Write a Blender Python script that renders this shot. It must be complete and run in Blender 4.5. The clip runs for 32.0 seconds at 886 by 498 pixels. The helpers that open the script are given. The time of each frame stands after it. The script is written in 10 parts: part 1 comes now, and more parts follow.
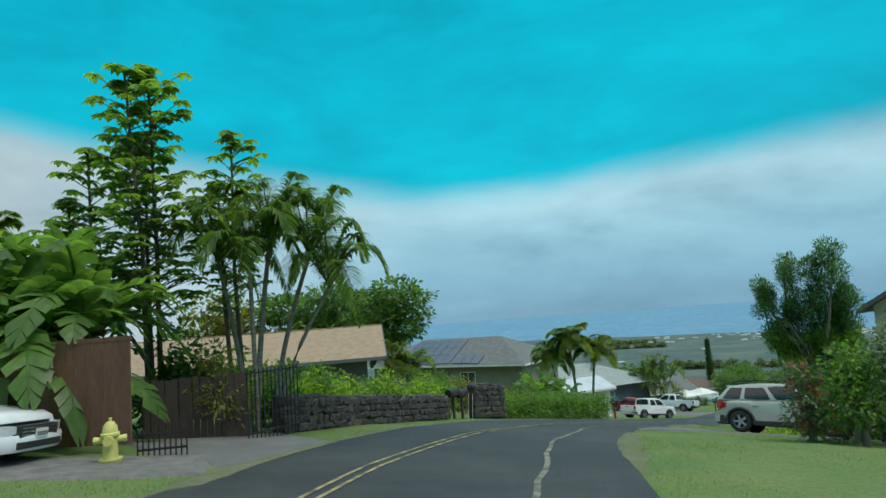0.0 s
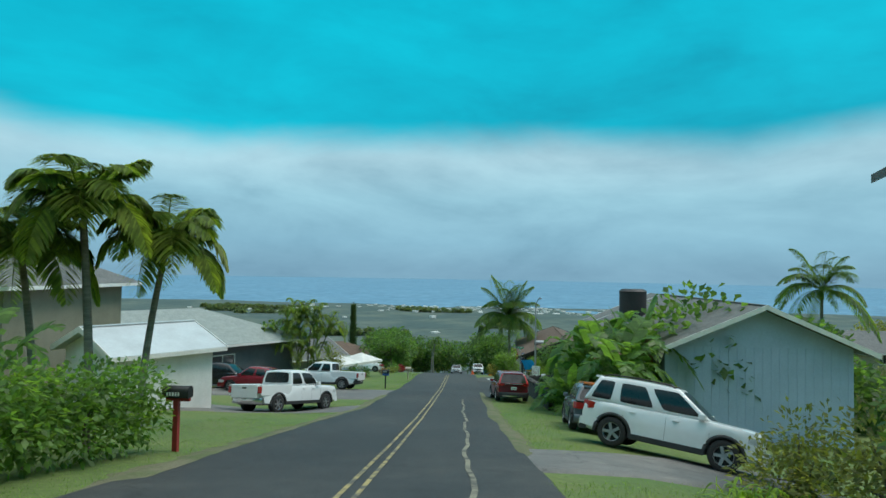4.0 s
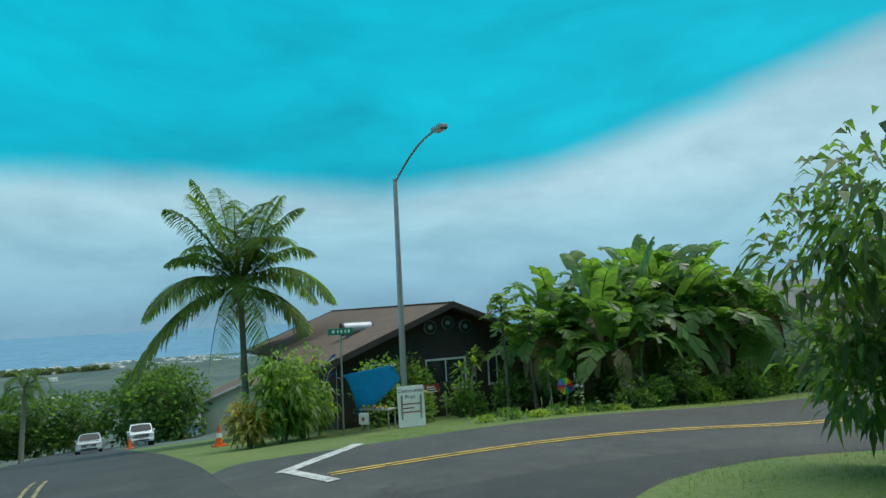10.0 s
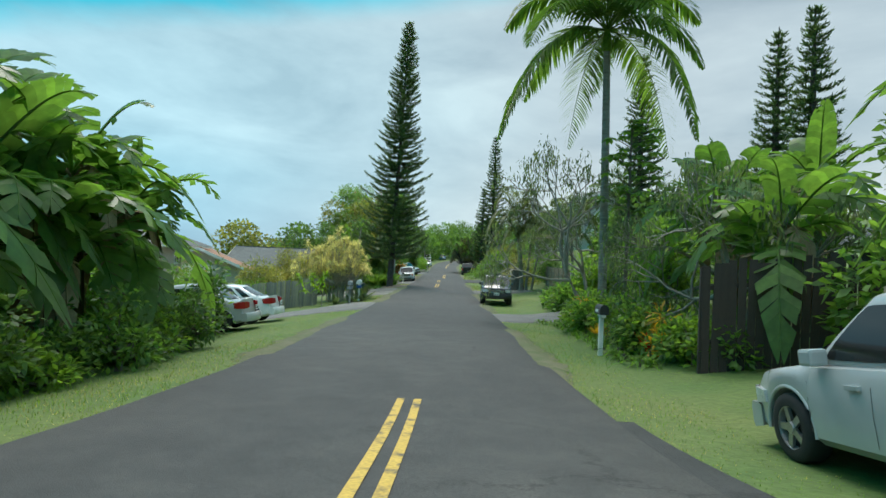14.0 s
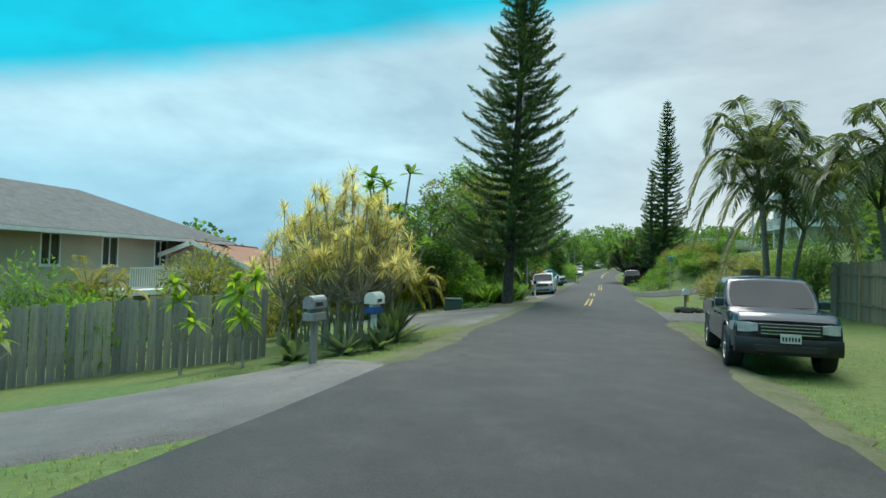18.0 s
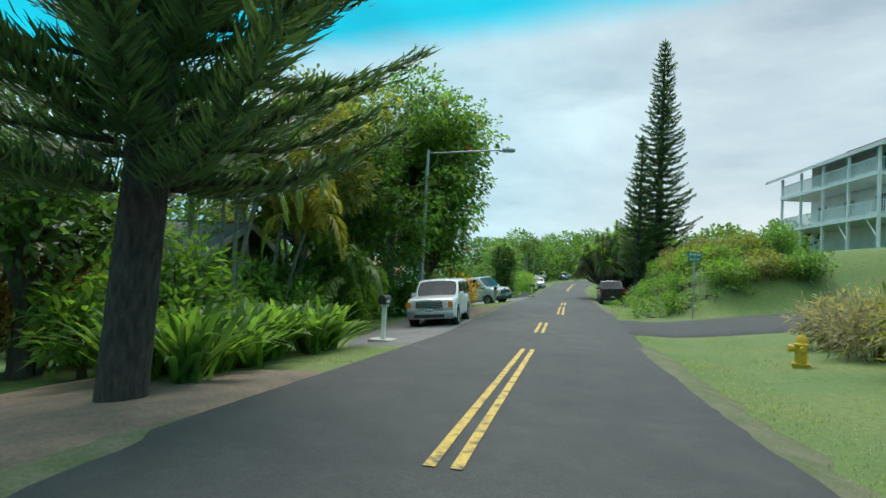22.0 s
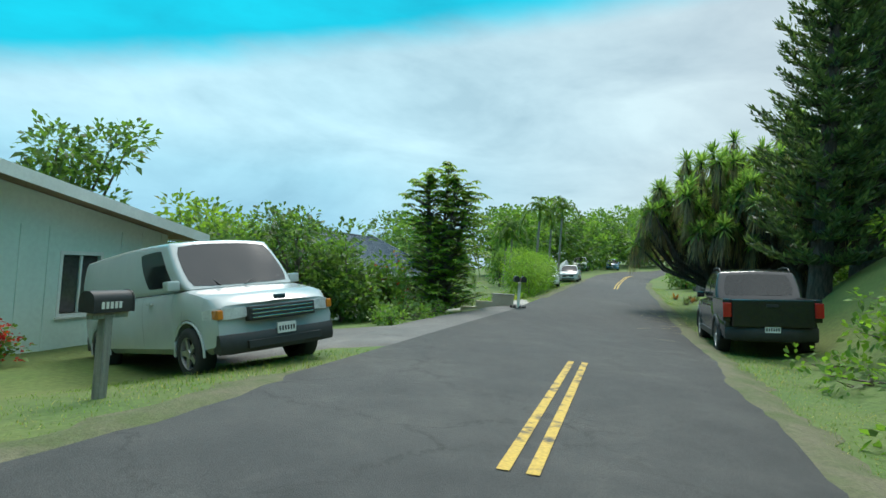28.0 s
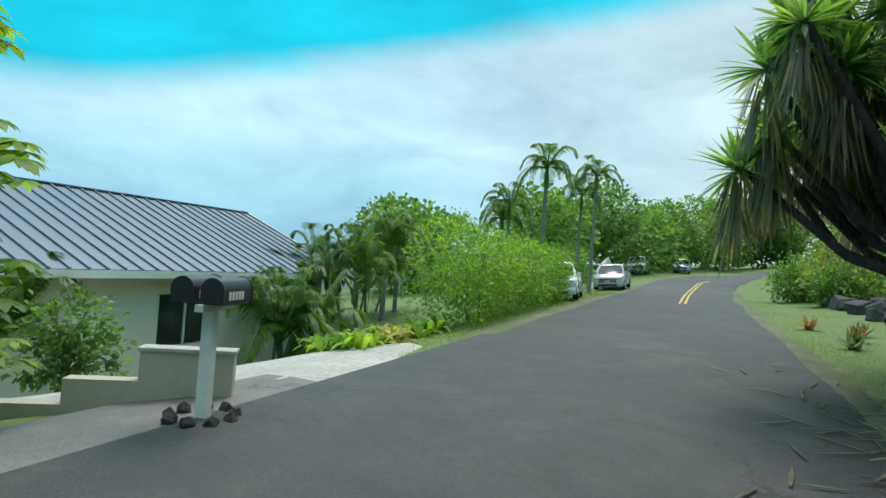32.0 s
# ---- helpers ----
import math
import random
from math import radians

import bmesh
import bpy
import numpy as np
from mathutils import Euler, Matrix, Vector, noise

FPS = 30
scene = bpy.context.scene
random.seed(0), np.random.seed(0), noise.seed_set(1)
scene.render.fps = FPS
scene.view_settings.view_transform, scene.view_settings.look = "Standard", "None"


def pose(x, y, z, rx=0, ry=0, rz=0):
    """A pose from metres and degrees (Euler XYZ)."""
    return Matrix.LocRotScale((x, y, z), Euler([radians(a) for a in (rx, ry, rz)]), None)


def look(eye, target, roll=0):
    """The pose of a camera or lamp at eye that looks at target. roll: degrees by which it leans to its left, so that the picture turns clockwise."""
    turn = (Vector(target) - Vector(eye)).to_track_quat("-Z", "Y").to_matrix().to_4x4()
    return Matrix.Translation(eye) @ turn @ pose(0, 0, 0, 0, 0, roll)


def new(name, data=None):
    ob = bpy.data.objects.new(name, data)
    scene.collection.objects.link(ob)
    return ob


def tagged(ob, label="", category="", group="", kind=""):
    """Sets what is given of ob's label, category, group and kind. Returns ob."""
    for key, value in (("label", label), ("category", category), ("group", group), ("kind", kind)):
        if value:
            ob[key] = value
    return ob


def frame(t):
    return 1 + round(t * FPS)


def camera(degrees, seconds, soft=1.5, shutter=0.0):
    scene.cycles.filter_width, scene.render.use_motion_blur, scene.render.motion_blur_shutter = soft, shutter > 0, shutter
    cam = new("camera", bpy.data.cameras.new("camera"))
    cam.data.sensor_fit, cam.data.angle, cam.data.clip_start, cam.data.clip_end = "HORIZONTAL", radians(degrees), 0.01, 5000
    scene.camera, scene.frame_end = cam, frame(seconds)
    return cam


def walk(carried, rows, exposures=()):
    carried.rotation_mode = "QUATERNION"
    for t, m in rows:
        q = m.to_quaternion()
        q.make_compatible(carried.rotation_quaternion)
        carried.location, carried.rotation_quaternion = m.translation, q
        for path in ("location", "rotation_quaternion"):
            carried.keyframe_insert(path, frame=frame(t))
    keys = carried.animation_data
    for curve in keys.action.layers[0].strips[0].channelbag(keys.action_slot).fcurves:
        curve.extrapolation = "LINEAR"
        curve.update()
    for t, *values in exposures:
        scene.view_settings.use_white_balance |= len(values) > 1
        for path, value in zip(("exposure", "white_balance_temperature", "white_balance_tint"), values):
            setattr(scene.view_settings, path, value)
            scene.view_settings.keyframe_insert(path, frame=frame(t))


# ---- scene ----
cam = camera(72.0, 32.0)
# seconds, x, y, z, yaw, pitch, roll
ROWS = [
    (0.0, 0.0, 0.0, 1.5, 0.47, 6.25, 4.26),
    (0.5, 0.047, 3.713, 1.195, -6.08, 5.19, 4.12),
    (1.0, 0.376, 7.356, 0.842, -10.39, 4.63, 2.58),
    (1.5, 1.128, 10.974, 0.443, -15.56, 5.72, 2.53),
    (2.0, 2.092, 14.57, -0.004, -21.3, 3.88, 1.93),
    (2.5, 3.408, 18.142, -0.544, -25.52, 3.68, 2.04),
    (3.0, 4.958, 21.69, -1.202, -29.48, 2.27, 1.95),
    (3.5, 6.721, 25.216, -1.907, -30.76, 2.05, 0.38),
    (5.5, 15.91, 40.444, -5.056, -31.91, 2.35, -3.44),
    (6.0, 18.354, 44.392, -5.879, -33.08, 2.97, -2.14),
    (6.5, 20.774, 48.292, -6.631, -33.47, 4.01, -1.87),
    (7.0, 23.218, 52.1, -7.359, -35.44, 3.68, -0.54),
    (7.5, 25.568, 55.671, -7.97, -36.02, 4.42, -2.06),
    (8.0, 27.777, 59.008, -8.534, -40.79, 6.5, -0.24),
    (8.5, 29.892, 62.181, -9.051, -45.91, 6.25, -0.18),
    (9.0, 31.866, 65.165, -9.592, -51.52, 8.44, -1.05),
    (9.5, 33.702, 67.861, -10.033, -55.84, 5.22, 0.27),
    (10.0, 35.495, 70.245, -10.351, -62.75, 5.63, 2.92),
    (10.5, 37.07, 72.152, -10.64, -66.48, 3.84, 2.3),
    (11.0, 38.586, 73.56, -10.899, -69.42, 3.77, 1.67),
    (11.5, 40.191, 74.426, -11.111, -74.97, 4.37, 1.81),
    (12.0, 41.756, 74.796, -11.317, -87.61, 2.89, 2.68),
    (12.5, 43.321, 74.756, -11.477, -102.38, 1.23, 0.86),
    (13.0, 44.981, 74.404, -11.633, -112.92, 0.05, -1.48),
    (13.5, 46.523, 73.711, -11.749, -122.09, 1.42, -1.88),
    (15.5, 54.134, 68.354, -12.231, -129.71, 0.54, -2.78),
    (16.0, 56.35, 66.774, -12.346, -128.52, 0.9, -4.19),
    (16.5, 58.624, 65.116, -12.443, -125.47, 0.62, -2.51),
    (17.0, 61.052, 63.363, -12.501, -122.04, 1.53, -2.32),
    (17.5, 63.577, 61.494, -12.597, -116.52, 1.25, -3.96),
    (18.0, 66.082, 59.567, -12.635, -112.23, 1.63, -1.7),
    (18.5, 68.529, 57.62, -12.674, -109.76, 2.75, -4.16),
    (19.0, 71.053, 55.693, -12.751, -112.03, 1.48, -4.35),
    (19.5, 73.636, 53.766, -12.809, -110.73, 0.72, -5.23),
    (20.0, 76.353, 51.743, -12.79, -110.61, 1.22, -2.92),
    (20.5, 78.973, 49.739, -12.809, -116.67, 3.92, -2.86),
    (21.0, 81.594, 47.696, -12.847, -113.19, 3.19, -4.45),
    (21.5, 84.292, 45.654, -12.867, -113.59, 3.56, -4.6),
    (22.0, 86.835, 43.707, -12.867, -115.08, 2.63, -3.14),
    (22.5, 89.314, 41.782, -12.886, -114.51, 3.49, -3.68),
    (23.0, 91.776, 39.917, -12.886, -114.67, 2.97, -4.44),
    (23.5, 94.129, 38.129, -12.922, -112.05, 1.76, -4.81),
    (24.0, 96.429, 36.364, -12.958, -109.46, 2.37, -4.33),
    (24.5, 98.624, 34.656, -13.01, -108.75, 2.71, -4.57),
    (25.0, 100.784, 33.024, -13.044, -108.81, 0.44, -3.8),
    (25.5, 102.942, 31.381, -13.044, -111.87, 0.79, -2.19),
    (27.5, 112.737, 23.939, -12.726, -109.84, 0.71, -4.34),
    (28.0, 114.92, 22.321, -12.758, -110.22, 1.17, -4.24),
    (28.5, 117.03, 20.758, -12.789, -110.16, 1.09, -4.72),
    (29.0, 119.129, 19.172, -12.789, -110.93, 1.1, -4.28),
    (29.5, 121.264, 17.579, -12.789, -111.14, 0.82, -3.61),
    (30.0, 123.388, 16.009, -12.804, -110.86, 1.81, -4.0),
    (30.5, 125.379, 14.508, -12.804, -109.97, 2.54, -4.24),
    (31.0, 127.192, 13.137, -12.819, -108.86, 1.72, -3.45),
    (31.5, 128.754, 11.969, -12.835, -107.72, 2.35, -3.35),
    (32.0, 130.126, 10.944, -12.835, -104.12, 1.21, -4.21),
]
walk(cam, [(t, pose(x, y, z, 90 + pitch, roll, yaw)) for t, x, y, z, yaw, pitch, roll in ROWS],
     [(0.0, 0.1), (10.0, 0.1), (12.0, 0.25), (13.5, 0.35), (18.0, 0.42), (25.5, 0.6), (27.5, 0.5), (32.0, 0.55)])


# ---- world: overcast sky, with a windscreen's teal tint band put into its upper part ----
def node(nt, kind, loc=(0, 0), **props):
    n = nt.nodes.new(kind)
    for k, v in props.items():
        n.inputs[k].default_value = v
    return n


def maths(nt, op, a, b=None, c=None, clamp=False):
    n = nt.nodes.new("ShaderNodeMath")
    n.operation, n.use_clamp = op, clamp
    for i, v in enumerate((a, b, c)):
        if v is None:
            continue
        if isinstance(v, (int, float)):
            n.inputs[i].default_value = v
        else:
            nt.links.new(v, n.inputs[i])
    return n.outputs[0]


def mixcol(nt, fac, a, b, how="MIX"):
    n = nt.nodes.new("ShaderNodeMix")
    n.data_type, n.blend_type = "RGBA", how
    for i, v in ((0, fac), (6, a), (7, b)):
        if isinstance(v, (int, float)):
            n.inputs[i].default_value = v
        elif isinstance(v, tuple):
            n.inputs[i].default_value = (*v[:3], 1)
        else:
            nt.links.new(v, n.inputs[i])
    return n.outputs[2]


def ramp(nt, fac, stops):
    n = nt.nodes.new("ShaderNodeValToRGB")
    e = n.color_ramp.elements
    for i, (p, c) in enumerate(stops):
        if i >= len(e):
            e.new(p)
        e[i].position, e[i].color = p, (*c, 1)
    nt.links.new(fac, n.inputs[0])
    return n.outputs[0]


def make_world():
    w = bpy.data.worlds.new("overcast_sky")
    scene.world = w
    w.use_nodes = True
    nt = w.node_tree
    nt.nodes.clear()
    co = nt.nodes.new("ShaderNodeTexCoord").outputs["Generated"]
    sep = nt.nodes.new("ShaderNodeSeparateXYZ")
    nt.links.new(co, sep.inputs[0])
    x, y, z = sep.outputs
    elev = maths(nt, "MULTIPLY", maths(nt, "ARCSINE", z), 57.2958)
    # clouds: streaks stretched along the horizon
    mp = nt.nodes.new("ShaderNodeMapping")
    mp.inputs["Scale"].default_value = (1.6, 1.6, 5.0)
    nt.links.new(co, mp.inputs[0])
    nz = node(nt, "ShaderNodeTexNoise", Scale=1.6, Detail=6.0, Roughness=0.55, Distortion=0.6)
    nt.links.new(mp.outputs[0], nz.inputs["Vector"])
    mp2 = nt.nodes.new("ShaderNodeMapping")
    mp2.inputs["Scale"].default_value = (3.6, 3.6, 9.0)
    nt.links.new(co, mp2.inputs[0])
    nz2 = node(nt, "ShaderNodeTexNoise", Scale=1.3, Detail=5.0, Roughness=0.6)
    nt.links.new(mp2.outputs[0], nz2.inputs["Vector"])
    cl = maths(nt, "ADD", maths(nt, "MULTIPLY", nz.outputs[0], 0.65), maths(nt, "MULTIPLY", nz2.outputs[0], 0.35))
    # sea side (towards the open slope) is bluer near the horizon than the hill side
    sea = maths(nt, "ADD", maths(nt, "MULTIPLY", x, 0.743), maths(nt, "MULTIPLY", y, 0.669))
    up = maths(nt, "DIVIDE", elev, 90.0, clamp=True)
    grey = ramp(nt, up, [(0.0, (0.20, 0.385, 0.52)), (0.03, (0.24, 0.475, 0.615)), (0.075, (0.31, 0.575, 0.695)),
                         (0.12, (0.45, 0.70, 0.79)), (0.28, (0.41, 0.62, 0.69)), (0.45, (0.95, 1.08, 1.12)), (0.6, (1.15, 1.27, 1.31)), (1.0, (1.75, 1.9, 1.95))])
    hill = ramp(nt, up, [(0.0, (0.62, 0.69, 0.69)), (0.06, (0.53, 0.61, 0.63)), (0.13, (0.40, 0.50, 0.55)),
                         (0.28, (0.40, 0.49, 0.54)), (0.45, (0.95, 1.08, 1.12)), (0.6, (1.15, 1.27, 1.31)), (1.0, (1.75, 1.9, 1.95))])
    side = maths(nt, "MULTIPLY_ADD", sea, -1.6, 1.0, clamp=True)
    base = mixcol(nt, side, grey, hill)
    shade = ramp(nt, cl, [(0.36, (0.74, 0.79, 0.82)), (0.47, (0.93, 0.95, 0.96)), (0.56, (1.06, 1.06, 1.05)), (0.68, (1.24, 1.22, 1.18))])
    base = mixcol(nt, 1.0, base, shade, "MULTIPLY")
    # windscreen's blue-green tint painted into the upper sky, lower over the sea than the hill
    way = maths(nt, "MULTIPLY_ADD", maths(nt, "ARCTAN2", x, y), 57.2958 / 240.0, 0.25, clamp=True)
    height = ramp(nt, way, [(q, (v, v, v)) for q, v in ((0.02, 0.66), (0.10, 0.56), (0.17, 0.45), (0.24, 0.36), (0.33, 0.38), (0.42, 0.39), (0.49, 0.33), (0.55, 0.40), (0.60, 0.49), (0.63, 0.55), (0.67, 0.62), (0.72, 0.71), (0.78, 0.80), (0.9, 0.84))])
    edge = maths(nt, "MULTIPLY", height, 30.0)
    wob = maths(nt, "MULTIPLY", maths(nt, "SUBTRACT", nz.outputs[0], 0.5), 4.0)
    rise = maths(nt, "SUBTRACT", maths(nt, "ADD", elev, wob), edge)
    t = nt.nodes.new("ShaderNodeMapRange")
    t.interpolation_type = "SMOOTHSTEP"
    nt.links.new(rise, t.inputs[0])
    t.inputs[1].default_value, t.inputs[2].default_value = -1.8, 2.2
    fade = nt.nodes.new("ShaderNodeMapRange")
    fade.interpolation_type = "SMOOTHSTEP"
    nt.links.new(elev, fade.inputs[0])
    fade.inputs[1].default_value, fade.inputs[2].default_value = 34.0, 52.0
    fade.inputs[3].default_value, fade.inputs[4].default_value = 1.0, 0.0
    teal = mixcol(nt, 1.0, (0.0, 0.47, 0.63), shade, "MULTIPLY")
    base = mixcol(nt, maths(nt, "MULTIPLY", t.outputs[0], fade.outputs[0]), base, teal)
    sky = nt.nodes.new("ShaderNodeTexSky")
    sky.sky_type, sky.sun_disc = "NISHITA", False
    sky.sun_elevation, sky.sun_rotation = radians(58), radians(120)
    a = nt.nodes.new("ShaderNodeBackground")
    a.inputs[1].default_value = 0.05
    nt.links.new(sky.outputs[0], a.inputs[0])
    b = nt.nodes.new("ShaderNodeBackground")
    nt.links.new(base, b.inputs[0])
    b.inputs[1].default_value = 1.0
    mix = nt.nodes.new("ShaderNodeMixShader")
    mix.inputs[0].default_value = 0.93
    nt.links.new(a.outputs[0], mix.inputs[1])
    nt.links.new(b.outputs[0], mix.inputs[2])
    out = nt.nodes.new("ShaderNodeOutputWorld")
    nt.links.new(mix.outputs[0], out.inputs[0])


make_world()
sun = new("sun", bpy.data.lights.new("sun", "SUN"))
sun.data.energy, sun.data.angle, sun.data.color = 1.75, radians(25), (1.0, 0.96, 0.9)
sun.matrix_world = look((0, 0, 80), (-45, 22, 0))


# ---- materials ----
def mat(name, col, col2=None, rough=0.7, scale=3.0, bump=0.0, bscale=None, metal=0.0, island=0.0, obj=0.0, fine=None,
        spec=0.5, coat=0.0, trans=0.0, grain=0.55, contrast=(0.35, 0.65), stretch=None, sss=False):
    """A procedural surface: two colours by noise at a large and a fine scale, optional relief, variation per leaf or piece."""
    m = bpy.data.materials.new(name)
    m.use_nodes = True
    nt = m.node_tree
    p = nt.nodes["Principled BSDF"]
    co = nt.nodes.new("ShaderNodeTexCoord").outputs["Object"]
    if stretch:
        mp = nt.nodes.new("ShaderNodeMapping")
        mp.inputs["Scale"].default_value = stretch
        nt.links.new(co, mp.inputs[0])
        co = mp.outputs[0]
    col2 = col2 or tuple(c * 0.75 for c in col)
    n1 = node(nt, "ShaderNodeTexNoise", Scale=scale, Detail=5.0, Roughness=0.6)
    nt.links.new(co, n1.inputs["Vector"])
    c = ramp(nt, n1.outputs[0], [(contrast[0], col), (contrast[1], col2)])
    n2 = node(nt, "ShaderNodeTexNoise", Scale=fine or scale * 14, Detail=3.0)
    nt.links.new(co, n2.inputs["Vector"])
    c = mixcol(nt, grain, c, ramp(nt, n2.outputs[0], [(0.3, (0.62, 0.62, 0.62)), (0.7, (1.3, 1.3, 1.3))]), "MULTIPLY")
    if island or obj:
        if island:
            r = nt.nodes.new("ShaderNodeNewGeometry").outputs["Random Per Island"]
        else:
            r = nt.nodes.new("ShaderNodeObjectInfo").outputs["Random"]
        k = island or obj
        c = mixcol(nt, 1.0, c, ramp(nt, r, [(0.0, (1 - k, 1 - k, 1 - k * 0.9)), (0.6, (1, 1, 1)), (1.0, (1 + k * 1.1, 1 + k, 1 + k * 0.2))]), "MULTIPLY")
    nt.links.new(c, p.inputs["Base Color"])
    rr = nt.nodes.new("ShaderNodeMapRange")
    nt.links.new(n1.outputs[0], rr.inputs[0])
    rr.inputs[3].default_value, rr.inputs[4].default_value = max(0.02, rough - 0.12), min(1, rough + 0.12)
    nt.links.new(rr.outputs[0], p.inputs["Roughness"])
    p.inputs["Metallic"].default_value = metal
    p.inputs["Specular IOR Level"].default_value = spec
    p.inputs["Coat Weight"].default_value = coat
    if trans:
        tr = nt.nodes.new("ShaderNodeBsdfTranslucent")
        nt.links.new(mixcol(nt, 1.0, c, (1.5, 1.5, 0.7), "MULTIPLY"), tr.inputs[0])
        mx = nt.nodes.new("ShaderNodeMixShader")
        mx.inputs[0].default_value = trans
        nt.links.new(p.outputs[0], mx.inputs[1])
        nt.links.new(tr.outputs[0], mx.inputs[2])
        nt.links.new(mx.outputs[0], nt.nodes["Material Output"].inputs[0])
    if bump:
        nb = node(nt, "ShaderNodeTexNoise", Scale=bscale or scale * 8, Detail=4.0)
        nt.links.new(co, nb.inputs["Vector"])
        b = nt.nodes.new("ShaderNodeBump")
        b.inputs["Strength"].default_value, b.inputs["Distance"].default_value = bump, 0.03
        nt.links.new(nb.outputs[0], b.inputs["Height"])
        nt.links.new(b.outputs[0], p.inputs["Normal"])
    return m


def leafmat(name, col, col2, rough=0.45, island=0.35, trans=0.58):
    return mat(name, col, col2, rough=rough, scale=0.9, island=island, trans=trans, spec=0.4, fine=6)


ASPHALT = mat("asphalt", (0.036, 0.038, 0.039), (0.050, 0.052, 0.051), rough=0.74, scale=0.35, fine=60, bump=0.5, bscale=90, spec=0.35, grain=0.8)
def wear(m, amount=0.5):
    """Pale worn wheel tracks, dark repair patches and a web of fine cracks on a road surface."""
    nt = m.node_tree
    p = nt.nodes["Principled BSDF"]
    src = p.inputs["Base Color"].links[0].from_socket
    co = nt.nodes.new("ShaderNodeTexCoord").outputs["Object"]
    n1 = node(nt, "ShaderNodeTexNoise", Scale=0.09, Detail=3.0, Roughness=0.7)
    nt.links.new(co, n1.inputs["Vector"])
    c = mixcol(nt, amount, src, ramp(nt, n1.outputs[0], [(0.35, (0.72, 0.72, 0.74)), (0.5, (1.0, 1.0, 1.0)), (0.66, (1.45, 1.42, 1.36))]), "MULTIPLY")
    n2 = node(nt, "ShaderNodeTexNoise", Scale=1.4, Detail=6.0, Roughness=0.75)
    nt.links.new(co, n2.inputs["Vector"])
    c = mixcol(nt, amount, c, ramp(nt, n2.outputs[0], [(0.3, (0.7, 0.7, 0.7)), (0.52, (1.0, 1.0, 1.0)), (0.72, (1.5, 1.47, 1.4))]), "MULTIPLY")
    v = node(nt, "ShaderNodeTexVoronoi", Scale=0.42)
    v.feature = "DISTANCE_TO_EDGE"
    warp = nt.nodes.new("ShaderNodeVectorMath")
    warp.operation = "MULTIPLY_ADD"
    nt.links.new(n2.outputs["Color"], warp.inputs[0])
    warp.inputs[1].default_value = (1.1, 1.1, 1.1)
    nt.links.new(co, warp.inputs[2])
    nt.links.new(warp.outputs[0], v.inputs["Vector"])
    crack = ramp(nt, v.outputs["Distance"], [(0.004, (1.0, 1.0, 1.0)), (0.012, (0.0, 0.0, 0.0))])
    some = ramp(nt, n1.outputs[0], [(0.46, (0.0, 0.0, 0.0)), (0.56, (1.0, 1.0, 1.0))])
    k = mixcol(nt, 1.0, crack, some, "MULTIPLY")
    c = mixcol(nt, maths(nt, "MULTIPLY", k, 0.6), c, (0.02, 0.02, 0.018))
    nt.links.new(c, p.inputs["Base Color"])
    return m


wear(ASPHALT, 0.6)
ASPHALT_PALE = mat("worn_asphalt", (0.050, 0.051, 0.050), (0.070, 0.070, 0.067), rough=0.76, scale=0.35, fine=60, bump=0.5, bscale=90, spec=0.35, grain=0.8)
wear(ASPHALT_PALE, 0.6)
ASPHALT_OLD = mat("old_asphalt", (0.11, 0.11, 0.105), (0.16, 0.155, 0.145), rough=0.8, scale=0.5, fine=40, bump=0.4, bscale=60)
wear(ASPHALT_OLD, 0.6)
CONCRETE = mat("concrete", (0.42, 0.40, 0.36), (0.33, 0.31, 0.28), rough=0.85, scale=0.8, bump=0.2, bscale=30)
YELLOW = mat("yellow_paint", (0.55, 0.36, 0.06), (0.10, 0.085, 0.06), rough=0.7, scale=5, fine=30, contrast=(0.5, 0.66))
YELLOW_FADED = mat("faded_yellow_paint", (0.36, 0.29, 0.11), (0.075, 0.073, 0.065), rough=0.75, scale=3.5, fine=30, contrast=(0.42, 0.6))
WHITEP = mat("white_road_paint", (0.5, 0.5, 0.48), (0.2, 0.2, 0.19), rough=0.7, scale=5, fine=25, contrast=(0.45, 0.7))
YARD = mat("gritty_yard", (0.20, 0.19, 0.165), (0.115, 0.11, 0.095), rough=1.0, scale=0.45, fine=26, bump=0.7, bscale=40)
GRIT = mat("mossy_grit", (0.09, 0.115, 0.04), (0.155, 0.145, 0.09), rough=1.0, scale=1.6, fine=22, bump=0.8, bscale=45, contrast=(0.35, 0.65))
CRACK = mat("grassy_crack", (0.22, 0.21, 0.15), (0.075, 0.075, 0.068), rough=0.9, scale=2.5, contrast=(0.4, 0.6))
GRASSM = mat("lawn_soil", (0.075, 0.135, 0.026), (0.125, 0.160, 0.042), rough=0.9, scale=0.35, fine=9, bump=0.6, bscale=14)
BLADE = leafmat("grass_blade", (0.100, 0.205, 0.026), (0.160, 0.245, 0.048), island=0.4)
DRYBLADE = leafmat("dry_grass_blade", (0.310, 0.295, 0.124), (0.403, 0.341, 0.171), island=0.4)
FERN = leafmat("fern_green", (0.090, 0.195, 0.036), (0.150, 0.270, 0.050))
LEAF_DARK = leafmat("dark_foliage", (0.076, 0.152, 0.046), (0.120, 0.220, 0.061), island=0.45)
LEAF_MID = leafmat("mid_foliage", (0.097, 0.202, 0.051), (0.154, 0.273, 0.062), island=0.4)
LEAF_LIGHT = leafmat("light_foliage", (0.132, 0.248, 0.046), (0.202, 0.326, 0.062), island=0.35)
LEAF_LIME = leafmat("lime_hedge_foliage", (0.202, 0.326, 0.039), (0.295, 0.419, 0.062), island=0.35)
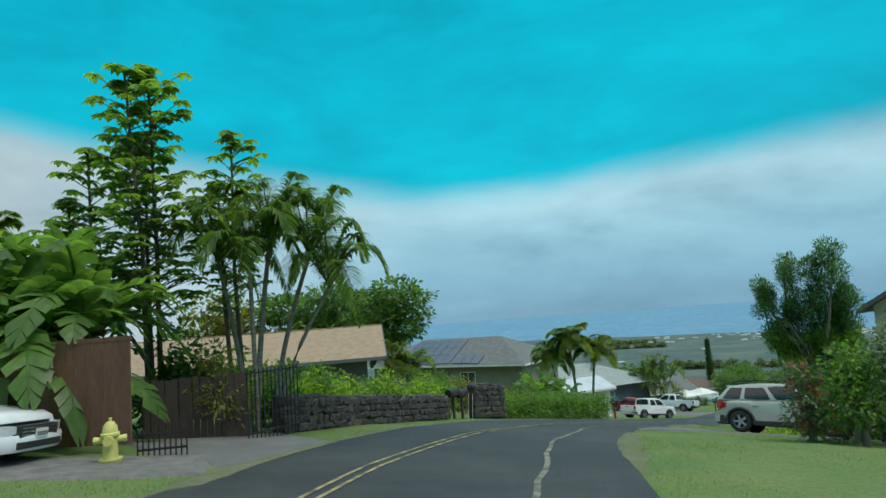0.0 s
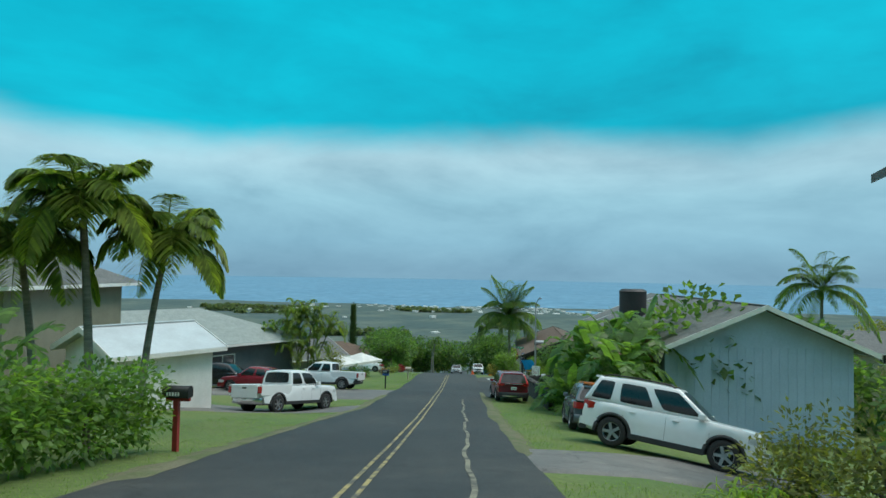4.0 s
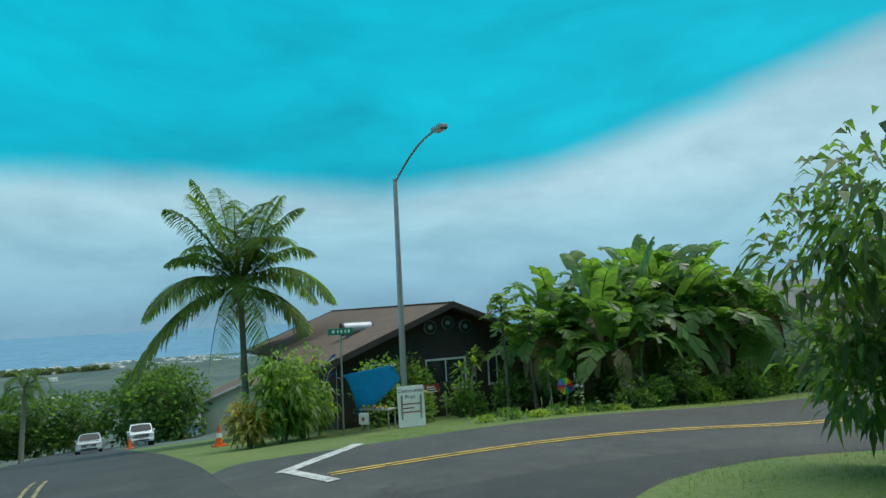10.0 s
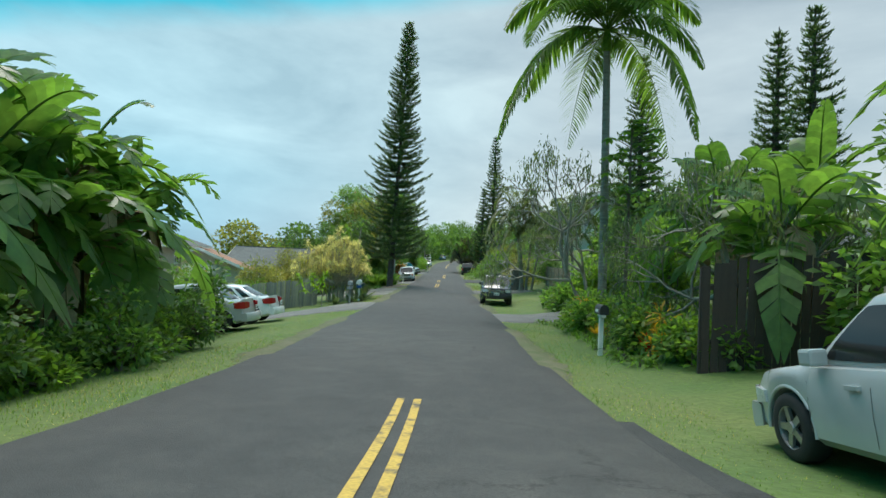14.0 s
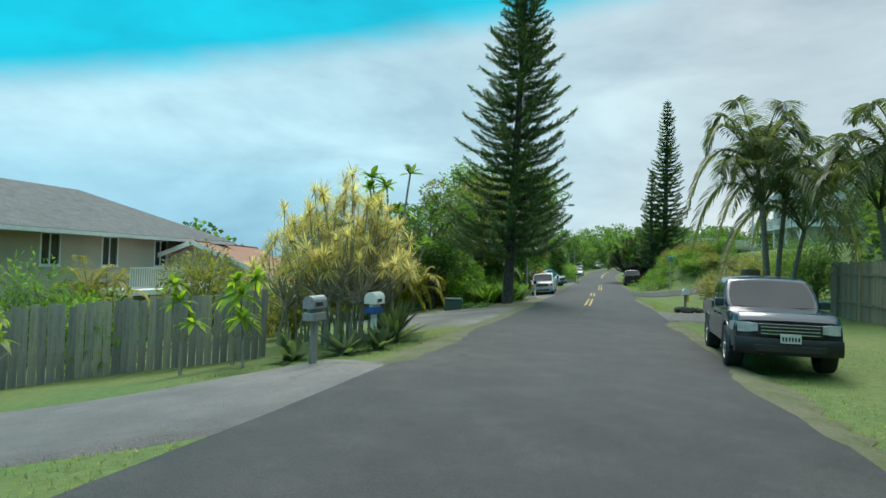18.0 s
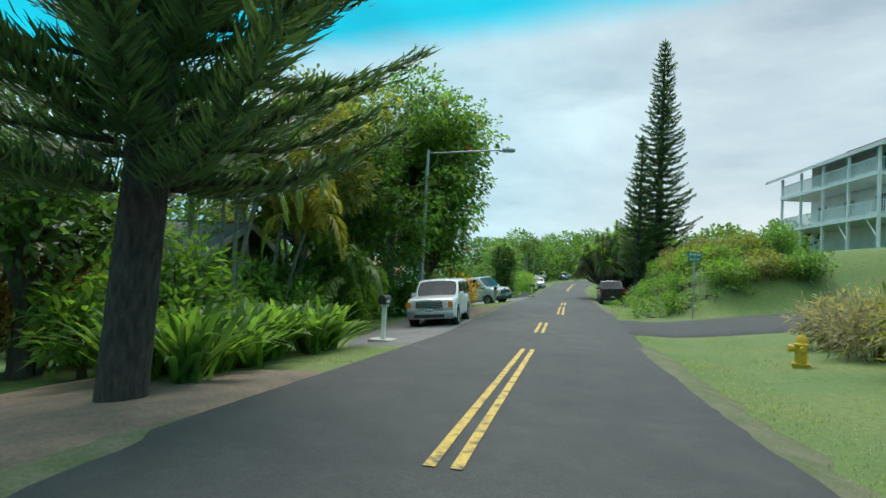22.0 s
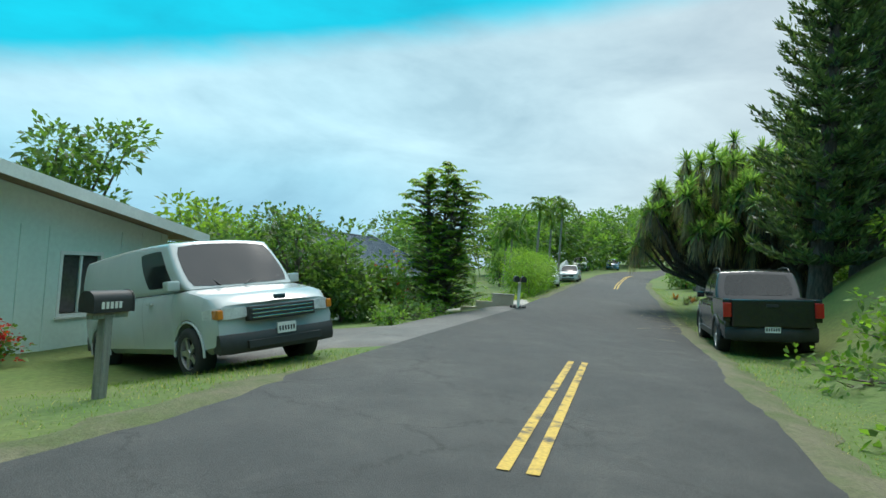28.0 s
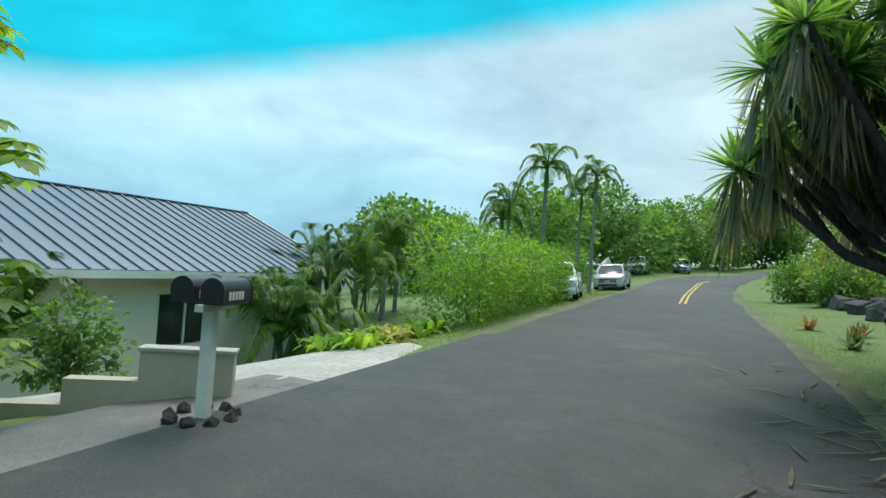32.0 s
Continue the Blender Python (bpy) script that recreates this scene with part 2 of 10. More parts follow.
LEAF_HEDGE = leafmat("hedge_foliage", (0.135, 0.262, 0.036), (0.205, 0.345, 0.052), island=0.35)
LEAF_TUFT = leafmat("tufted_foliage", (0.062, 0.150, 0.064), (0.100, 0.205, 0.078), island=0.4)
LEAF_YUCCA = leafmat("yucca_foliage", (0.150, 0.270, 0.084), (0.228, 0.366, 0.126), island=0.4)
LEAF_GREY = leafmat("grey_green_foliage", (0.093, 0.139, 0.085), (0.155, 0.202, 0.116), island=0.4)
LEAF_OLIVE = leafmat("olive_foliage", (0.147, 0.186, 0.054), (0.264, 0.256, 0.078), island=0.45)
LEAF_CREAM = leafmat("cream_striped_foliage", (0.46, 0.43, 0.25), (0.64, 0.57, 0.38), island=0.4)
LEAF_GOLD = leafmat("golden_foliage", (0.30, 0.29, 0.08), (0.44, 0.37, 0.14), island=0.35)
LEAF_RUST = leafmat("rusty_croton_foliage", (0.248, 0.093, 0.046), (0.155, 0.139, 0.031), island=0.6)
LEAF_ORANGE = leafmat("orange_croton_foliage", (0.500, 0.279, 0.031), (0.465, 0.341, 0.046), island=0.5)
LEAF_RED = leafmat("red_ti_foliage", (0.310, 0.028, 0.046), (0.171, 0.023, 0.046), island=0.4)
FLOWER_RED = leafmat("red_blossom", (0.55, 0.03, 0.025), (0.45, 0.05, 0.04), island=0.3)
FLOWER_PINK = leafmat("magenta_bracts", (0.32, 0.05, 0.16), (0.26, 0.06, 0.18), island=0.3)
BANANA = leafmat("banana_leaf", (0.090, 0.195, 0.048), (0.150, 0.268, 0.066), rough=0.35, island=0.25)
BANANA_DRY = mat("dry_banana_leaf", (0.40, 0.28, 0.17), (0.26, 0.17, 0.095), rough=0.9, scale=4)
BANANA_STEM = mat("banana_stem", (0.14, 0.15, 0.06), (0.16, 0.10, 0.05), rough=0.7, scale=3, stretch=(4, 4, 0.6))
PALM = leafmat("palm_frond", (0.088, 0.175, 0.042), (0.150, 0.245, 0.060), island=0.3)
# the frond green again, lightened so that the colour itself looks lit
PALM_LIT = leafmat("lit_look_palm_frond", (0.130, 0.225, 0.040), (0.225, 0.290, 0.062), island=0.35)
PALM_YEL = leafmat("yellow_palm_frond", (0.264, 0.279, 0.046), (0.372, 0.326, 0.078), island=0.4)
PALM_GREY = leafmat("silvery_palm_frond", (0.116, 0.155, 0.085), (0.171, 0.209, 0.116), island=0.3)
NEEDLE = leafmat("pine_needles", (0.070, 0.128, 0.066), (0.108, 0.176, 0.082), island=0.45, trans=0.4)
STRAW = leafmat("dead_leaf_skirt", (0.300, 0.270, 0.205), (0.220, 0.195, 0.150), island=0.4)
BARK = mat("grey_bark", (0.17, 0.145, 0.115), (0.10, 0.085, 0.07), rough=0.95, scale=3, bump=0.7, stretch=(5, 5, 1))
BARK_PALE = mat("pale_bark", (0.34, 0.31, 0.26), (0.22, 0.20, 0.16), rough=0.9, scale=3, bump=0.4, stretch=(3, 3, 1))
BARK_DARK = mat("dark_bark", (0.115, 0.092, 0.078), (0.045, 0.036, 0.03), rough=0.95, scale=4, bump=1.0, stretch=(4, 4, 1.2))
PALM_TRUNK = mat("ringed_palm_trunk", (0.27, 0.26, 0.22), (0.17, 0.16, 0.13), rough=0.9, scale=2, bump=0.5, stretch=(1, 1, 7))
LAVA = mat("lava_stone", (0.045, 0.044, 0.044), (0.085, 0.08, 0.075), rough=0.95, scale=4, bump=1.0, bscale=25, obj=0.4)
LAVA_JOIN = mat("lava_rubble", (0.025, 0.025, 0.025), (0.05, 0.048, 0.045), rough=1.0, scale=5, bump=1.0, bscale=18, island=0.5)
SOIL = mat("needle_litter_soil", (0.24, 0.165, 0.115), (0.15, 0.115, 0.085), rough=1.0, scale=1.4, fine=20, bump=0.8, bscale=40)
GRAVEL = mat("grey_gravel", (0.19, 0.18, 0.165), (0.12, 0.115, 0.105), rough=1.0, scale=4, fine=50, bump=1.0, bscale=50)
WOOD_GREY = mat("weathered_grey_board", (0.336, 0.322, 0.280), (0.210, 0.203, 0.182), rough=0.9, scale=2, bump=0.4, stretch=(8, 8, 0.8), obj=0.25)
WOOD_TAN = mat("tan_board", (0.30, 0.23, 0.16), (0.22, 0.17, 0.12), rough=0.85, scale=2, bump=0.3, stretch=(6, 6, 0.7), obj=0.2)
WOOD_BROWN = mat("dark_brown_board", (0.045, 0.032, 0.027), (0.065, 0.047, 0.04), rough=0.8, scale=2, bump=0.3, stretch=(6, 6, 0.7))
RUST = mat("rusty_red_brown_panel", (0.17, 0.085, 0.05), (0.12, 0.055, 0.035), rough=0.75, scale=0.8, bump=0.2, stretch=(2, 2, 0.5))
BLACKM = mat("black_metal", (0.012, 0.012, 0.013), (0.02, 0.02, 0.02), rough=0.45, scale=5)
BLACKP = mat("black_plastic", (0.018, 0.018, 0.019), (0.028, 0.028, 0.028), rough=0.55, scale=6)
SEAM = mat("panel_gap_shadow", (0.09, 0.09, 0.092), (0.07, 0.07, 0.072), rough=0.8, scale=5)
RUBBER = mat("tyre_rubber", (0.018, 0.018, 0.018), (0.028, 0.027, 0.026), rough=0.85, scale=8)
STEEL = mat("galvanised_steel", (0.42, 0.43, 0.44), (0.34, 0.35, 0.36), rough=0.45, scale=2, metal=0.7)
CHROME = mat("chrome", (0.7, 0.7, 0.71), (0.6, 0.6, 0.62), rough=0.18, scale=3, metal=1.0)
ALLOY = mat("alloy_rim", (0.42, 0.43, 0.44), (0.33, 0.33, 0.34), rough=0.35, scale=4, metal=0.8)
GLASS = mat("tinted_window_glass", (0.012, 0.015, 0.016), (0.018, 0.02, 0.02), rough=0.06, scale=1, spec=0.5)
PANE = mat("house_window_glass", (0.03, 0.036, 0.04), (0.05, 0.055, 0.06), rough=0.08, scale=1, spec=0.8)
LAMPR = mat("red_tail_lamp", (0.42, 0.015, 0.015), (0.33, 0.01, 0.01), rough=0.2, scale=5, coat=0.6)
LAMPW = mat("clear_lamp_lens", (0.6, 0.62, 0.62), (0.42, 0.44, 0.45), rough=0.15, scale=6, coat=0.6)
LAMPO = mat("amber_lamp", (0.6, 0.2, 0.02), (0.5, 0.16, 0.02), rough=0.25, scale=5)
PLATE = mat("number_plate", (0.62, 0.63, 0.6), (0.55, 0.56, 0.54), rough=0.5, scale=10)
INK = mat("black_lettering", (0.02, 0.02, 0.025), (0.03, 0.03, 0.03), rough=0.7, scale=8)
WHITE = mat("white_paint", (0.76, 0.76, 0.73), (0.64, 0.64, 0.60), rough=0.55, scale=1.2, grain=0.14)
CREAM = mat("cream_siding", (0.60, 0.56, 0.44), (0.54, 0.50, 0.39), rough=0.7, scale=0.8, bump=0.02, grain=0.14)
IVORY = mat("ivory_siding", (0.76, 0.73, 0.66), (0.70, 0.67, 0.60), rough=0.7, scale=0.8, bump=0.02, grain=0.14)
BEIGE = mat("beige_stucco", (0.46, 0.41, 0.32), (0.40, 0.36, 0.28), rough=0.85, scale=0.8, bump=0.25, bscale=30, grain=0.14)
PALEGREEN = mat("pale_green_paint", (0.62, 0.72, 0.65), (0.57, 0.67, 0.60), rough=0.7, scale=0.7, bump=0.03, bscale=30, grain=0.14)
PALEBLUE = mat("pale_blue_siding", (0.37, 0.49, 0.64), (0.32, 0.43, 0.57), rough=0.7, scale=0.8, bump=0.03, grain=0.14)
GREYWALL = mat("slate_grey_siding", (0.12, 0.14, 0.155), (0.095, 0.11, 0.125), rough=0.75, scale=0.8, bump=0.1, grain=0.14)
OLIVEWALL = mat("olive_siding", (0.23, 0.22, 0.16), (0.19, 0.18, 0.13), rough=0.8, scale=0.8, bump=0.1, grain=0.14)
PALE_ROOF = mat("pale_metal_roof", (0.50, 0.55, 0.56), (0.42, 0.46, 0.47), rough=0.5, scale=1, metal=0.2, grain=0.14)
SHINGLE_TAN = mat("tan_shingle", (0.33, 0.235, 0.15), (0.26, 0.185, 0.12), rough=0.95, scale=2.5, bump=0.5, bscale=18, fine=16)
SHINGLE_GREY = mat("grey_shingle", (0.15, 0.155, 0.15), (0.11, 0.115, 0.11), rough=0.95, scale=2.5, bump=0.5, bscale=18, fine=16)
SHINGLE_GREEN = mat("grey_green_shingle", (0.27, 0.31, 0.29), (0.22, 0.255, 0.24), rough=0.95, scale=2.5, bump=0.5, bscale=18, fine=16)
SHINGLE_BROWN = mat("brown_shingle", (0.135, 0.09, 0.065), (0.10, 0.068, 0.05), rough=0.95, scale=2.5, bump=0.5, bscale=18, fine=16)
SHINGLE_RED = mat("terracotta_shingle", (0.36, 0.19, 0.12), (0.28, 0.15, 0.10), rough=0.95, scale=2.5, bump=0.5, bscale=18, fine=16)
METALROOF = mat("blue_grey_metal_roof", (0.13, 0.16, 0.20), (0.11, 0.135, 0.17), rough=0.4, scale=1, metal=0.3, grain=0.14)
SOLAR = mat("solar_glass", (0.03, 0.045, 0.075), (0.045, 0.06, 0.09), rough=0.12, scale=1, spec=0.8)
TARP = mat("blue_tarp", (0.02, 0.36, 0.95), (0.015, 0.30, 0.88), rough=0.4, scale=2, bump=0.4, bscale=5, trans=0.4)
GREENSIGN = mat("green_sign", (0.01, 0.22, 0.13), (0.01, 0.18, 0.11), rough=0.4, scale=4)
HYDRANT = mat("yellow_hydrant_paint", (0.62, 0.42, 0.02), (0.5, 0.33, 0.02), rough=0.55, scale=6)
HYDRANT_PALE = mat("pale_yellow_hydrant_paint", (0.58, 0.55, 0.17), (0.48, 0.45, 0.13), rough=0.6, scale=6)
ORANGE = mat("orange_cone", (0.75, 0.12, 0.02), (0.6, 0.1, 0.02), rough=0.5, scale=5)
BLUEP = mat("blue_plastic", (0.02, 0.09, 0.32), (0.02, 0.07, 0.26), rough=0.5, scale=5)
DKGREEN = mat("dark_green_box", (0.02, 0.06, 0.045), (0.03, 0.075, 0.06), rough=0.6, scale=3)
REDP = mat("red_paint", (0.32, 0.03, 0.025), (0.26, 0.03, 0.025), rough=0.6, scale=4)
TERRA = mat("terracotta", (0.36, 0.15, 0.08), (0.28, 0.12, 0.07), rough=0.8, scale=5)
CANVAS = mat("white_canvas", (0.66, 0.66, 0.62), (0.55, 0.55, 0.52), rough=0.8, scale=1.5, grain=0.14)
OCEAN = mat("sea_water", (0.135, 0.265, 0.365), (0.12, 0.245, 0.345), rough=0.9, scale=0.004, bump=0.2, bscale=0.08, spec=0.12)


def paint(name, col):
    return mat(name, col, tuple(c * 0.93 for c in col), rough=0.22, scale=0.8, coat=0.5, fine=5, grain=0.06)


P_WHITE = paint("white_car_paint", (0.72, 0.74, 0.74))
P_BLACK = paint("black_car_paint", (0.012, 0.013, 0.015))
P_NAVY = paint("dark_blue_grey_car_paint", (0.018, 0.034, 0.05))
P_RED = paint("dark_red_car_paint", (0.20, 0.012, 0.022))
P_SILVER = paint("silver_car_paint", (0.42, 0.44, 0.44))
P_SAND = paint("pale_green_silver_car_paint", (0.34, 0.36, 0.31))
P_GREY = paint("grey_van_paint", (0.42, 0.46, 0.46))
P_SLATE = paint("slate_car_paint", (0.10, 0.115, 0.125))
P_ORANGE = paint("orange_roof_paint", (0.55, 0.15, 0.03))
P_BLUE = paint("blue_car_paint", (0.10, 0.22, 0.36))


# ---- mesh helpers ----


def mesh(name, V, F, material=None, smooth=False):
    """A mesh from arrays: V n x 3, F an array of quads or tris, or a list of faces."""
    me = bpy.data.meshes.new(name)
    V = np.asarray(V, dtype=np.float32)
    if isinstance(F, np.ndarray):
        k = F.shape[1]
        me.vertices.add(len(V))
        me.vertices.foreach_set("co", V.ravel())
        me.loops.add(F.size)
        me.loops.foreach_set("vertex_index", F.astype(np.int32).ravel())
        me.polygons.add(len(F))
        me.polygons.foreach_set("loop_start", np.arange(0, F.size, k, dtype=np.int32))
        me.update(calc_edges=True)
    else:
        me.from_pydata([tuple(map(float, v)) for v in V], [], F)
    if smooth:
        me.polygons.foreach_set("use_smooth", [True] * len(me.polygons))
    if material:
        me.materials.append(material)
    me.validate()
    return me


def bmesh_to(name, bm, material, smooth=False):
    me = bpy.data.meshes.new(name)
    bm.to_mesh(me)
    bm.free()
    if material:
        me.materials.append(material)
    if smooth:
        me.polygons.foreach_set("use_smooth", [True] * len(me.polygons))
    return me


def part(name, data, parent, label="", m=None):
    ob = new(name, data)
    ob.parent = parent
    if m is not None:
        ob.matrix_basis = m
    return tagged(ob, label)


def thing(name, m, label, category, group="", kind=""):
    ob = new(name)
    ob.empty_display_size = 0.2
    ob.matrix_basis = m
    return tagged(ob, label, category, group, kind)


def boxes(bs, bevel=0.0):
    """Several boxes in one bmesh: (x0, y0, z0, x1, y1, z1)."""
    bm = bmesh.new()
    for x0, y0, z0, x1, y1, z1 in bs:
        bmesh.ops.create_cube(bm, size=1, matrix=Matrix.Translation(((x0 + x1) / 2, (y0 + y1) / 2, (z0 + z1) / 2)) @ Matrix.Diagonal((x1 - x0, y1 - y0, z1 - z0, 1)))
    if bevel:
        bmesh.ops.bevel(bm, geom=bm.edges[:], offset=bevel, segments=2, affect="EDGES", profile=0.6)
    return bm


def box(name, b, material, parent, label="", bevel=0.0, m=None):
    return part(name, bmesh_to(name, boxes([b], bevel), material), parent, label, m)


def cyl(r0, r1, h, n=14, z=0.0, m=None):
    bm = bmesh.new()
    bmesh.ops.create_cone(bm, cap_ends=True, segments=n, radius1=r0, radius2=r1, depth=h, matrix=(m or Matrix()) @ Matrix.Translation((0, 0, z + h / 2)))
    return bm


def tube(P, r, n=7):
    """A tapered tube along the points P with radii r: vertices and quads."""
    P = np.asarray(P, float)
    r = np.broadcast_to(np.asarray(r, float), (len(P),))
    T = np.gradient(P, axis=0)
    T /= np.linalg.norm(T, axis=1)[:, None] + 1e-9
    ref = np.where(np.abs(T[:, 2:3]) > 0.9, [[1.0, 0, 0]], [[0, 0, 1.0]])
    A = np.cross(T, ref)
    A /= np.linalg.norm(A, axis=1)[:, None] + 1e-9
    B = np.cross(T, A)
    th = np.linspace(0, 2 * np.pi, n, endpoint=False)
    V = P[:, None] + r[:, None, None] * (np.cos(th)[None, :, None] * A[:, None] + np.sin(th)[None, :, None] * B[:, None])
    i = np.arange(len(P) - 1)[:, None] * n
    j = np.arange(n)[None]
    k = (j + 1) % n
    F = np.stack([i + j, i + k, i + n + k, i + n + j], -1).reshape(-1, 4)
    return V.reshape(-1, 3), F


def join(parts):
    V, F, o = [], [], 0
    for v, f in parts:
        V.append(v), F.append(f + o)
        o += len(v)
    return np.concatenate(V), np.concatenate(F)


def frame_of(D):
    """Two axes across each of the directions D."""
    ref = np.where(np.abs(D[:, 2:3]) > 0.95, [[1.0, 0, 0]], [[0, 0, 1.0]])
    A = np.cross(D, ref)
    A /= np.linalg.norm(A, axis=1)[:, None] + 1e-9
    return A, np.cross(A, D)


def leaves(P, D, length, width, rng, fold=0.12, droop=0.25):
    """Leaves at P towards D: each a folded, pointed blade."""
    n = len(P)
    D = D / (np.linalg.norm(D, axis=1)[:, None] + 1e-9)
    A, U = frame_of(D)
    a = rng.uniform(-0.9, 0.9, n)[:, None]
    A, U = A * np.cos(a) + U * np.sin(a), U * np.cos(a) - A * np.sin(a)
    L = (length * rng.uniform(0.7, 1.25, n))[:, None]
    W = (width * rng.uniform(0.75, 1.2, n))[:, None]
    down = np.array([[0, 0, -1.0]])
    mid = P + D * L * 0.5 + U * L * fold * 0.3
    tip = P + D * L + down * L * droop
    V = np.stack([P, mid + A * W * 0.5 - U * L * fold * 0.6, tip, mid - A * W * 0.5 - U * L * fold * 0.6], 1).reshape(-1, 3)
    F = np.arange(n)[:, None] * 4 + np.array([[0, 1, 2, 3]])
    return V, F


def on_sphere(n, rng):
    v = rng.normal(size=(n, 3))
    return v / np.linalg.norm(v, axis=1)[:, None]


def strap(P0, D, L, w, rng, segs=5, droop=1.0, broad=False):
    """Long strap leaves that arch over: P0, D n x 3; L, w arrays; broad ones are widest past the middle."""
    n = len(P0)
    D = D / (np.linalg.norm(D, axis=1)[:, None] + 1e-9)
    A, U = frame_of(D)
    out = []
    for k in range(segs + 1):
        f = k / segs
        c = P0 + D * (L * f)[:, None] + np.array([[0, 0, -1.0]]) * (droop * L * f ** 2.2)[:, None]
        ww = w * ((0.06 + 0.94 * math.sin(math.pi * min(1.0, f ** 1.25)) if f < 1 else 0.08) if broad else (0.55 + 1.2 * f if f < 0.4 else 1.03 * (1 - ((f - 0.4) / 0.6) ** 1.8) + 0.02))
        out.append(np.stack([c - A * ww[:, None] * 0.5, c + A * ww[:, None] * 0.5], 1))
    V = np.stack(out, 1).reshape(n, -1, 3)
    m = 2 * (segs + 1)
    base = np.arange(n)[:, None, None] * m
    q = np.array([[2 * k, 2 * k + 1, 2 * k + 3, 2 * k + 2] for k in range(segs)])[None]
    return V.reshape(-1, 3), (base + q).reshape(-1, 4)


# ---- plants: meshes ----
def crown_mesh(name, clumps, per, leaf, width, material, rng, spread=0.5, droop=0.25, up=0.3, shell=0.35):
    """clumps: rows x, y, z, radius, squash."""
    P, D = [], []
    for x, y, z, r, q in clumps:
        n = max(20, int(1.85 * per * r * r))
        d = on_sphere(n, rng)
        rad = r * (shell + (1 - shell) * rng.random(n) ** 0.45)
        rad *= 1 + 0.22 * np.sin(d[:, 0] * 5 + x * 3) * np.cos(d[:, 2] * 6 + y)
        p = d * rad[:, None] * np.array([[1, 1, q]]) + np.array([[x, y, z]])
        P.append(p)
        D.append(d + rng.normal(0, spread, (n, 3)) + np.array([[0, 0, up]]))
    return mesh(name, *leaves(np.concatenate(P), np.concatenate(D), leaf * 1.15, width * 1.35, rng, droop=droop), material)


def limb_mesh(name, h, r, ends, material, rng, lean=(0, 0), fork=0.35, n=7):
    """A trunk with limbs that reach the ends."""
    parts = []
    top = np.array([lean[0], lean[1], h])
    w = rng.normal(0, 0.04 * h, (5, 2))
    pts = [(lean[0] * f + w[i, 0] * (0 < f < 1), lean[1] * f + w[i, 1] * (0 < f < 1), h * f) for i, f in enumerate((0, 0.25, 0.5, 0.75, 1.0))]
    pts[0] = (0, 0, -0.25)
    parts.append(tube(pts, [r * 1.35, r, r * 0.85, r * 0.7, r * 0.5], n + 2))
    P = np.array(pts)
    for e in ends:
        e = np.array(e)
        f = fork + (1 - fork) * rng.random() * 0.8
        k = f * 4
        i = min(int(k), 3)
        s = P[i] + (P[i + 1] - P[i]) * (k - i)
        m = (s + e) / 2 + rng.normal(0, 0.08, 3) * np.linalg.norm(e - s) + np.array([0, 0, -0.05])
        parts.append(tube([s, s * 0.6 + m * 0.4, m, e * 0.6 + m * 0.4, e], [r * 0.5, r * 0.42, r * 0.3, r * 0.2, r * 0.07], 5))
    return mesh(name, *join(parts), material, True)


def tree(name, m, label, h=6, r=2.5, trunk=0.18, base=0.3, nclump=16, per=130, leaf=0.2, width=0.1, leafm=LEAF_MID, bark=BARK, seed=1,
         category="tree", squash=0.75, droop=0.25, clump=0.38, group="", blossom=None, lean=(0, 0), shape=0.5):
    """A broad-leaved tree: trunk with limbs, crown of leaf clumps."""
    rng = np.random.default_rng(seed)
    t = thing(name, m, label, category, group)
    cs = []
    for i in range(nclump):
        d = on_sphere(1, rng)[0]
        f = rng.random() ** 0.4
        zz = (h * base + h) / 2 + d[2] * (h - h * base) / 2 * 0.86 * f
        k = (zz - h * base) / (h - h * base)
        wide = r * (0.55 + 0.5 * math.sin(math.pi * min(1, max(0.0, k * (1 - shape) + shape * 0.45)))) 
        rad = r * clump * rng.uniform(0.65, 1.2)
        hd = d[:2] / (np.linalg.norm(d[:2]) + 1e-6)
        cs.append((lean[0] + hd[0] * (wide - rad * 0.6) * f, lean[1] + hd[1] * (wide - rad * 0.6) * f, zz, rad, squash))
    part("trunk", limb_mesh("trunk", h * 0.62, trunk, [c[:3] for c in cs], bark, rng, lean=(lean[0] * 0.6, lean[1] * 0.6)), t)
    part("crown", crown_mesh("crown", cs, per, leaf, width, leafm, rng, droop=droop), t)
    if blossom:
        sel = [c for c in cs if rng.random() < 0.7]
        P = np.array([[c[0], c[1], c[2]] for c in sel]) + on_sphere(len(sel), rng) * np.array([[c[3] * 1.0] for c in sel])
        P = np.repeat(P, 14, 0) + rng.normal(0, 0.09, (len(P) * 14, 3))
        part("blossom", mesh("blossom", *leaves(P, on_sphere(len(P), rng), 0.13, 0.09, rng), blossom), t, "clusters of bright blossom")
    return t


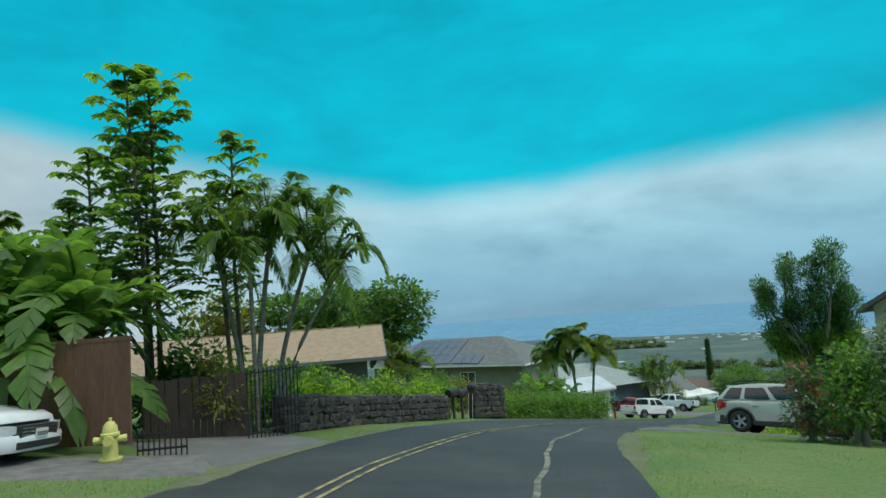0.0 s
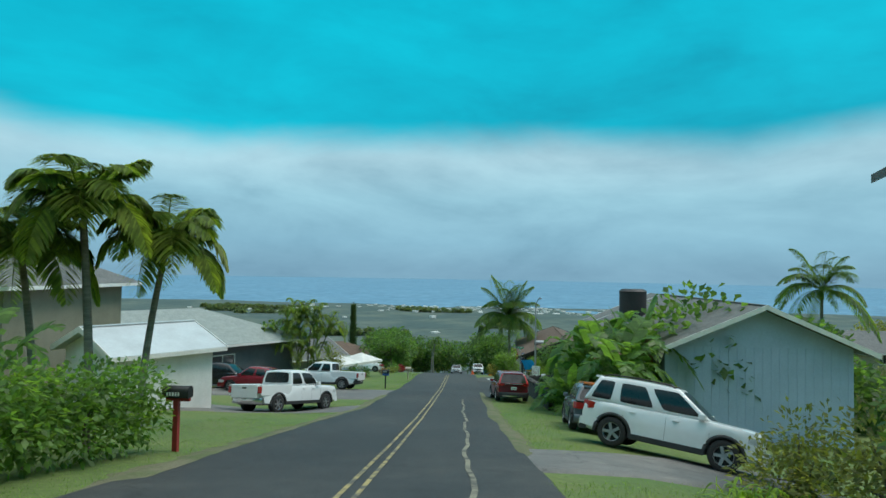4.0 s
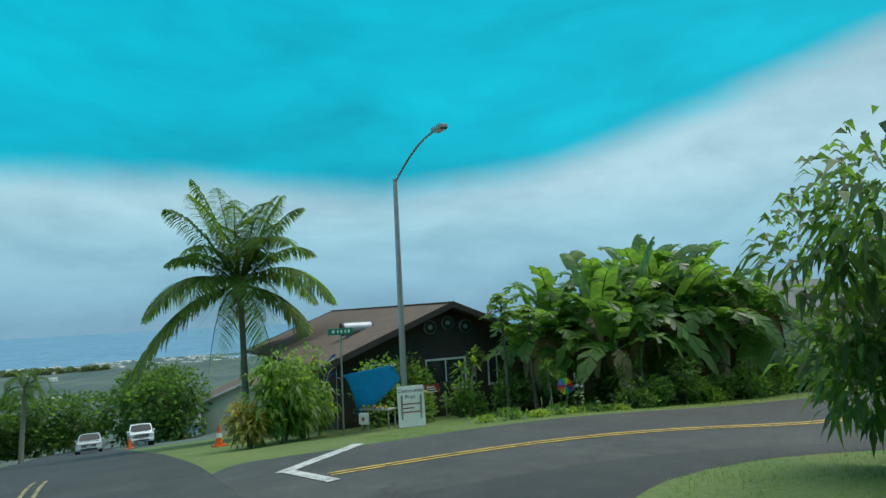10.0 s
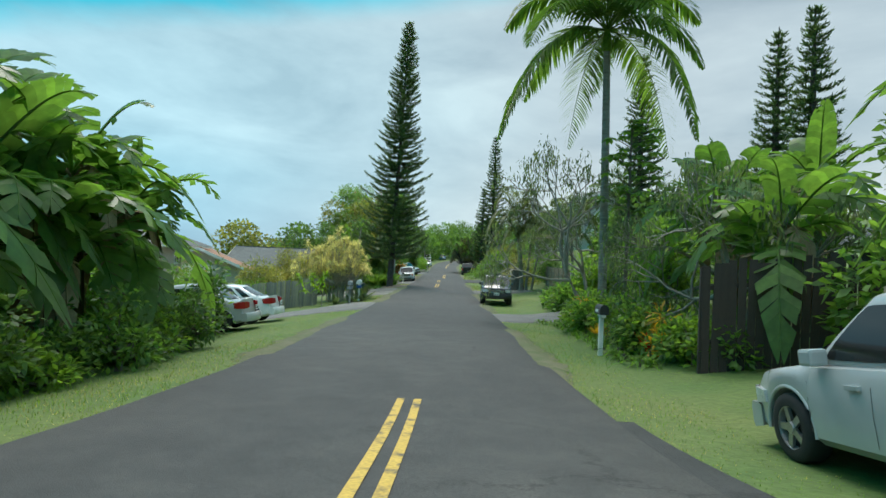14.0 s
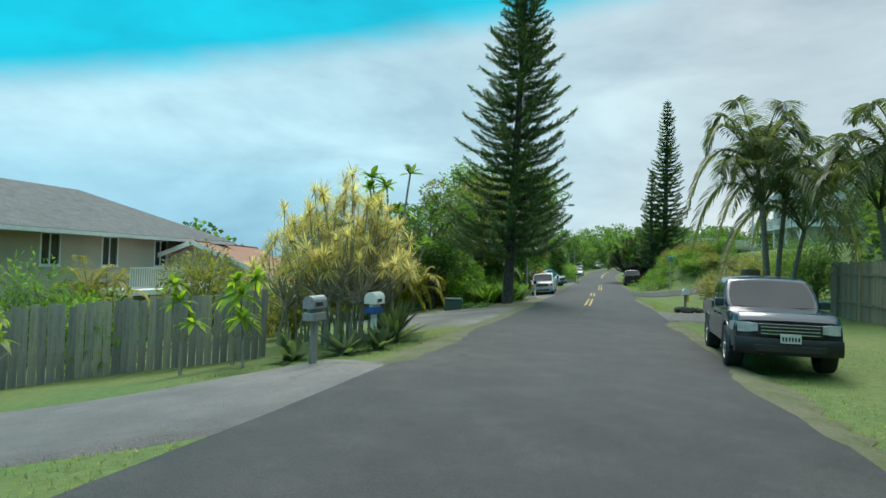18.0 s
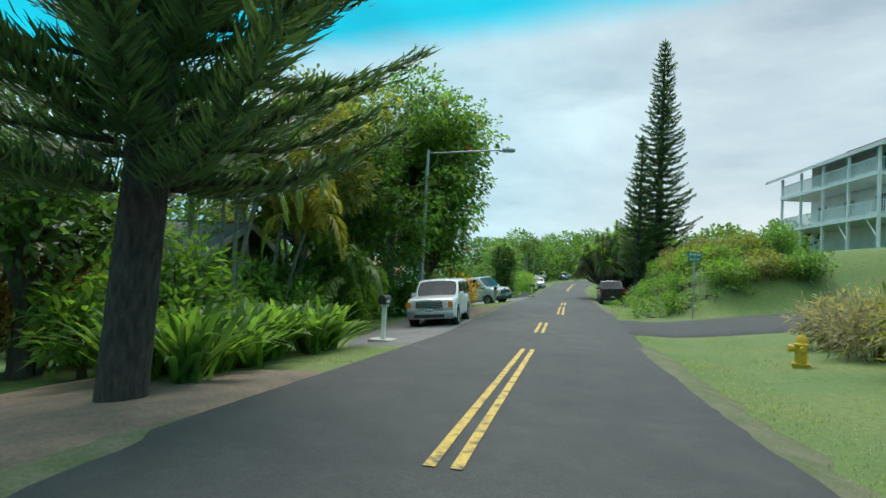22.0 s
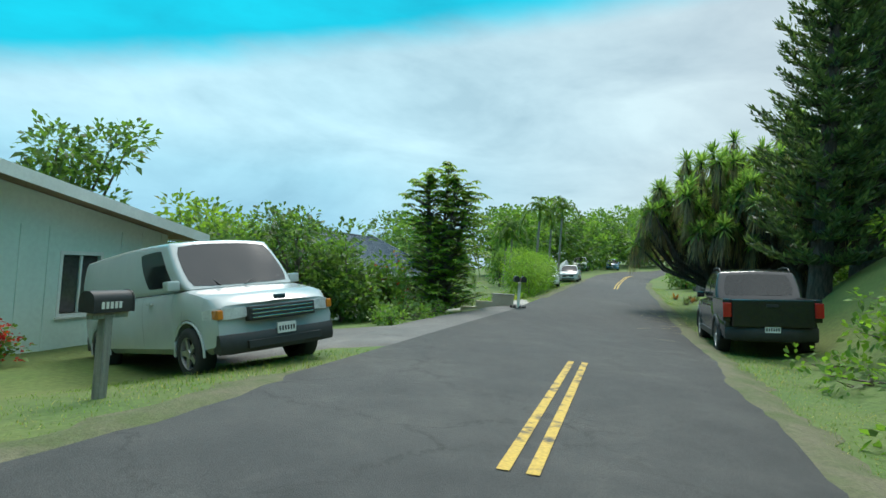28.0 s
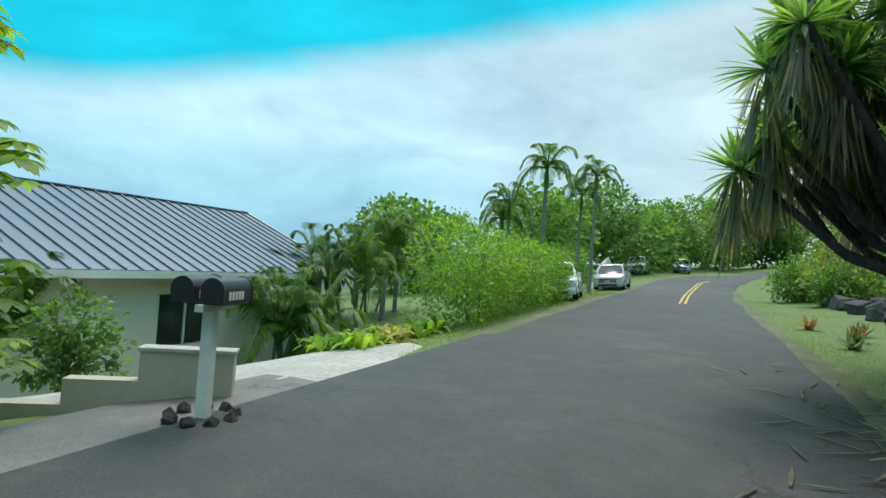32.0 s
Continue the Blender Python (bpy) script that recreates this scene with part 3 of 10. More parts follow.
def bush(name, m, label, size=(1, 1, 1), per=330, leaf=0.11, width=0.06, leafm=LEAF_MID, seed=1, n=9, category="shrub", group="", blossom=None, droop=0.2):
    """A shrub: short stems and many leaf clumps."""
    rng = np.random.default_rng(seed)
    t = thing(name, m, label, category, group)
    sx, sy, sz = size
    cs = []
    for i in range(n):
        a, f = rng.random() * 6.28, rng.random() ** 0.5
        hh = sz * (1 - 0.5 * f * f)
        rad = min(sx, sy, sz) * rng.uniform(0.38, 0.6)
        cs.append((math.cos(a) * f * max(0.05, sx - rad), math.sin(a) * f * max(0.05, sy - rad), max(rad * 0.6, rng.uniform(0.35, 1.0) * (hh - rad * 0.5)), rad, 0.85))
    tagged(part("stem", limb_mesh("stem", sz * 0.35, 0.03 + 0.02 * sz, [c[:3] for c in cs], BARK, rng), t), "", "", "", "stuff")
    part("foliage", crown_mesh("foliage", cs, per, leaf, width, leafm, rng, droop=droop, shell=0.25), t)
    if blossom:
        c = np.array(cs)
        k = rng.integers(0, len(c), 60)
        d = on_sphere(60, rng)
        P = c[k, :3] + d * c[k, 3:4] * np.array([[1, 1, 0.9]])
        P = np.repeat(P, 5, 0) + rng.normal(0, 0.04, (300, 3))
        part("blossom", mesh("blossom", *leaves(P, on_sphere(300, rng) + np.array([[0, 0, 0.6]]), 0.08, 0.06, rng), blossom), t, "small bright flowers")
    return t


def frond_mesh(name, L, rise, droop, ll, lw, material, rng, n=34, v=0.5, curl=0.0):
    """A feather palm frond from the origin along +x: rachis and leaflets."""
    k = 12
    f = np.linspace(0, 1, k)
    L = L / math.sqrt(1 + (0.62 * rise) ** 2)
    x = L * f * (1 - 0.12 * f ** 2 * droop)
    z = L * (rise * f - droop * f ** 2.3)
    R = np.stack([x, curl * L * f ** 2, z], 1)
    parts = [tube(R, np.linspace(0.026, 0.006, k), 4)]
    g = np.linspace(0.12, 1.0, n)
    C = np.stack([np.interp(g, f, R[:, i]) for i in range(3)], 1)
    T = np.gradient(C, axis=0)
    T /= np.linalg.norm(T, axis=1)[:, None]
    S = np.cross(T, np.tile([[0, 0, 1.0]], (n, 1)))
    S /= np.linalg.norm(S, axis=1)[:, None]
    U = np.cross(S, T)
    prof = np.sin(np.pi * np.clip(g * 0.86 + 0.12, 0, 1)) ** 0.7
    for sgn in (-1, 1):
        D = sgn * S + T * 0.55 + U * v + rng.normal(0, 0.07, (n, 3))
        parts.append(strap(C, D, ll * prof * rng.uniform(0.85, 1.1, n), np.full(n, lw), rng, segs=3, droop=0.55))
    return mesh(name, *join(parts), material)


FRONDS = {}


def fronds(key, **kw):
    if key not in FRONDS:
        rng = np.random.default_rng(len(FRONDS) + 11)
        rows = []
        for i in range(5):
            kk = dict(kw)
            a = i / 4
            kk["rise"] = kw["rise"][0] * (1 - a) + kw["rise"][1] * a
            kk["droop"] = kw["droop"][0] * (1 - a) + kw["droop"][1] * a
            rows.append(frond_mesh("frond", rng=rng, curl=rng.uniform(-0.12, 0.12), **kk))
        FRONDS[key] = rows
    return FRONDS[key]


def palm(name, m, label, stems, key, count=16, bark=PALM_TRUNK, seed=1, category="palm", group="", coconuts=False, shaft=None, size=1.0):
    """A palm: stems (x, y, height, lean x, lean y, radius), each with fronds as parts that share a few meshes."""
    rng = np.random.default_rng(seed)
    t = thing(name, m, label, category, group)
    for sx, sy, h, lx, ly, r in stems:
        f = np.linspace(0, 1, 9)
        P = np.stack([sx + lx * f ** 1.6, sy + ly * f ** 1.6, -0.2 + (h + 0.2) * f], 1)
        part("trunk", mesh("trunk", *tube(P, r * np.interp(f, [0, 0.08, 1], [1.5, 1.05, 0.8]), 9), bark, True), t)
        top = Vector(P[-1])
        if shaft:
            part("crownshaft", mesh("crownshaft", *tube([P[-1] - [0, 0, 0.1], P[-1] + [0, 0, 0.35], P[-1] + [0, 0, 0.75]], [r * 1.05, r * 1.1, r * 0.5], 8), shaft, True), t, "smooth green crownshaft")
            top = top + Vector((0, 0, 0.65))
        rows = fronds(key[0], **key[1])
        for i in range(count):
            k = min(4, int(5 * (i + 0.5) / count))
            a = 137.5 * i + rng.uniform(-14, 14)
            s = rng.uniform(0.85, 1.1) * size
            part("frond", rows[k], t, "", Matrix.Translation(top) @ pose(0, 0, 0, 0, rng.uniform(-6, 6), a) @ Matrix.Scale(s, 4))
        if coconuts:
            for i in range(7):
                a = rng.uniform(0, 6.28)
                bm = bmesh.new()
                bmesh.ops.create_icosphere(bm, subdivisions=2, radius=0.13, matrix=Matrix.Translation(top + Vector((0.26 * math.cos(a), 0.26 * math.sin(a), -0.3 - rng.uniform(0, 0.25)))) @ Matrix.Diagonal((1, 1, 1.25, 1)))
                part("coconut", bmesh_to("coconut", bm, LEAF_OLIVE, True), t)
    return t


COCO = ("coco", dict(L=3.0, rise=(2.5, -0.15), droop=(0.8, 0.75), ll=0.78, lw=0.052, material=PALM, n=66, v=0.0))
ARECA = ("areca", dict(L=2.7, rise=(3.2, 1.3), droop=(1.9, 1.75), ll=0.62, lw=0.058, material=PALM, n=46, v=0.3))
ARECA_S = ("areca_lit_look", dict(L=2.7, rise=(3.4, 1.5), droop=(1.9, 1.7), ll=0.6, lw=0.055, material=PALM_LIT, n=50, v=0.35))
ARECA_G = ("areca_golden", dict(L=2.7, rise=(3.2, 1.3), droop=(1.9, 1.75), ll=0.62, lw=0.058, material=PALM_YEL, n=46, v=0.3))
ARECA_Y = ("areca_yellow", dict(L=1.9, rise=(3.0, 1.0), droop=(1.6, 1.4), ll=0.48, lw=0.045, material=PALM_YEL, n=30, v=0.4))
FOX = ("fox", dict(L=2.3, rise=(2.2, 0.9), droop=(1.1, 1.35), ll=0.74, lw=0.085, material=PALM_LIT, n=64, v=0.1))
SILVER = ("silver", dict(L=3.1, rise=(3.2, 1.2), droop=(2.0, 1.8), ll=0.7, lw=0.055, material=PALM_GREY, n=44, v=0.3))
ROYAL = ("royal", dict(L=3.4, rise=(2.0, 0.1), droop=(0.9, 1.0), ll=0.8, lw=0.07, material=PALM, n=60, v=0.1))
MANILA = ("manila", dict(L=2.1, rise=(2.2, 0.6), droop=(1.5, 1.5), ll=0.48, lw=0.06, material=PALM, n=44, v=0.3))


def banana_leaf(name, L, w, rise, droop, rng, material, ragged=0.3):
    """A banana blade along +x: midrib and torn blade strips."""
    k = 15
    f = np.linspace(0, 1, k)
    R = np.stack([L * f * (1 - 0.2 * droop * f), 0 * f, L * (rise * f - droop * f ** 2.4)], 1)
    parts = [tube(R, np.linspace(0.035, 0.008, k), 4)]
    T = np.gradient(R, axis=0)
    T /= np.linalg.norm(T, axis=1)[:, None]
    for sgn in (-1, 1):
        for i in range(2, k - 1):
            f0, f1 = f[i], f[i + 1]
            gap = rng.random() < ragged
            wa = w * math.sin(math.pi * min(1, 0.18 + f0 * 0.82)) ** 0.55
            wb = w * math.sin(math.pi * min(0.995, 0.18 + f1 * 0.82)) ** 0.55
            dz = -rng.uniform(0.05, 0.35 if gap else 0.12)
            back = 0.12 * L / k * (rng.random() if gap else 0)
            up = 0.22 if not gap else rng.uniform(-0.5, 0.2)
            a0, b0 = R[i], R[i + 1]
            tt = T[i] * L * 0.06
            p = [a0, b0 - T[i] * back, b0 + tt - T[i] * back * 2 + np.array([0, sgn * wb * 0.5, up * wb * 0.5]),
                 a0 + tt + np.array([0, sgn * wa * 0.5, up * wa * 0.5]),
                 b0 + tt * 1.6 - T[i] * back * 3 + np.array([0, sgn * wb * 0.98, up * wb * 0.5 + dz * wb]),
                 a0 + tt * 1.6 + np.array([0, sgn * wa * 0.98, up * wa * 0.5 + dz * wa])]
            parts.append((np.array(p), np.array([[0, 1, 2, 3], [3, 2, 4, 5]])))
    return mesh(name, *join(parts), material)


BAN = {}


def banana(name, m, label, h=2.6, seed=1, n=9, L=2.2, dry=2, group="", suckers=1):
    rng = np.random.default_rng(seed)
    if not BAN:
        r2 = np.random.default_rng(3)
        BAN["g"] = [banana_leaf("leaf", 2.5 / math.hypot(1, 0.75 * rise), 0.42, rise, droop, r2, BANANA, rag) for rise, droop, rag in
                    ((2.4, 0.5, 0.08), (1.7, 0.8, 0.3), (1.25, 0.85, 0.45), (0.9, 0.85, 0.55), (0.55, 0.8, 0.7), (0.15, 0.85, 0.65))]
        BAN["d"] = [banana_leaf("dead_leaf", 1.2, 0.26, 0.75, 2.1, r2, BANANA_DRY, 0.7)]
    t = thing(name, m, label, "banana plant", group)
    for j in range(1 + suckers):
        ox, oy = (0, 0) if j == 0 else rng.uniform(-0.7, 0.7, 2)
        hh = h * (1 if j == 0 else rng.uniform(0.45, 0.8))
        P = [(ox, oy, -0.2), (ox, oy, hh * 0.5), (ox + 0.05, oy, hh)]
        part("stem", mesh("stem", *tube(P, [0.14, 0.11, 0.06], 8), BANANA_STEM, True), t)
        for i in range(n if j == 0 else max(4, n - 3)):
            k = 0 if i < (seed + j) % 2 else min(5, 1 + int(5 * (i + 0.4) / n))
            s = L / 2.2 * rng.uniform(0.75, 1.1) * (1 if k else 0.75)
            part("leaf", BAN["g"][k], t, "", Matrix.Translation((ox, oy, hh - 0.06 * k)) @ pose(0, 0, 0, rng.uniform(-15, 15), rng.uniform(-8, 8), 137.5 * i + rng.uniform(-20, 20) + 70 * j) @ Matrix.Scale(s, 4))
        for i in range(dry):
            part("dead_leaf", BAN["d"][0], t, "brown dried hanging leaf", Matrix.Translation((ox, oy, hh - 0.15)) @ pose(0, 0, 0, 0, 0, rng.uniform(0, 360)) @ Matrix.Scale(rng.uniform(0.8, 1.1) * L / 2.2, 4))
    return t


def pine_mesh(name, h, r, z0, rng, whorl=0.55, dens=1.0, tip=0.075, lean=0.0):
    """Needle branches in whorls: drooping then turned up at the ends."""
    P, D, S = [], [], []
    z = z0
    wood = []
    while z < h - 0.25:
        f = (z - z0) / (h - z0)
        R = r * ((1 - f) ** 0.75 * 0.93 + 0.07) * rng.uniform(0.82, 1.12)
        nb = max(5, int(8.5 - 2.5 * f))
        a0 = rng.random() * 6.28
        for b in range(nb):
            a = a0 + 6.283 * b / nb + rng.normal(0, 0.15)
            RR = R * rng.uniform(0.7, 1.1)
            k = max(8, int(RR / 0.045 * dens))
            g = np.linspace(0.12, 1, k)
            zz = z + RR * (-0.16 * g + 0.42 * (g ** 2.4) - 0.06) + rng.normal(0, 0.03)
            c = np.stack([np.cos(a) * RR * g + lean * z, np.sin(a) * RR * g, zz], 1)
            wood.append(tube(c[[0, k // 2, k - 1]], [0.035 * (1 - f) + 0.012, 0.02, 0.006], 4))
            d = np.array([math.cos(a), math.sin(a), 0.35])
            side = np.array([-math.sin(a), math.cos(a), 0.0])
            for sgn in (-1, 1):
                P.append(c + rng.normal(0, 0.06, c.shape))
                D.append(d[None] * 0.8 + sgn * side[None] * rng.uniform(0.5, 1.2, (k, 1)) + rng.normal(0, 0.2, (k, 3)) + np.array([[0, 0, 0.25]]))
                S.append(np.full(k, 0.22 + 0.06 * RR) * (1.15 - 0.45 * g))
            P.append(c)
            D.append(np.tile(d[None], (k, 1)) + rng.normal(0, 0.25, (k, 3)) + np.array([[0, 0, 0.5]]))
            S.append(np.full(k, 0.26))
        z += whorl * rng.uniform(0.75, 1.2) * (1 - 0.35 * f)
    P, D, S = np.concatenate(P), np.concatenate(D), np.concatenate(S)
    V1 = leaves(P, D, S, tip, rng, droop=-0.1)
    return V1, join(wood)


def pine(name, m, label, h, r, z0=2.0, seed=1, trunk=0.3, whorl=0.55, dens=1.0, lean=0.0, tip=0.075):
    rng = np.random.default_rng(seed)
    t = thing(name, m, label, "pine tree")
    nd, wd = pine_mesh("needles", h, r, z0, rng, whorl, dens, tip, lean)
    P = [(0, 0, -0.3), (lean * h * 0.3, 0, h * 0.3), (lean * h * 0.7, 0, h * 0.7), (lean * h, 0, h)]
    tr = tube(P, [trunk * 1.3, trunk * 0.9, trunk * 0.45, 0.03], 12)
    part("trunk", mesh("trunk", *tr, BARK_DARK, True), t)
    tagged(part("limb", mesh("limb", *wd, BARK_DARK), t), "", "", "", "stuff")
    part("needle_foliage", mesh("needle_foliage", *nd, NEEDLE), t)
    return t


def rosette_pts(n, rng, low=-0.2, high=1.2):
    a = rng.random(n) * 6.283
    e = rng.uniform(low, high, n)
    return np.stack([np.cos(a) * np.cos(e), np.sin(a) * np.cos(e), np.sin(e)], 1)


def rosettes(heads, n, L, w, rng, droop=0.35, low=-0.3, high=1.3, segs=4):
    parts = []
    for x, y, z, s in heads:
        D = rosette_pts(n, rng, low, high)
        parts.append(strap(np.tile([[x, y, z]], (n, 1)), D, L * s * rng.uniform(0.75, 1.1, n), np.full(n, w * s), rng, segs=segs, droop=droop))
    return join(parts)


def spiky_tree(name, m, label, heads, n, L, w, leafm, seed=1, skirt=None, trunk=0.08, stems=1, bark=BARK_PALE, category="tree", droop=0.35, low=-0.35, fork=0.1, spread=0.2, group="", base_h=None):
    """Branching stems that end in rosettes of strap leaves; with an optional skirt of dead leaves under each."""
    rng = np.random.default_rng(seed)
    t = thing(name, m, label, category, group)
    H = np.array(heads)
    wood = []
    for i in range(stems):
        a = 6.28 * i / max(1, stems)
        off = np.array([math.cos(a), math.sin(a), 0]) * spread * (stems > 1)
        mine = H[i::stems]
        hb = base_h or H[:, 2].min() * 0.6
        fk = np.append(mine[:, :2].mean(0) * 0.35 + off[:2], hb)
        wood.append(tube([off + [0, 0, -0.2], off * 0.9 + fk * 0.1 + [0, 0, hb * 0.3], fk], [trunk * 1.5, trunk * 1.1, trunk * 0.8], 8))
        for hd in mine:
            mid = fk * 0.35 + hd[:3] * 0.65
            mid[2] = fk[2] * 0.62 + hd[2] * 0.38
            mid[:2] += rng.normal(0, 0.12, 2)
            wood.append(tube([fk - [0, 0, 0.05], mid, hd[:3] + [0, 0, 0.05]], [trunk * 0.75, trunk * 0.6, trunk * 0.45], 6))
    tagged(part("stem", mesh("stem", *join(wood), bark, True), t), "", "", "", "stuff")
    part("foliage", mesh("foliage", *rosettes(heads, n, L, w, rng, droop, low), leafm), t)
    if skirt:
        parts = []
        for x, y, z, s in heads:
            k = 70
            a = rng.random(k) * 6.283
            D = np.stack([np.cos(a) * 0.35, np.sin(a) * 0.35, -1 + 0 * a], 1)
            P = np.stack([x + np.cos(a) * 0.14, y + np.sin(a) * 0.14, z - rng.random(k) * skirt * 0.8], 1)
            parts.append(strap(P, D, skirt * s * rng.uniform(0.5, 1.0, k), np.full(k, 0.035), rng, segs=2, droop=0.15))
        part("dead_leaf_skirt", mesh("dead_leaf_skirt", *join(parts), STRAW), t, "hanging straw-coloured dead leaves")
    return t


def octopus_tree(name, m, label, h=5.5, r=1.7, seed=1, nwhorl=150, leafm=LEAF_MID, leaf=0.34, stems=4, taper=0.55, low=0.12):
    """An umbrella tree: upright stems set with whorls of drooping finger leaves."""
    rng = np.random.default_rng(seed)
    t = thing(name, m, label, "umbrella tree")
    wood, P, D = [], [], []
    tops = []
    for i in range(stems):
        a = 6.28 * i / stems + rng.uniform(-0.4, 0.4)
        hh = h * rng.uniform(0.72, 1.0) if i else h
        e = np.array([math.cos(a) * r * 0.45 * (i > 0), math.sin(a) * r * 0.45 * (i > 0), hh])
        b = np.array([math.cos(a) * 0.15, math.sin(a) * 0.15, -0.2])
        wood.append(tube([b, b * 0.5 + e * 0.5 + rng.normal(0, 0.08, 3), e], [0.08, 0.055, 0.025], 7))
        tops.append((b, e))
    for k in range(nwhorl):
        b, e = tops[k % stems]
        f = low + (1 - low) * (k / nwhorl)
        c = b + (e - b) * f
        a = rng.random() * 6.283
        reach = r * (1 - f * taper) * rng.uniform(0.25, 1.0) * (1 if f < 0.93 else 0.3)
        w = c + np.array([math.cos(a) * reach, math.sin(a) * reach, reach * 0.35 + 0.1])
        wood.append(tube([c, (c + w) / 2 + [0, 0, 0.05], w], [0.018, 0.012, 0.008], 4))
        n = 9
        aa = np.linspace(0, 6.283, n, endpoint=False) + rng.random()
        P.append(np.tile(w[None], (n, 1)))
        D.append(np.stack([np.cos(aa), np.sin(aa), np.full(n, 0.12)], 1) + rng.normal(0, 0.08, (n, 3)))
    P, D = np.concatenate(P), np.concatenate(D)
    part("stem", mesh("stem", *join(wood), BARK, True), t)
    part("foliage", mesh("foliage", *strap(P, D, leaf * rng.uniform(0.8, 1.15, len(P)), np.full(len(P), leaf * 0.5), rng, segs=4, droop=0.5, broad=True), leafm), t)
    return t


def strap_clump(name, m, label, n=60, L=0.9, w=0.06, leafm=LEAF_MID, seed=1, droop=0.7, low=0.5, spread=0.25, category="plant", group="", high=1.45):
    rng = np.random.default_rng(seed)
    t = thing(name, m, label, category, group)
    P = rng.normal(0, spread, (n, 3)) * [[1, 1, 0]]
    part("foliage", mesh("foliage", *strap(P, rosette_pts(n, rng, low, high), L * rng.uniform(0.7, 1.1, n), np.full(n, w), rng, segs=5, droop=droop), leafm), t)
    part("root_crown", bmesh_to("root_crown", cyl(0.12, 0.07, 0.22, 8, -0.1), BARK), t)
    return t


def hedge(name, m, label, size, leafm, leaf=0.08, per=260, seed=1, wavy=0.12, slope=0.0):
    """A hedge along x: overlapping leaf clumps over branches, with a rounded uneven top."""
    rng = np.random.default_rng(seed)
    t = thing(name, m, label, "hedge")
    lx, ly, lz = size
    r = min(ly * 0.5, lz * 0.42)
    cs, x = [], -lx / 2 + r * 0.7
    while x < lx / 2 - r * 0.5:
        for z in np.arange(r * 0.75, lz - r * 0.55, r * 0.75):
            for y in ((-1, 1) if ly > 2.1 * r else (0,)):
                cs.append((x + rng.normal(0, 0.08), y * (ly / 2 - r * 0.9) + rng.normal(0, wavy * 0.6), z + slope * x + rng.normal(0, wavy), r * rng.uniform(0.85, 1.12), 0.95))
        x += r * 0.7
    part("foliage", crown_mesh("foliage", cs, per, leaf, leaf * 0.5, leafm, rng, shell=0.6), t)
    for i in range(int(lx * 2)):
        q = np.array([rng.uniform(-lx / 2, lx / 2) * 0.9, rng.uniform(-ly / 2, ly / 2) * 0.4, -0.1])
        q[2] += slope * q[0]
        part("branch", mesh("branch", *tube([q, q + [0.05, 0.1, lz * 0.5], q + [rng.uniform(-0.3, 0.3), rng.uniform(-0.2, 0.2), lz * 0.8]], [0.03, 0.02, 0.008], 5), BARK), t)
    return t


# ---- vehicles ----
WHEELS = {}


def lathe(prof, n=28):
    """Turn (radius, y) rows round the y axis."""
    P = np.array(prof, float)
    th = np.linspace(0, 2 * np.pi, n, endpoint=False)
    V = np.stack([P[:, 0:1] * np.cos(th), np.repeat(P[:, 1:2], n, 1), P[:, 0:1] * np.sin(th)], -1)
    i = np.arange(len(P) - 1)[:, None] * n
    j = np.arange(n)[None]
    k = (j + 1) % n
    return V.reshape(-1, 3), np.stack([i + j, i + n + j, i + n + k, i + k], -1).reshape(-1, 4)


def wheel_meshes(kind):
    if kind in WHEELS:
        return WHEELS[kind]
    ty = mesh("tyre", *lathe([(0.62, -0.36), (0.80, -0.38), (0.95, -0.34), (1.0, -0.25), (1.0, 0.25), (0.95, 0.34), (0.80, 0.38), (0.62, 0.36)]), RUBBER, True)
    hub = mesh("wheel", *lathe([(0.001, -0.3), (0.55, -0.3), (0.6, 0.0), (0.55, 0.12), (0.001, 0.12)], 20), BLACKP, True)
    bm = bmesh.new()
    n = {"five": 5, "six": 6, "steel": 8}[kind]
    for i in range(n):
        a = 2 * math.pi * i / n
        m = Matrix.Rotation(-a, 4, "Y") @ Matrix.Translation((0.34, 0.27, 0)) @ Matrix.Diagonal((0.62, 0.10, 0.2 if kind != "steel" else 0.26, 1))
        bmesh.ops.create_cube(bm, size=1, matrix=m)
    bmesh.ops.create_cone(bm, cap_ends=True, segments=14, radius1=0.2, radius2=0.16, depth=0.14, matrix=Matrix.Translation((0, 0.3, 0)) @ Matrix.Rotation(-math.pi / 2, 4, "X"))
    V, F = lathe([(0.56, 0.16), (0.60, 0.34), (0.655, 0.36), (0.655, 0.2)], 28)
    vs = [bm.verts.new(v) for v in V]
    for f in F:
        bm.faces.new([vs[i] for i in f])
    rim = bmesh_to("rim", bm, ALLOY)
    WHEELS[kind] = (hub, ty, rim)
    return WHEELS[kind]


def sharp(me, deg=38):
    me.polygons.foreach_set("use_smooth", [True] * len(me.polygons))
    me.set_sharp_from_angle(angle=radians(deg))
    return me


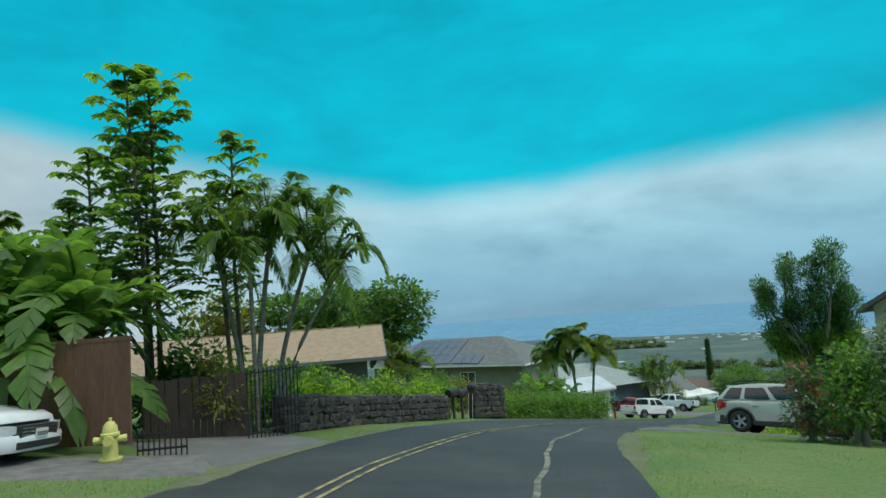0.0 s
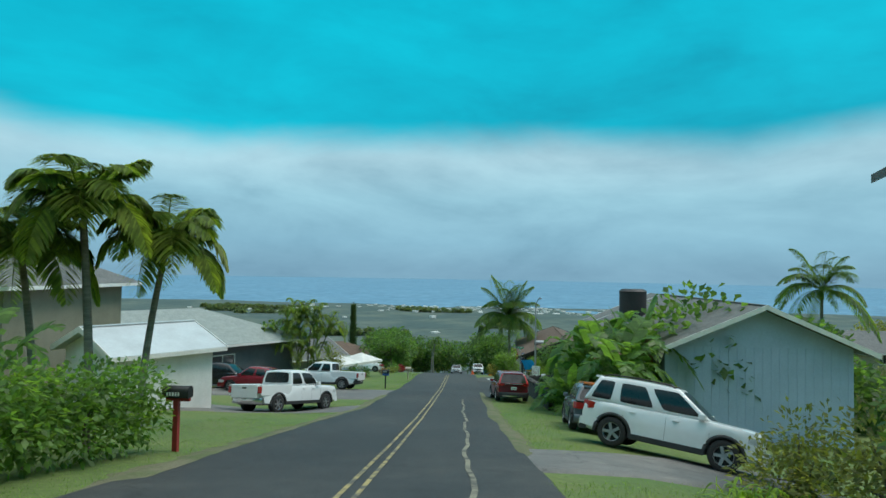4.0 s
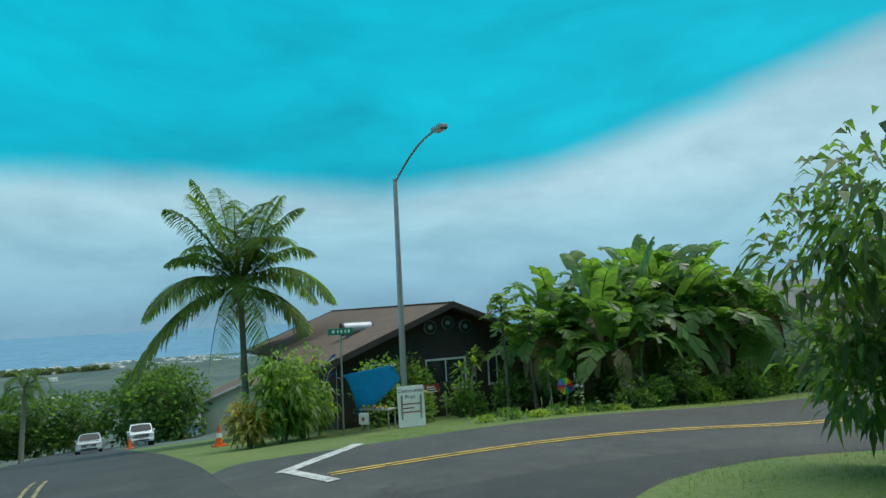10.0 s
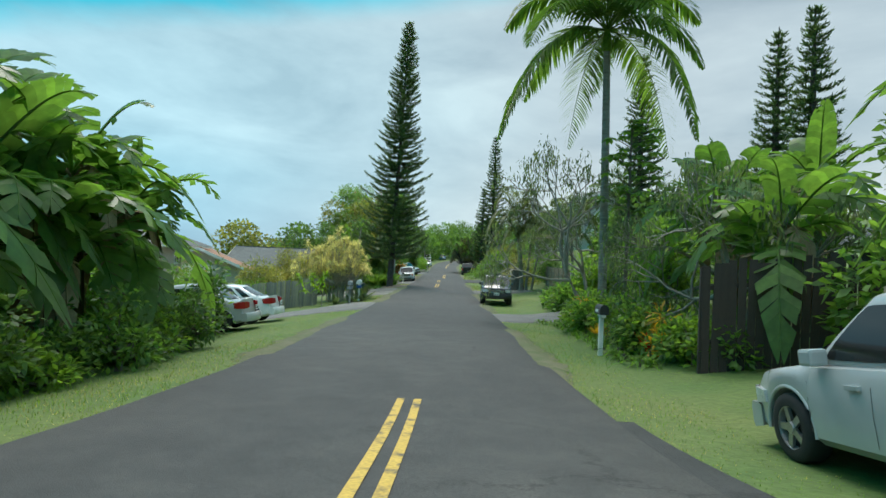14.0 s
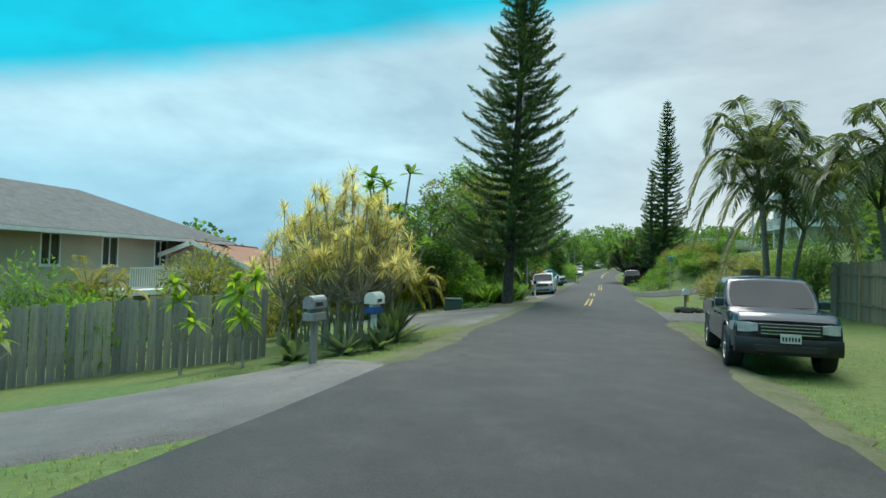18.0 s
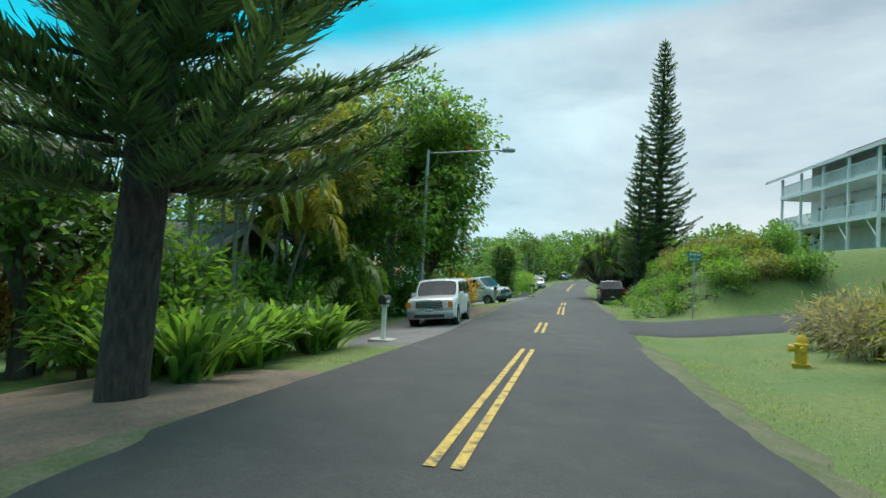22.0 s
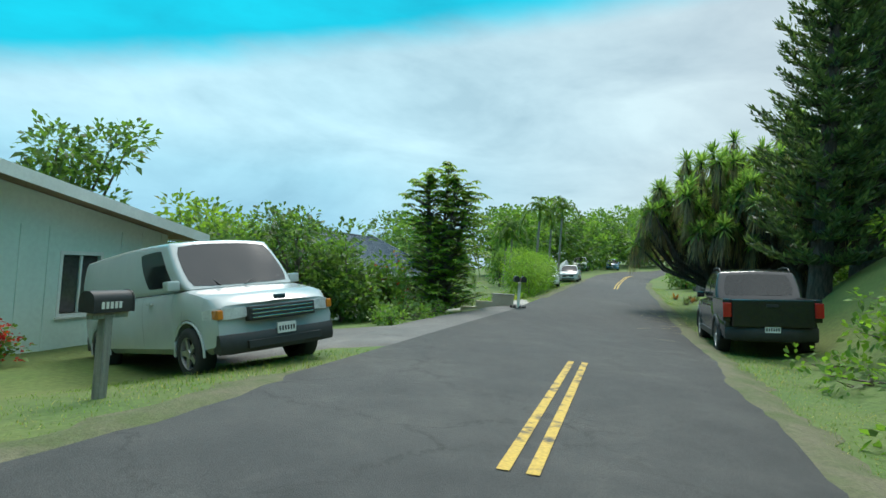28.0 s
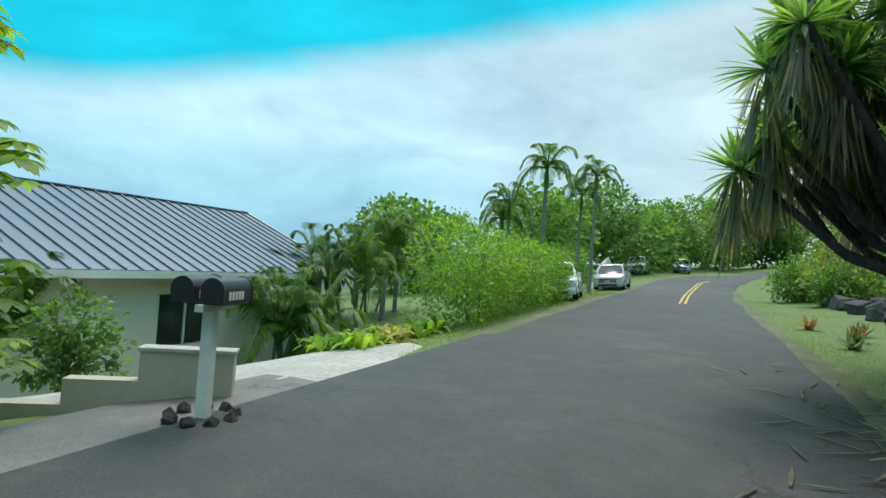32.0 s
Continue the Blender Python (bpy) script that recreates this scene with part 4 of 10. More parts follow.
def quadpane(name, pts, material, off=0.006, thick=0.02, warp=None, n=6, rounding=0.2):
    """A bowed pane through four corners with rounded corners, set proud by off, with a rim that reaches back into the body."""
    P = np.array(pts, float)
    nrm = np.cross(P[1] - P[0], P[3] - P[0])
    nrm /= np.linalg.norm(nrm)
    g = np.linspace(-1, 1, n + 1)
    U, V = np.meshgrid(g, g, indexing="ij")
    u, v = U * np.sqrt(1 - rounding * V ** 6 * 0.5), V * np.sqrt(1 - rounding * U ** 6 * 0.5)
    a, b = ((1 + u) / 2)[..., None], ((1 + v) / 2)[..., None]
    Q = (P[0] * (1 - a) + P[1] * a) * (1 - b) + (P[3] * (1 - a) + P[2] * a) * b
    top = (Q + nrm * off).reshape(-1, 3)
    k = n + 1
    ring = [i * k for i in range(k)] + [n * k + j for j in range(1, k)] + [i * k + n for i in range(n - 1, -1, -1)] + [j for j in range(n - 1, 0, -1)]
    X = np.concatenate([top, top[ring] - nrm * (thick + off)])
    if warp:
        X = np.array([warp(*q) for q in X])
    F = [[i * k + j, (i + 1) * k + j, (i + 1) * k + j + 1, i * k + j + 1] for i in range(n) for j in range(n)]
    m = len(ring)
    F += [[ring[i], k * k + i, k * k + (i + 1) % m, ring[(i + 1) % m]] for i in range(m)]
    return sharp(mesh(name, X, F, material), 40)


def bumper_mesh(name, x, sgn, hw, z0, z1, material, bend=0.16):
    """A bumper bent round the end of a body, with a rounded section."""
    rows = []
    for y in np.linspace(-1, 1, 13):
        c = x - bend * abs(y) ** 3.0
        prof = [(c - 0.2, z0 + 0.03), (c - 0.03, z0), (c, z0 + 0.06), (c, z1 - 0.06), (c - 0.03, z1), (c - 0.2, z1 - 0.02)]
        rows.append([(sgn * a, y * hw, z) for a, z in prof])
    V = np.array(rows).reshape(-1, 3)
    F = [[i * 6 + j, i * 6 + (j + 1) % 6, i * 6 + 6 + (j + 1) % 6, i * 6 + 6 + j] for i in range(12) for j in range(6)] + [list(range(6)), [len(V) - 1 - j for j in range(6)]]
    return sharp(mesh(name, V, F, material), 45)


def lamp_mesh(name, L, W, sgn, side, z0, z1, material, inner=0.6, wrap=0.34, lift=0.02):
    """A lamp cluster that wraps round a rounded corner of the body."""
    w = W / 2 * 0.935
    path = [(L / 2 - 0.05 - 0.13 * q ** 3 + lift, q * w) for q in (inner, inner * 0.5 + 0.5, 0.93)] + [(L / 2 - 0.16 - 0.13, w * 1.012 + lift * 0.4), (L / 2 - 0.13 - wrap, w * 1.035 + lift * 0.4)]
    V = []
    for i, (x, y) in enumerate(path):
        k = 0.75 if i in (0, len(path) - 1) else 1.0
        zm, hh = (z0 + z1) / 2, (z1 - z0) / 2 * k
        V += [(sgn * x, side * y, zm - hh), (sgn * (x - 0.0), side * y, zm + hh), (sgn * (x - 0.05), side * (y - 0.05), zm + hh), (sgn * (x - 0.05), side * (y - 0.05), zm - hh)]
    F = [[i * 4 + j, i * 4 + (j + 1) % 4, i * 4 + 4 + (j + 1) % 4, i * 4 + 4 + j] for i in range(len(path) - 1) for j in range(4)] + [[0, 1, 2, 3], [len(V) - 1, len(V) - 2, len(V) - 3, len(V) - 4]]
    return mesh(name, np.array(V), F, material)


def car(name, m, label, paintm, L=4.5, W=1.8, H=1.5, wb=2.65, wr=0.33, gc=0.24, belt=0.92, hood=((0.5, 0.72), (0.42, 0.86), (0.24, 0.95)),
        tail=((-0.5, 0.85), (-0.42, 0.95)), cab=(-0.44, 0.24), roof=(-0.34, 0.06), pillars=(0.0, 0.33, 0.37, 0.66, 0.70, 1.0), wkind="five", category="car",
        bed=None, rails=False, clad=None, tailmat=LAMPR, group="", lights="wrap", front_shift=0.0, roofpaint=None, tall_tail=False, squareness=0.0, trim=BLACKP, grille=BLACKP, bump=None, rounded=0.0):
    """A road vehicle, nose towards +x, with body shell, cabin, panes, lamps and wheels as parts."""
    t = thing(name, m, label, category, group)
    xw = (wb / 2 + front_shift, -wb / 2 + front_shift)
    ra = wr * 1.2
    xs = sorted({round(v, 3) for v in [*np.linspace(-L / 2, L / 2, 23), *[w + ra * c for w in xw for c in (-1.02, -1, -0.92, -0.75, -0.5, -0.25, 0, 0.25, 0.5, 0.75, 0.92, 1, 1.02)]] if -L / 2 <= v <= L / 2})
    px = sorted([(a * L, z) for a, z in (*tail, *hood)] + [(cab[0] * L, belt), (cab[1] * L, hood[-1][1])])
    rows = []
    for x in xs:
        e = abs(x) / (L / 2)
        w = W / 2 * (1 - (0.13 - 0.06 * squareness + 0.04 * rounded) * max(0, e - 0.55) ** 2 / 0.2)
        zt = float(np.interp(x, [p[0] for p in px], [p[1] for p in px]))
        if bed and bed[0] * L < x < bed[1] * L:
            zt = bed[2]
        zb = gc + 0.10 * max(0, e - 0.86) / 0.14
        for q in xw:
            if abs(x - q) < ra:
                zb = max(zb, wr + math.sqrt(ra * ra - (x - q) ** 2) * 0.98)
        zb = min(zb, zt - 0.06)
        h = zt - zb
        ring = [(0, zb), (w * 0.9, zb), (w * 0.985, zb + 0.1 * h), (w, zb + 0.5 * h), (w * 0.985, zb + 0.8 * h), (w * 0.945, zt - 0.05 * min(1, h)), (w * 0.85, zt), (0, zt + 0.015)]
        k_end, zm, sx_ = max(0.0, e - 0.88) / 0.12, zb + 0.45 * h, math.copysign(1, x)
        bend = lambda y, z: x - sx_ * k_end * ((0.13 + 0.12 * rounded) * (abs(y) / w) ** 3 + (0.09 + 0.05 * rounded) * min(1.0, abs(z - zm) / (0.55 * h)) ** 2)
        rows.append([(bend(y, z), y, z) for y, z in ring] + [(bend(y, z), -y, z) for y, z in ring[-2:0:-1]])
    k = len(rows[0])
    V = np.array(rows).reshape(-1, 3)
    F = []
    for i in range(len(rows) - 1):
        for j in range(k):
            a, b = i * k + j, i * k + (j + 1) % k
            F.append([a, b, b + k, a + k])
    F += [list(range(k)), [len(V) - 1 - j for j in range(k)]]
    body = part("body", sharp(mesh("body", V, F, paintm)), t)
    # cabin
    zb, zr = belt - 0.02, H
    b0, b1, r0, r1 = cab[0] * L, cab[1] * L, roof[0] * L, roof[1] * L
    yb, yr = W / 2 * 0.93, W / 2 * (0.76 + 0.08 * squareness - 0.05 * rounded)
    zd = zr - 0.09 * rounded
    C = [(b0, -yb, zb), (b1, -yb * 0.97, zb), (b1, yb * 0.97, zb), (b0, yb, zb), (r0, -yr * (1 - 0.06 * rounded), zd), (r1, -yr, zr), (r1, yr, zr), (r0, yr * (1 - 0.06 * rounded), zd)]
    bm = bmesh.new()
    vs = [bm.verts.new(v) for v in C]
    for f in ([0, 1, 5, 4], [1, 2, 6, 5], [2, 3, 7, 6], [3, 0, 4, 7], [4, 5, 6, 7], [3, 2, 1, 0]):
        bm.faces.new([vs[i] for i in f])
    bowf, bowr = 0.17 * (1 - 0.6 * squareness), (0.12 + 0.06 * rounded) * (1 - 0.6 * squareness)
    xm = (r0 + r1) / 2

    def warp(x, y, z):
        """Bows the screens in plan, the sides outwards and the roof upwards."""
        h, q = min(1.0, max(0.0, (z - zb) / (zr - zb))), max(0.0, 1 - (y / yb) ** 2)
        kx = (x - xm) / (b1 - xm) if x > xm else (x - xm) / (xm - b0)
        return x + (bowf if x > xm else bowr) * q * kx * abs(kx), y * (1 + 0.045 * math.sin(math.pi * h)), z + 0.05 * q * h * h
    for axis, least, cuts in ((0, 0.5, 5), (1, 0.6, 5), (2, 0.2, 3)):
        es = [e for e in bm.edges if abs(e.verts[0].co[axis] - e.verts[1].co[axis]) > least and (axis != 0 or abs(e.verts[0].co.z - e.verts[1].co.z) < 0.12) and (axis != 1 or abs(e.verts[0].co.x - e.verts[1].co.x) < 0.01)]
        bmesh.ops.subdivide_edges(bm, edges=es, cuts=cuts, use_grid_fill=True)
    for v in bm.verts:
        f = (v.co.x - r0) / max(0.1, r1 - r0)
        if v.co.z > zr - 0.1 and 0 < f < 1:
            v.co.z += 0.045 * math.sin(math.pi * f)
    bmesh.ops.bevel(bm, geom=[e for e in bm.edges if e.calc_face_angle(0) > 0.5], offset=0.07, segments=3, affect="EDGES", profile=0.6)
    for v in bm.verts:
        v.co = warp(*v.co)
    part("cabin", sharp(bmesh_to("cabin", bm, paintm), 50), t)
    lerp = lambda a, b, f: tuple(np.array(a) * (1 - f) + np.array(b) * f)

    def face(a, b, c, d, u0, u1, v0, v1):
        lo, hi = lambda u: lerp(a, b, u), lambda u: lerp(d, c, u)
        return [lerp(lo(u0), hi(u0), v0), lerp(lo(u1), hi(u1), v0), lerp(lo(u1), hi(u1), v1), lerp(lo(u0), hi(u0), v1)]
    part("windscreen", quadpane("windscreen", face(C[1], C[2], C[6], C[5], 0.05, 0.95, 0.07, 0.92), GLASS, warp=warp), t, "dark windscreen")
    part("rear_window", quadpane("rear_window", face(C[3], C[0], C[4], C[7], 0.1 - 0.04 * rounded, 0.9 + 0.04 * rounded, 0.2 - 0.1 * rounded, 0.88), GLASS, warp=warp), t, "dark rear window")
    for sgn in (0, 1):
        q = (C[0], C[1], C[5], C[4]) if sgn == 0 else (C[2], C[3], C[7], C[6])
        for i in range(0, len(pillars), 2):
            gap = 0.035 - 0.02 * max(squareness, rounded)
            u0, u1 = pillars[i] + gap, pillars[i + 1] - gap
            if sgn:
                u0, u1 = 1 - u1, 1 - u0
            part("side_window", quadpane("side_window", face(*q, u0, u1, 0.12, 0.88), GLASS, warp=warp), t)
    if rounded >= 1:
        for q in ((C[0], C[1], C[5], C[4]), (C[3], C[2], C[6], C[7])):
            line = [face(*q, a, a, c, c)[0] for a, c in ((0.97, 0.09), (0.5, 0.08), (0.09, 0.12), (0.02, 0.32), (0.07, 0.7), (0.2, 0.9), (0.55, 0.95), (0.9, 0.95))]
            line = np.array([warp(*p) for p in line]) * np.array([[1, 1.012, 1]])
            part("window_trim", mesh("window_trim", *tube(line, 0.009, 5), ALLOY), t, "bright trim round the side windows")
    if roofpaint:
        part("roof_panel", bmesh_to("roof_panel", boxes([(r0 + 0.2, -yr + 0.1, zr + 0.0, r1 - 0.06, yr - 0.1, zr + 0.095)], 0.03), roofpaint), t, "contrasting orange roof")
    # bumpers, grille, lamps, plates
    bmat = bump or paintm
    fz = hood[0][1]
    part("front_bumper", bumper_mesh("front_bumper", L / 2 + 0.05, 1, W * 0.465, gc + 0.0, gc + 0.27, bmat), t)
    if not rounded >= 1:
        part("rear_bumper", bumper_mesh("rear_bumper", L / 2 + 0.07, -1, W * 0.46, gc + 0.03, gc + 0.30, bmat if not bed else CHROME if bump is None else bump), t)
    if clad and not bed:
        part("bumper_guard", bumper_mesh("bumper_guard", L / 2 + 0.075 - 0.04 * rounded, -1, W * 0.467, gc - 0.02, gc + (0.27 if rounded else 0.12), clad, 0.16 + 0.14 * rounded), t, "black lower bumper trim")
    if not bed and H > 1.5:
        box("spoiler", (r0 - 0.15, -yr + 0.09, zd - 0.03, r0 + 0.14, yr - 0.09, zd + 0.035), paintm, t, "", 0.025)
        part("wiper", mesh("wiper", *tube([(b0 - 0.03, 0.0, belt + 0.06), (b0 - 0.01, 0.3, belt + 0.12), (b0 + 0.0, 0.42, belt + 0.1)], 0.012, 5), BLACKP), t)
    box("grille", (L / 2 - 0.12, -W * 0.27, fz - 0.24, L / 2 + 0.02, W * 0.27, fz - 0.04), grille, t, bevel=0.02)
    for i in range(3):
        box("grille_bar", (L / 2, -W * 0.25, fz - 0.21 + 0.055 * i, L / 2 + 0.03, W * 0.25, fz - 0.19 + 0.055 * i), CHROME, t, bevel=0.004)
    box("lower_intake", (L / 2 - 0.05, -W * 0.3, gc + 0.05, L / 2 + 0.056, W * 0.3, gc + 0.16), BLACKP, t, bevel=0.01)
    for s in (-1, 1):
        y0, y1 = sorted((s * W * 0.29, s * W * 0.445))
        if lights == "round":
            rm = Matrix.Translation((L / 2 - 0.02, s * W * 0.31, fz - 0.14)) @ Matrix.Rotation(math.pi / 2, 4, "Y")
            part("headlamp", bmesh_to("headlamp", cyl(0.085, 0.08, 0.05, 18, 0, rm), LAMPW), t, "round clear headlamp")
            box("indicator", (L / 2 - 0.12, min(s * W * 0.38, s * W * 0.465), fz - 0.24, L / 2 + 0.025, max(s * W * 0.38, s * W * 0.465), fz - 0.05), LAMPO, t, "amber corner lamp", 0.015)
        else:
            part("headlamp", lamp_mesh("headlamp", L, W, 1, s, fz - 0.19, fz - 0.03, LAMPW, 0.58, 0.36), t, "clear headlamp")
        tz0, tz1 = (belt - 0.26, belt - 0.05) if not tall_tail else (belt - 0.13, belt + 0.02)
        ty0, ty1 = sorted((s * W * (0.30 if not tall_tail else 0.24), s * W * 0.468))
        if not bed:
            part("tail_lamp", lamp_mesh("tail_lamp", L, W, -1, s, tz0, tz1, tailmat, 0.84 if bed else 0.62 if not tall_tail else 0.6, 0.12 if bed else 0.3), t, "red tail lamp")
        if tall_tail:
            u = (0.0, 0.05) if s > 0 else (0.95, 1.0)
            part("pillar_lamp", quadpane("pillar_lamp", face(C[3], C[0], C[4], C[7], *u, 0.0, 0.86), tailmat, 0.006, 0.03, warp), t, "slim red pillar lamp")
        # mirrors, handles, sill
        box("mirror", (b1 - 0.32, min(s * W * 0.465, s * W * 0.56), belt + 0.0, b1 - 0.14, max(s * W * 0.465, s * W * 0.56), belt + 0.15), trim if trim is not BLACKP else paintm, t, "", 0.03)
        for u in (0.42, 0.75):
            xx = b0 + (b1 - b0) * u
            box("door_handle", (xx - 0.1, min(s * W * 0.49, s * W * 0.513), belt - 0.17, xx + 0.06, max(s * W * 0.49, s * W * 0.513), belt - 0.13), paintm, t, "", 0.006)
        for u in (0.34, 0.67, 0.99):
            xx = b0 + (b1 - b0) * u
            hz = belt - gc
            side = [(0.4965, gc + 0.16 * hz), (0.5015, gc + 0.5 * hz), (0.4945, gc + 0.8 * hz), (0.474, belt - 0.05)]
            V = [(xx + d, s * W * y, z) for y, z in side for d in (-0.0035, 0.0035)]
            part("door_seam", mesh("door_seam", np.array(V), [[2 * k, 2 * k + 1, 2 * k + 3, 2 * k + 2] for k in range(3)], SEAM), t)
        if clad:
            box("sill_cladding", (xw[1] + ra, min(s * W * 0.44, s * W * 0.508), gc - 0.03, xw[0] - ra, max(s * W * 0.44, s * W * 0.508), gc + 0.12), clad, t, "", 0.02)
        for q in xw:
            a = np.linspace(-0.12, math.pi + 0.12, 15)
            V, F = tube(np.stack([q + np.cos(a) * ra * 1.02, np.full(15, s * W * 0.487), wr + np.sin(a) * ra * 1.0], 1), 0.05 if clad else 0.022, 6)
            part("wheel_arch", mesh("wheel_arch", V, F, clad or paintm, True), t)
    for sx, xx in ((1, L / 2 + 0.055), (-1, -L / 2 - 0.075)):
        pz = gc + 0.2 if (sx > 0 or bed) else belt - 0.33
        if sx < 0 and not bed:
            xx = -L / 2 - 0.03
        p = box("number_plate", (xx - 0.012, -0.15, pz, xx + 0.012, 0.15, pz + 0.15), PLATE, t, "white number plate with dark bars", 0.004)
        for i in range(6):
            y = -0.115 + i * 0.046 - (0.0)
            part("plate_bar", bmesh_to("plate_bar", boxes([(xx + sx * 0.012 - 0.002, y - 0.012, pz + 0.035, xx + sx * 0.012 + 0.003, y + 0.014, pz + 0.10)]), INK), p)
    for q in xw:
        for s in (-1, 1):
            hub, ty, rim = wheel_meshes(wkind)
            wm = Matrix.Translation((q, s * (W / 2 - wr * 0.36), wr)) @ Matrix.Rotation(0 if s > 0 else math.pi, 4, "Z") @ Matrix.Scale(wr, 4)
            w = part("wheel", hub, t, "", wm)
            part("tyre", ty, w)
            part("rim", rim, w)
    if tall_tail:
        box("tailgate_trim", (-L / 2 - 0.035, -W * 0.27, belt - 0.035, -L / 2 + 0.03, W * 0.27, belt - 0.01), CHROME, t, "chrome strip across the tailgate", 0.006)
        part("bumper_strip", bumper_mesh("bumper_strip", L / 2 + 0.06, -1, W * 0.34, gc + 0.04, gc + 0.09, CHROME, 0.1), t, "bright strip along the rear bumper")
    # wheel wells
    box("underbody", (-L / 2 + 0.25 + 0.3 * rounded, -W * 0.36, gc - 0.02, L / 2 - 0.25, W * 0.36, belt - 0.25), BLACKP, t, "dark underbody")
    if rails:
        for s in (-1, 1):
            P = [(r0 + 0.1, s * (yr - 0.05), zr + 0.02), (r0 + 0.25, s * (yr - 0.05), zr + 0.1), ((r0 + r1) / 2, s * (yr - 0.05), zr + 0.125), (r1 - 0.25, s * (yr - 0.05), zr + 0.1), (r1 - 0.1, s * (yr - 0.05), zr + 0.02)]
            part("roof_rail", mesh("roof_rail", *tube(P, 0.02, 6), BLACKM, True), t)
    if bed:
        for s in (-1, 1):
            box("tail_lamp", (bed[0] * L - 0.105, min(s * W * 0.405, s * W * 0.49), bed[2] - 0.02, bed[0] * L + 0.0, max(s * W * 0.405, s * W * 0.49), bed[3] - 0.08), tailmat, t, "red tail lamp", 0.015)
        x0, x1, zf = bed[0] * L, bed[1] * L, bed[2]
        top = bed[3]
        for s in (-1, 1):
            box("bed_side", (x0 - 0.02, min(s * W * 0.40, s * W * 0.487), zf - 0.12, x1 + 0.04, max(s * W * 0.40, s * W * 0.487), top), paintm, t, "", 0.03)
        box("tailgate", (x0 - 0.10, -W * 0.40, zf - 0.22, x0 + 0.02, W * 0.40, top - 0.01), paintm, t, "", 0.025)
        box("tailgate_handle", (x0 - 0.115, -0.12, top - 0.17, x0 - 0.095, 0.12, top - 0.11), BLACKP, t, "", 0.008)
        box("bed_liner", (x0 + 0.02, -W * 0.40, zf - 0.05, x1, W * 0.40, zf + 0.012), BLACKP, t, "black ribbed bed liner")
    return t


PICKUP = dict(L=5.3, W=1.88, H=1.76, wb=3.25, wr=0.38, gc=0.36, belt=1.16, hood=((0.5, 0.98), (0.45, 1.10), (0.22, 1.16)), tail=((-0.5, 0.86), (-0.49, 0.86)), cab=(-0.155, 0.225),
              roof=(-0.135, 0.09), pillars=(0.02, 0.42, 0.47, 0.97), wkind="six", category="pickup truck", bed=(-0.5, -0.155, 0.86, 1.2), clad=BLACKP, squareness=0.7)
SUV = dict(L=4.6, W=1.85, H=1.62, wb=2.66, wr=0.35, gc=0.27, belt=1.02, hood=((0.5, 0.82), (0.43, 0.98), (0.22, 1.06)), tail=((-0.5, 1.0), (-0.48, 1.02)), cab=(-0.475, 0.22), roof=(-0.40, 0.04),
           pillars=(0.03, 0.24, 0.28, 0.60, 0.64, 0.97), wkind="five", category="car", clad=BLACKP, squareness=0.4)
SEDAN = dict(L=4.5, W=1.78, H=1.44, wb=2.65, wr=0.32, gc=0.22, belt=0.92, hood=((0.5, 0.68), (0.43, 0.82), (0.22, 0.93)), tail=((-0.5, 0.94), (-0.36, 0.98)), cab=(-0.36, 0.22), roof=(-0.2, 0.06),
             pillars=(0.05, 0.2, 0.22, 0.56, 0.58, 0.97), wkind="five", category="car", rounded=0.7)


# ---- houses ----
def wall_mesh(name, L, z0, h, th, openings, material):
    """One connected wall along x, from -L/2 to L/2, front face at y = 0, with openings (u, sill, w, h) cut through."""
    X = sorted({-L / 2, L / 2, *[round(u + k * w / 2, 4) for u, _, w, _ in openings for k in (-1, 1)]})
    Z = sorted({z0, h, *[round(min(max(q, z0), h), 4) for _, s, _, oh in openings for q in (s, s + oh)]})
    nx, nz = len(X), len(Z)
    V = [(x, y, z) for y in (0, th) for x in X for z in Z]
    idx = lambda y, i, j: y * nx * nz + i * nz + j
    solid = {(i, j) for i in range(nx - 1) for j in range(nz - 1) if not any(abs((X[i] + X[i + 1]) / 2 - u) < w / 2 and s < (Z[j] + Z[j + 1]) / 2 < s + oh for u, s, w, oh in openings)}
    F = []
    for i, j in solid:
        a, b, c, d = (i, j), (i + 1, j), (i + 1, j + 1), (i, j + 1)
        F.append([idx(0, *q) for q in (a, b, c, d)])
        F.append([idx(1, *q) for q in (d, c, b, a)])
        for (p, q), nb in (((a, b), (i, j - 1)), ((b, c), (i + 1, j)), ((c, d), (i, j + 1)), ((d, a), (i - 1, j))):
            if nb not in solid:
                F.append([idx(0, *q), idx(0, *p), idx(1, *p), idx(1, *q)])
    return mesh(name, np.array(V), F, material)


def window(parent, m, w, h, frame_m=WHITE, split=2, glass=PANE):
    """A sash window in an opening, outer face towards -y."""
    win = part("window", wall_mesh("window", w + 0.14, -0.07, h + 0.08, 0.085, [(0, 0, w, h)], frame_m), parent, "", m @ Matrix.Translation((0, -0.035, 0)))
    m0 = Matrix.Translation((0, 0.035, 0))
    for i in range(split):
        a = -w / 2 + w * i / split
        b = a + w / split
        part("pane", bmesh_to("pane", boxes([(a + 0.025, 0.03, 0.02, b - 0.025, 0.04, h - 0.02)]), glass), win, "", m0)
        if i:
            part("mullion", bmesh_to("mullion", boxes([(a - 0.025, -0.01, 0.0, a + 0.025, 0.045, h)]), frame_m), win, "", m0)
    part("sill", bmesh_to("sill", boxes([(-w / 2 - 0.1, -0.07, -0.11, w / 2 + 0.1, 0.02, -0.072)]), frame_m), win, "", m0)
    return win


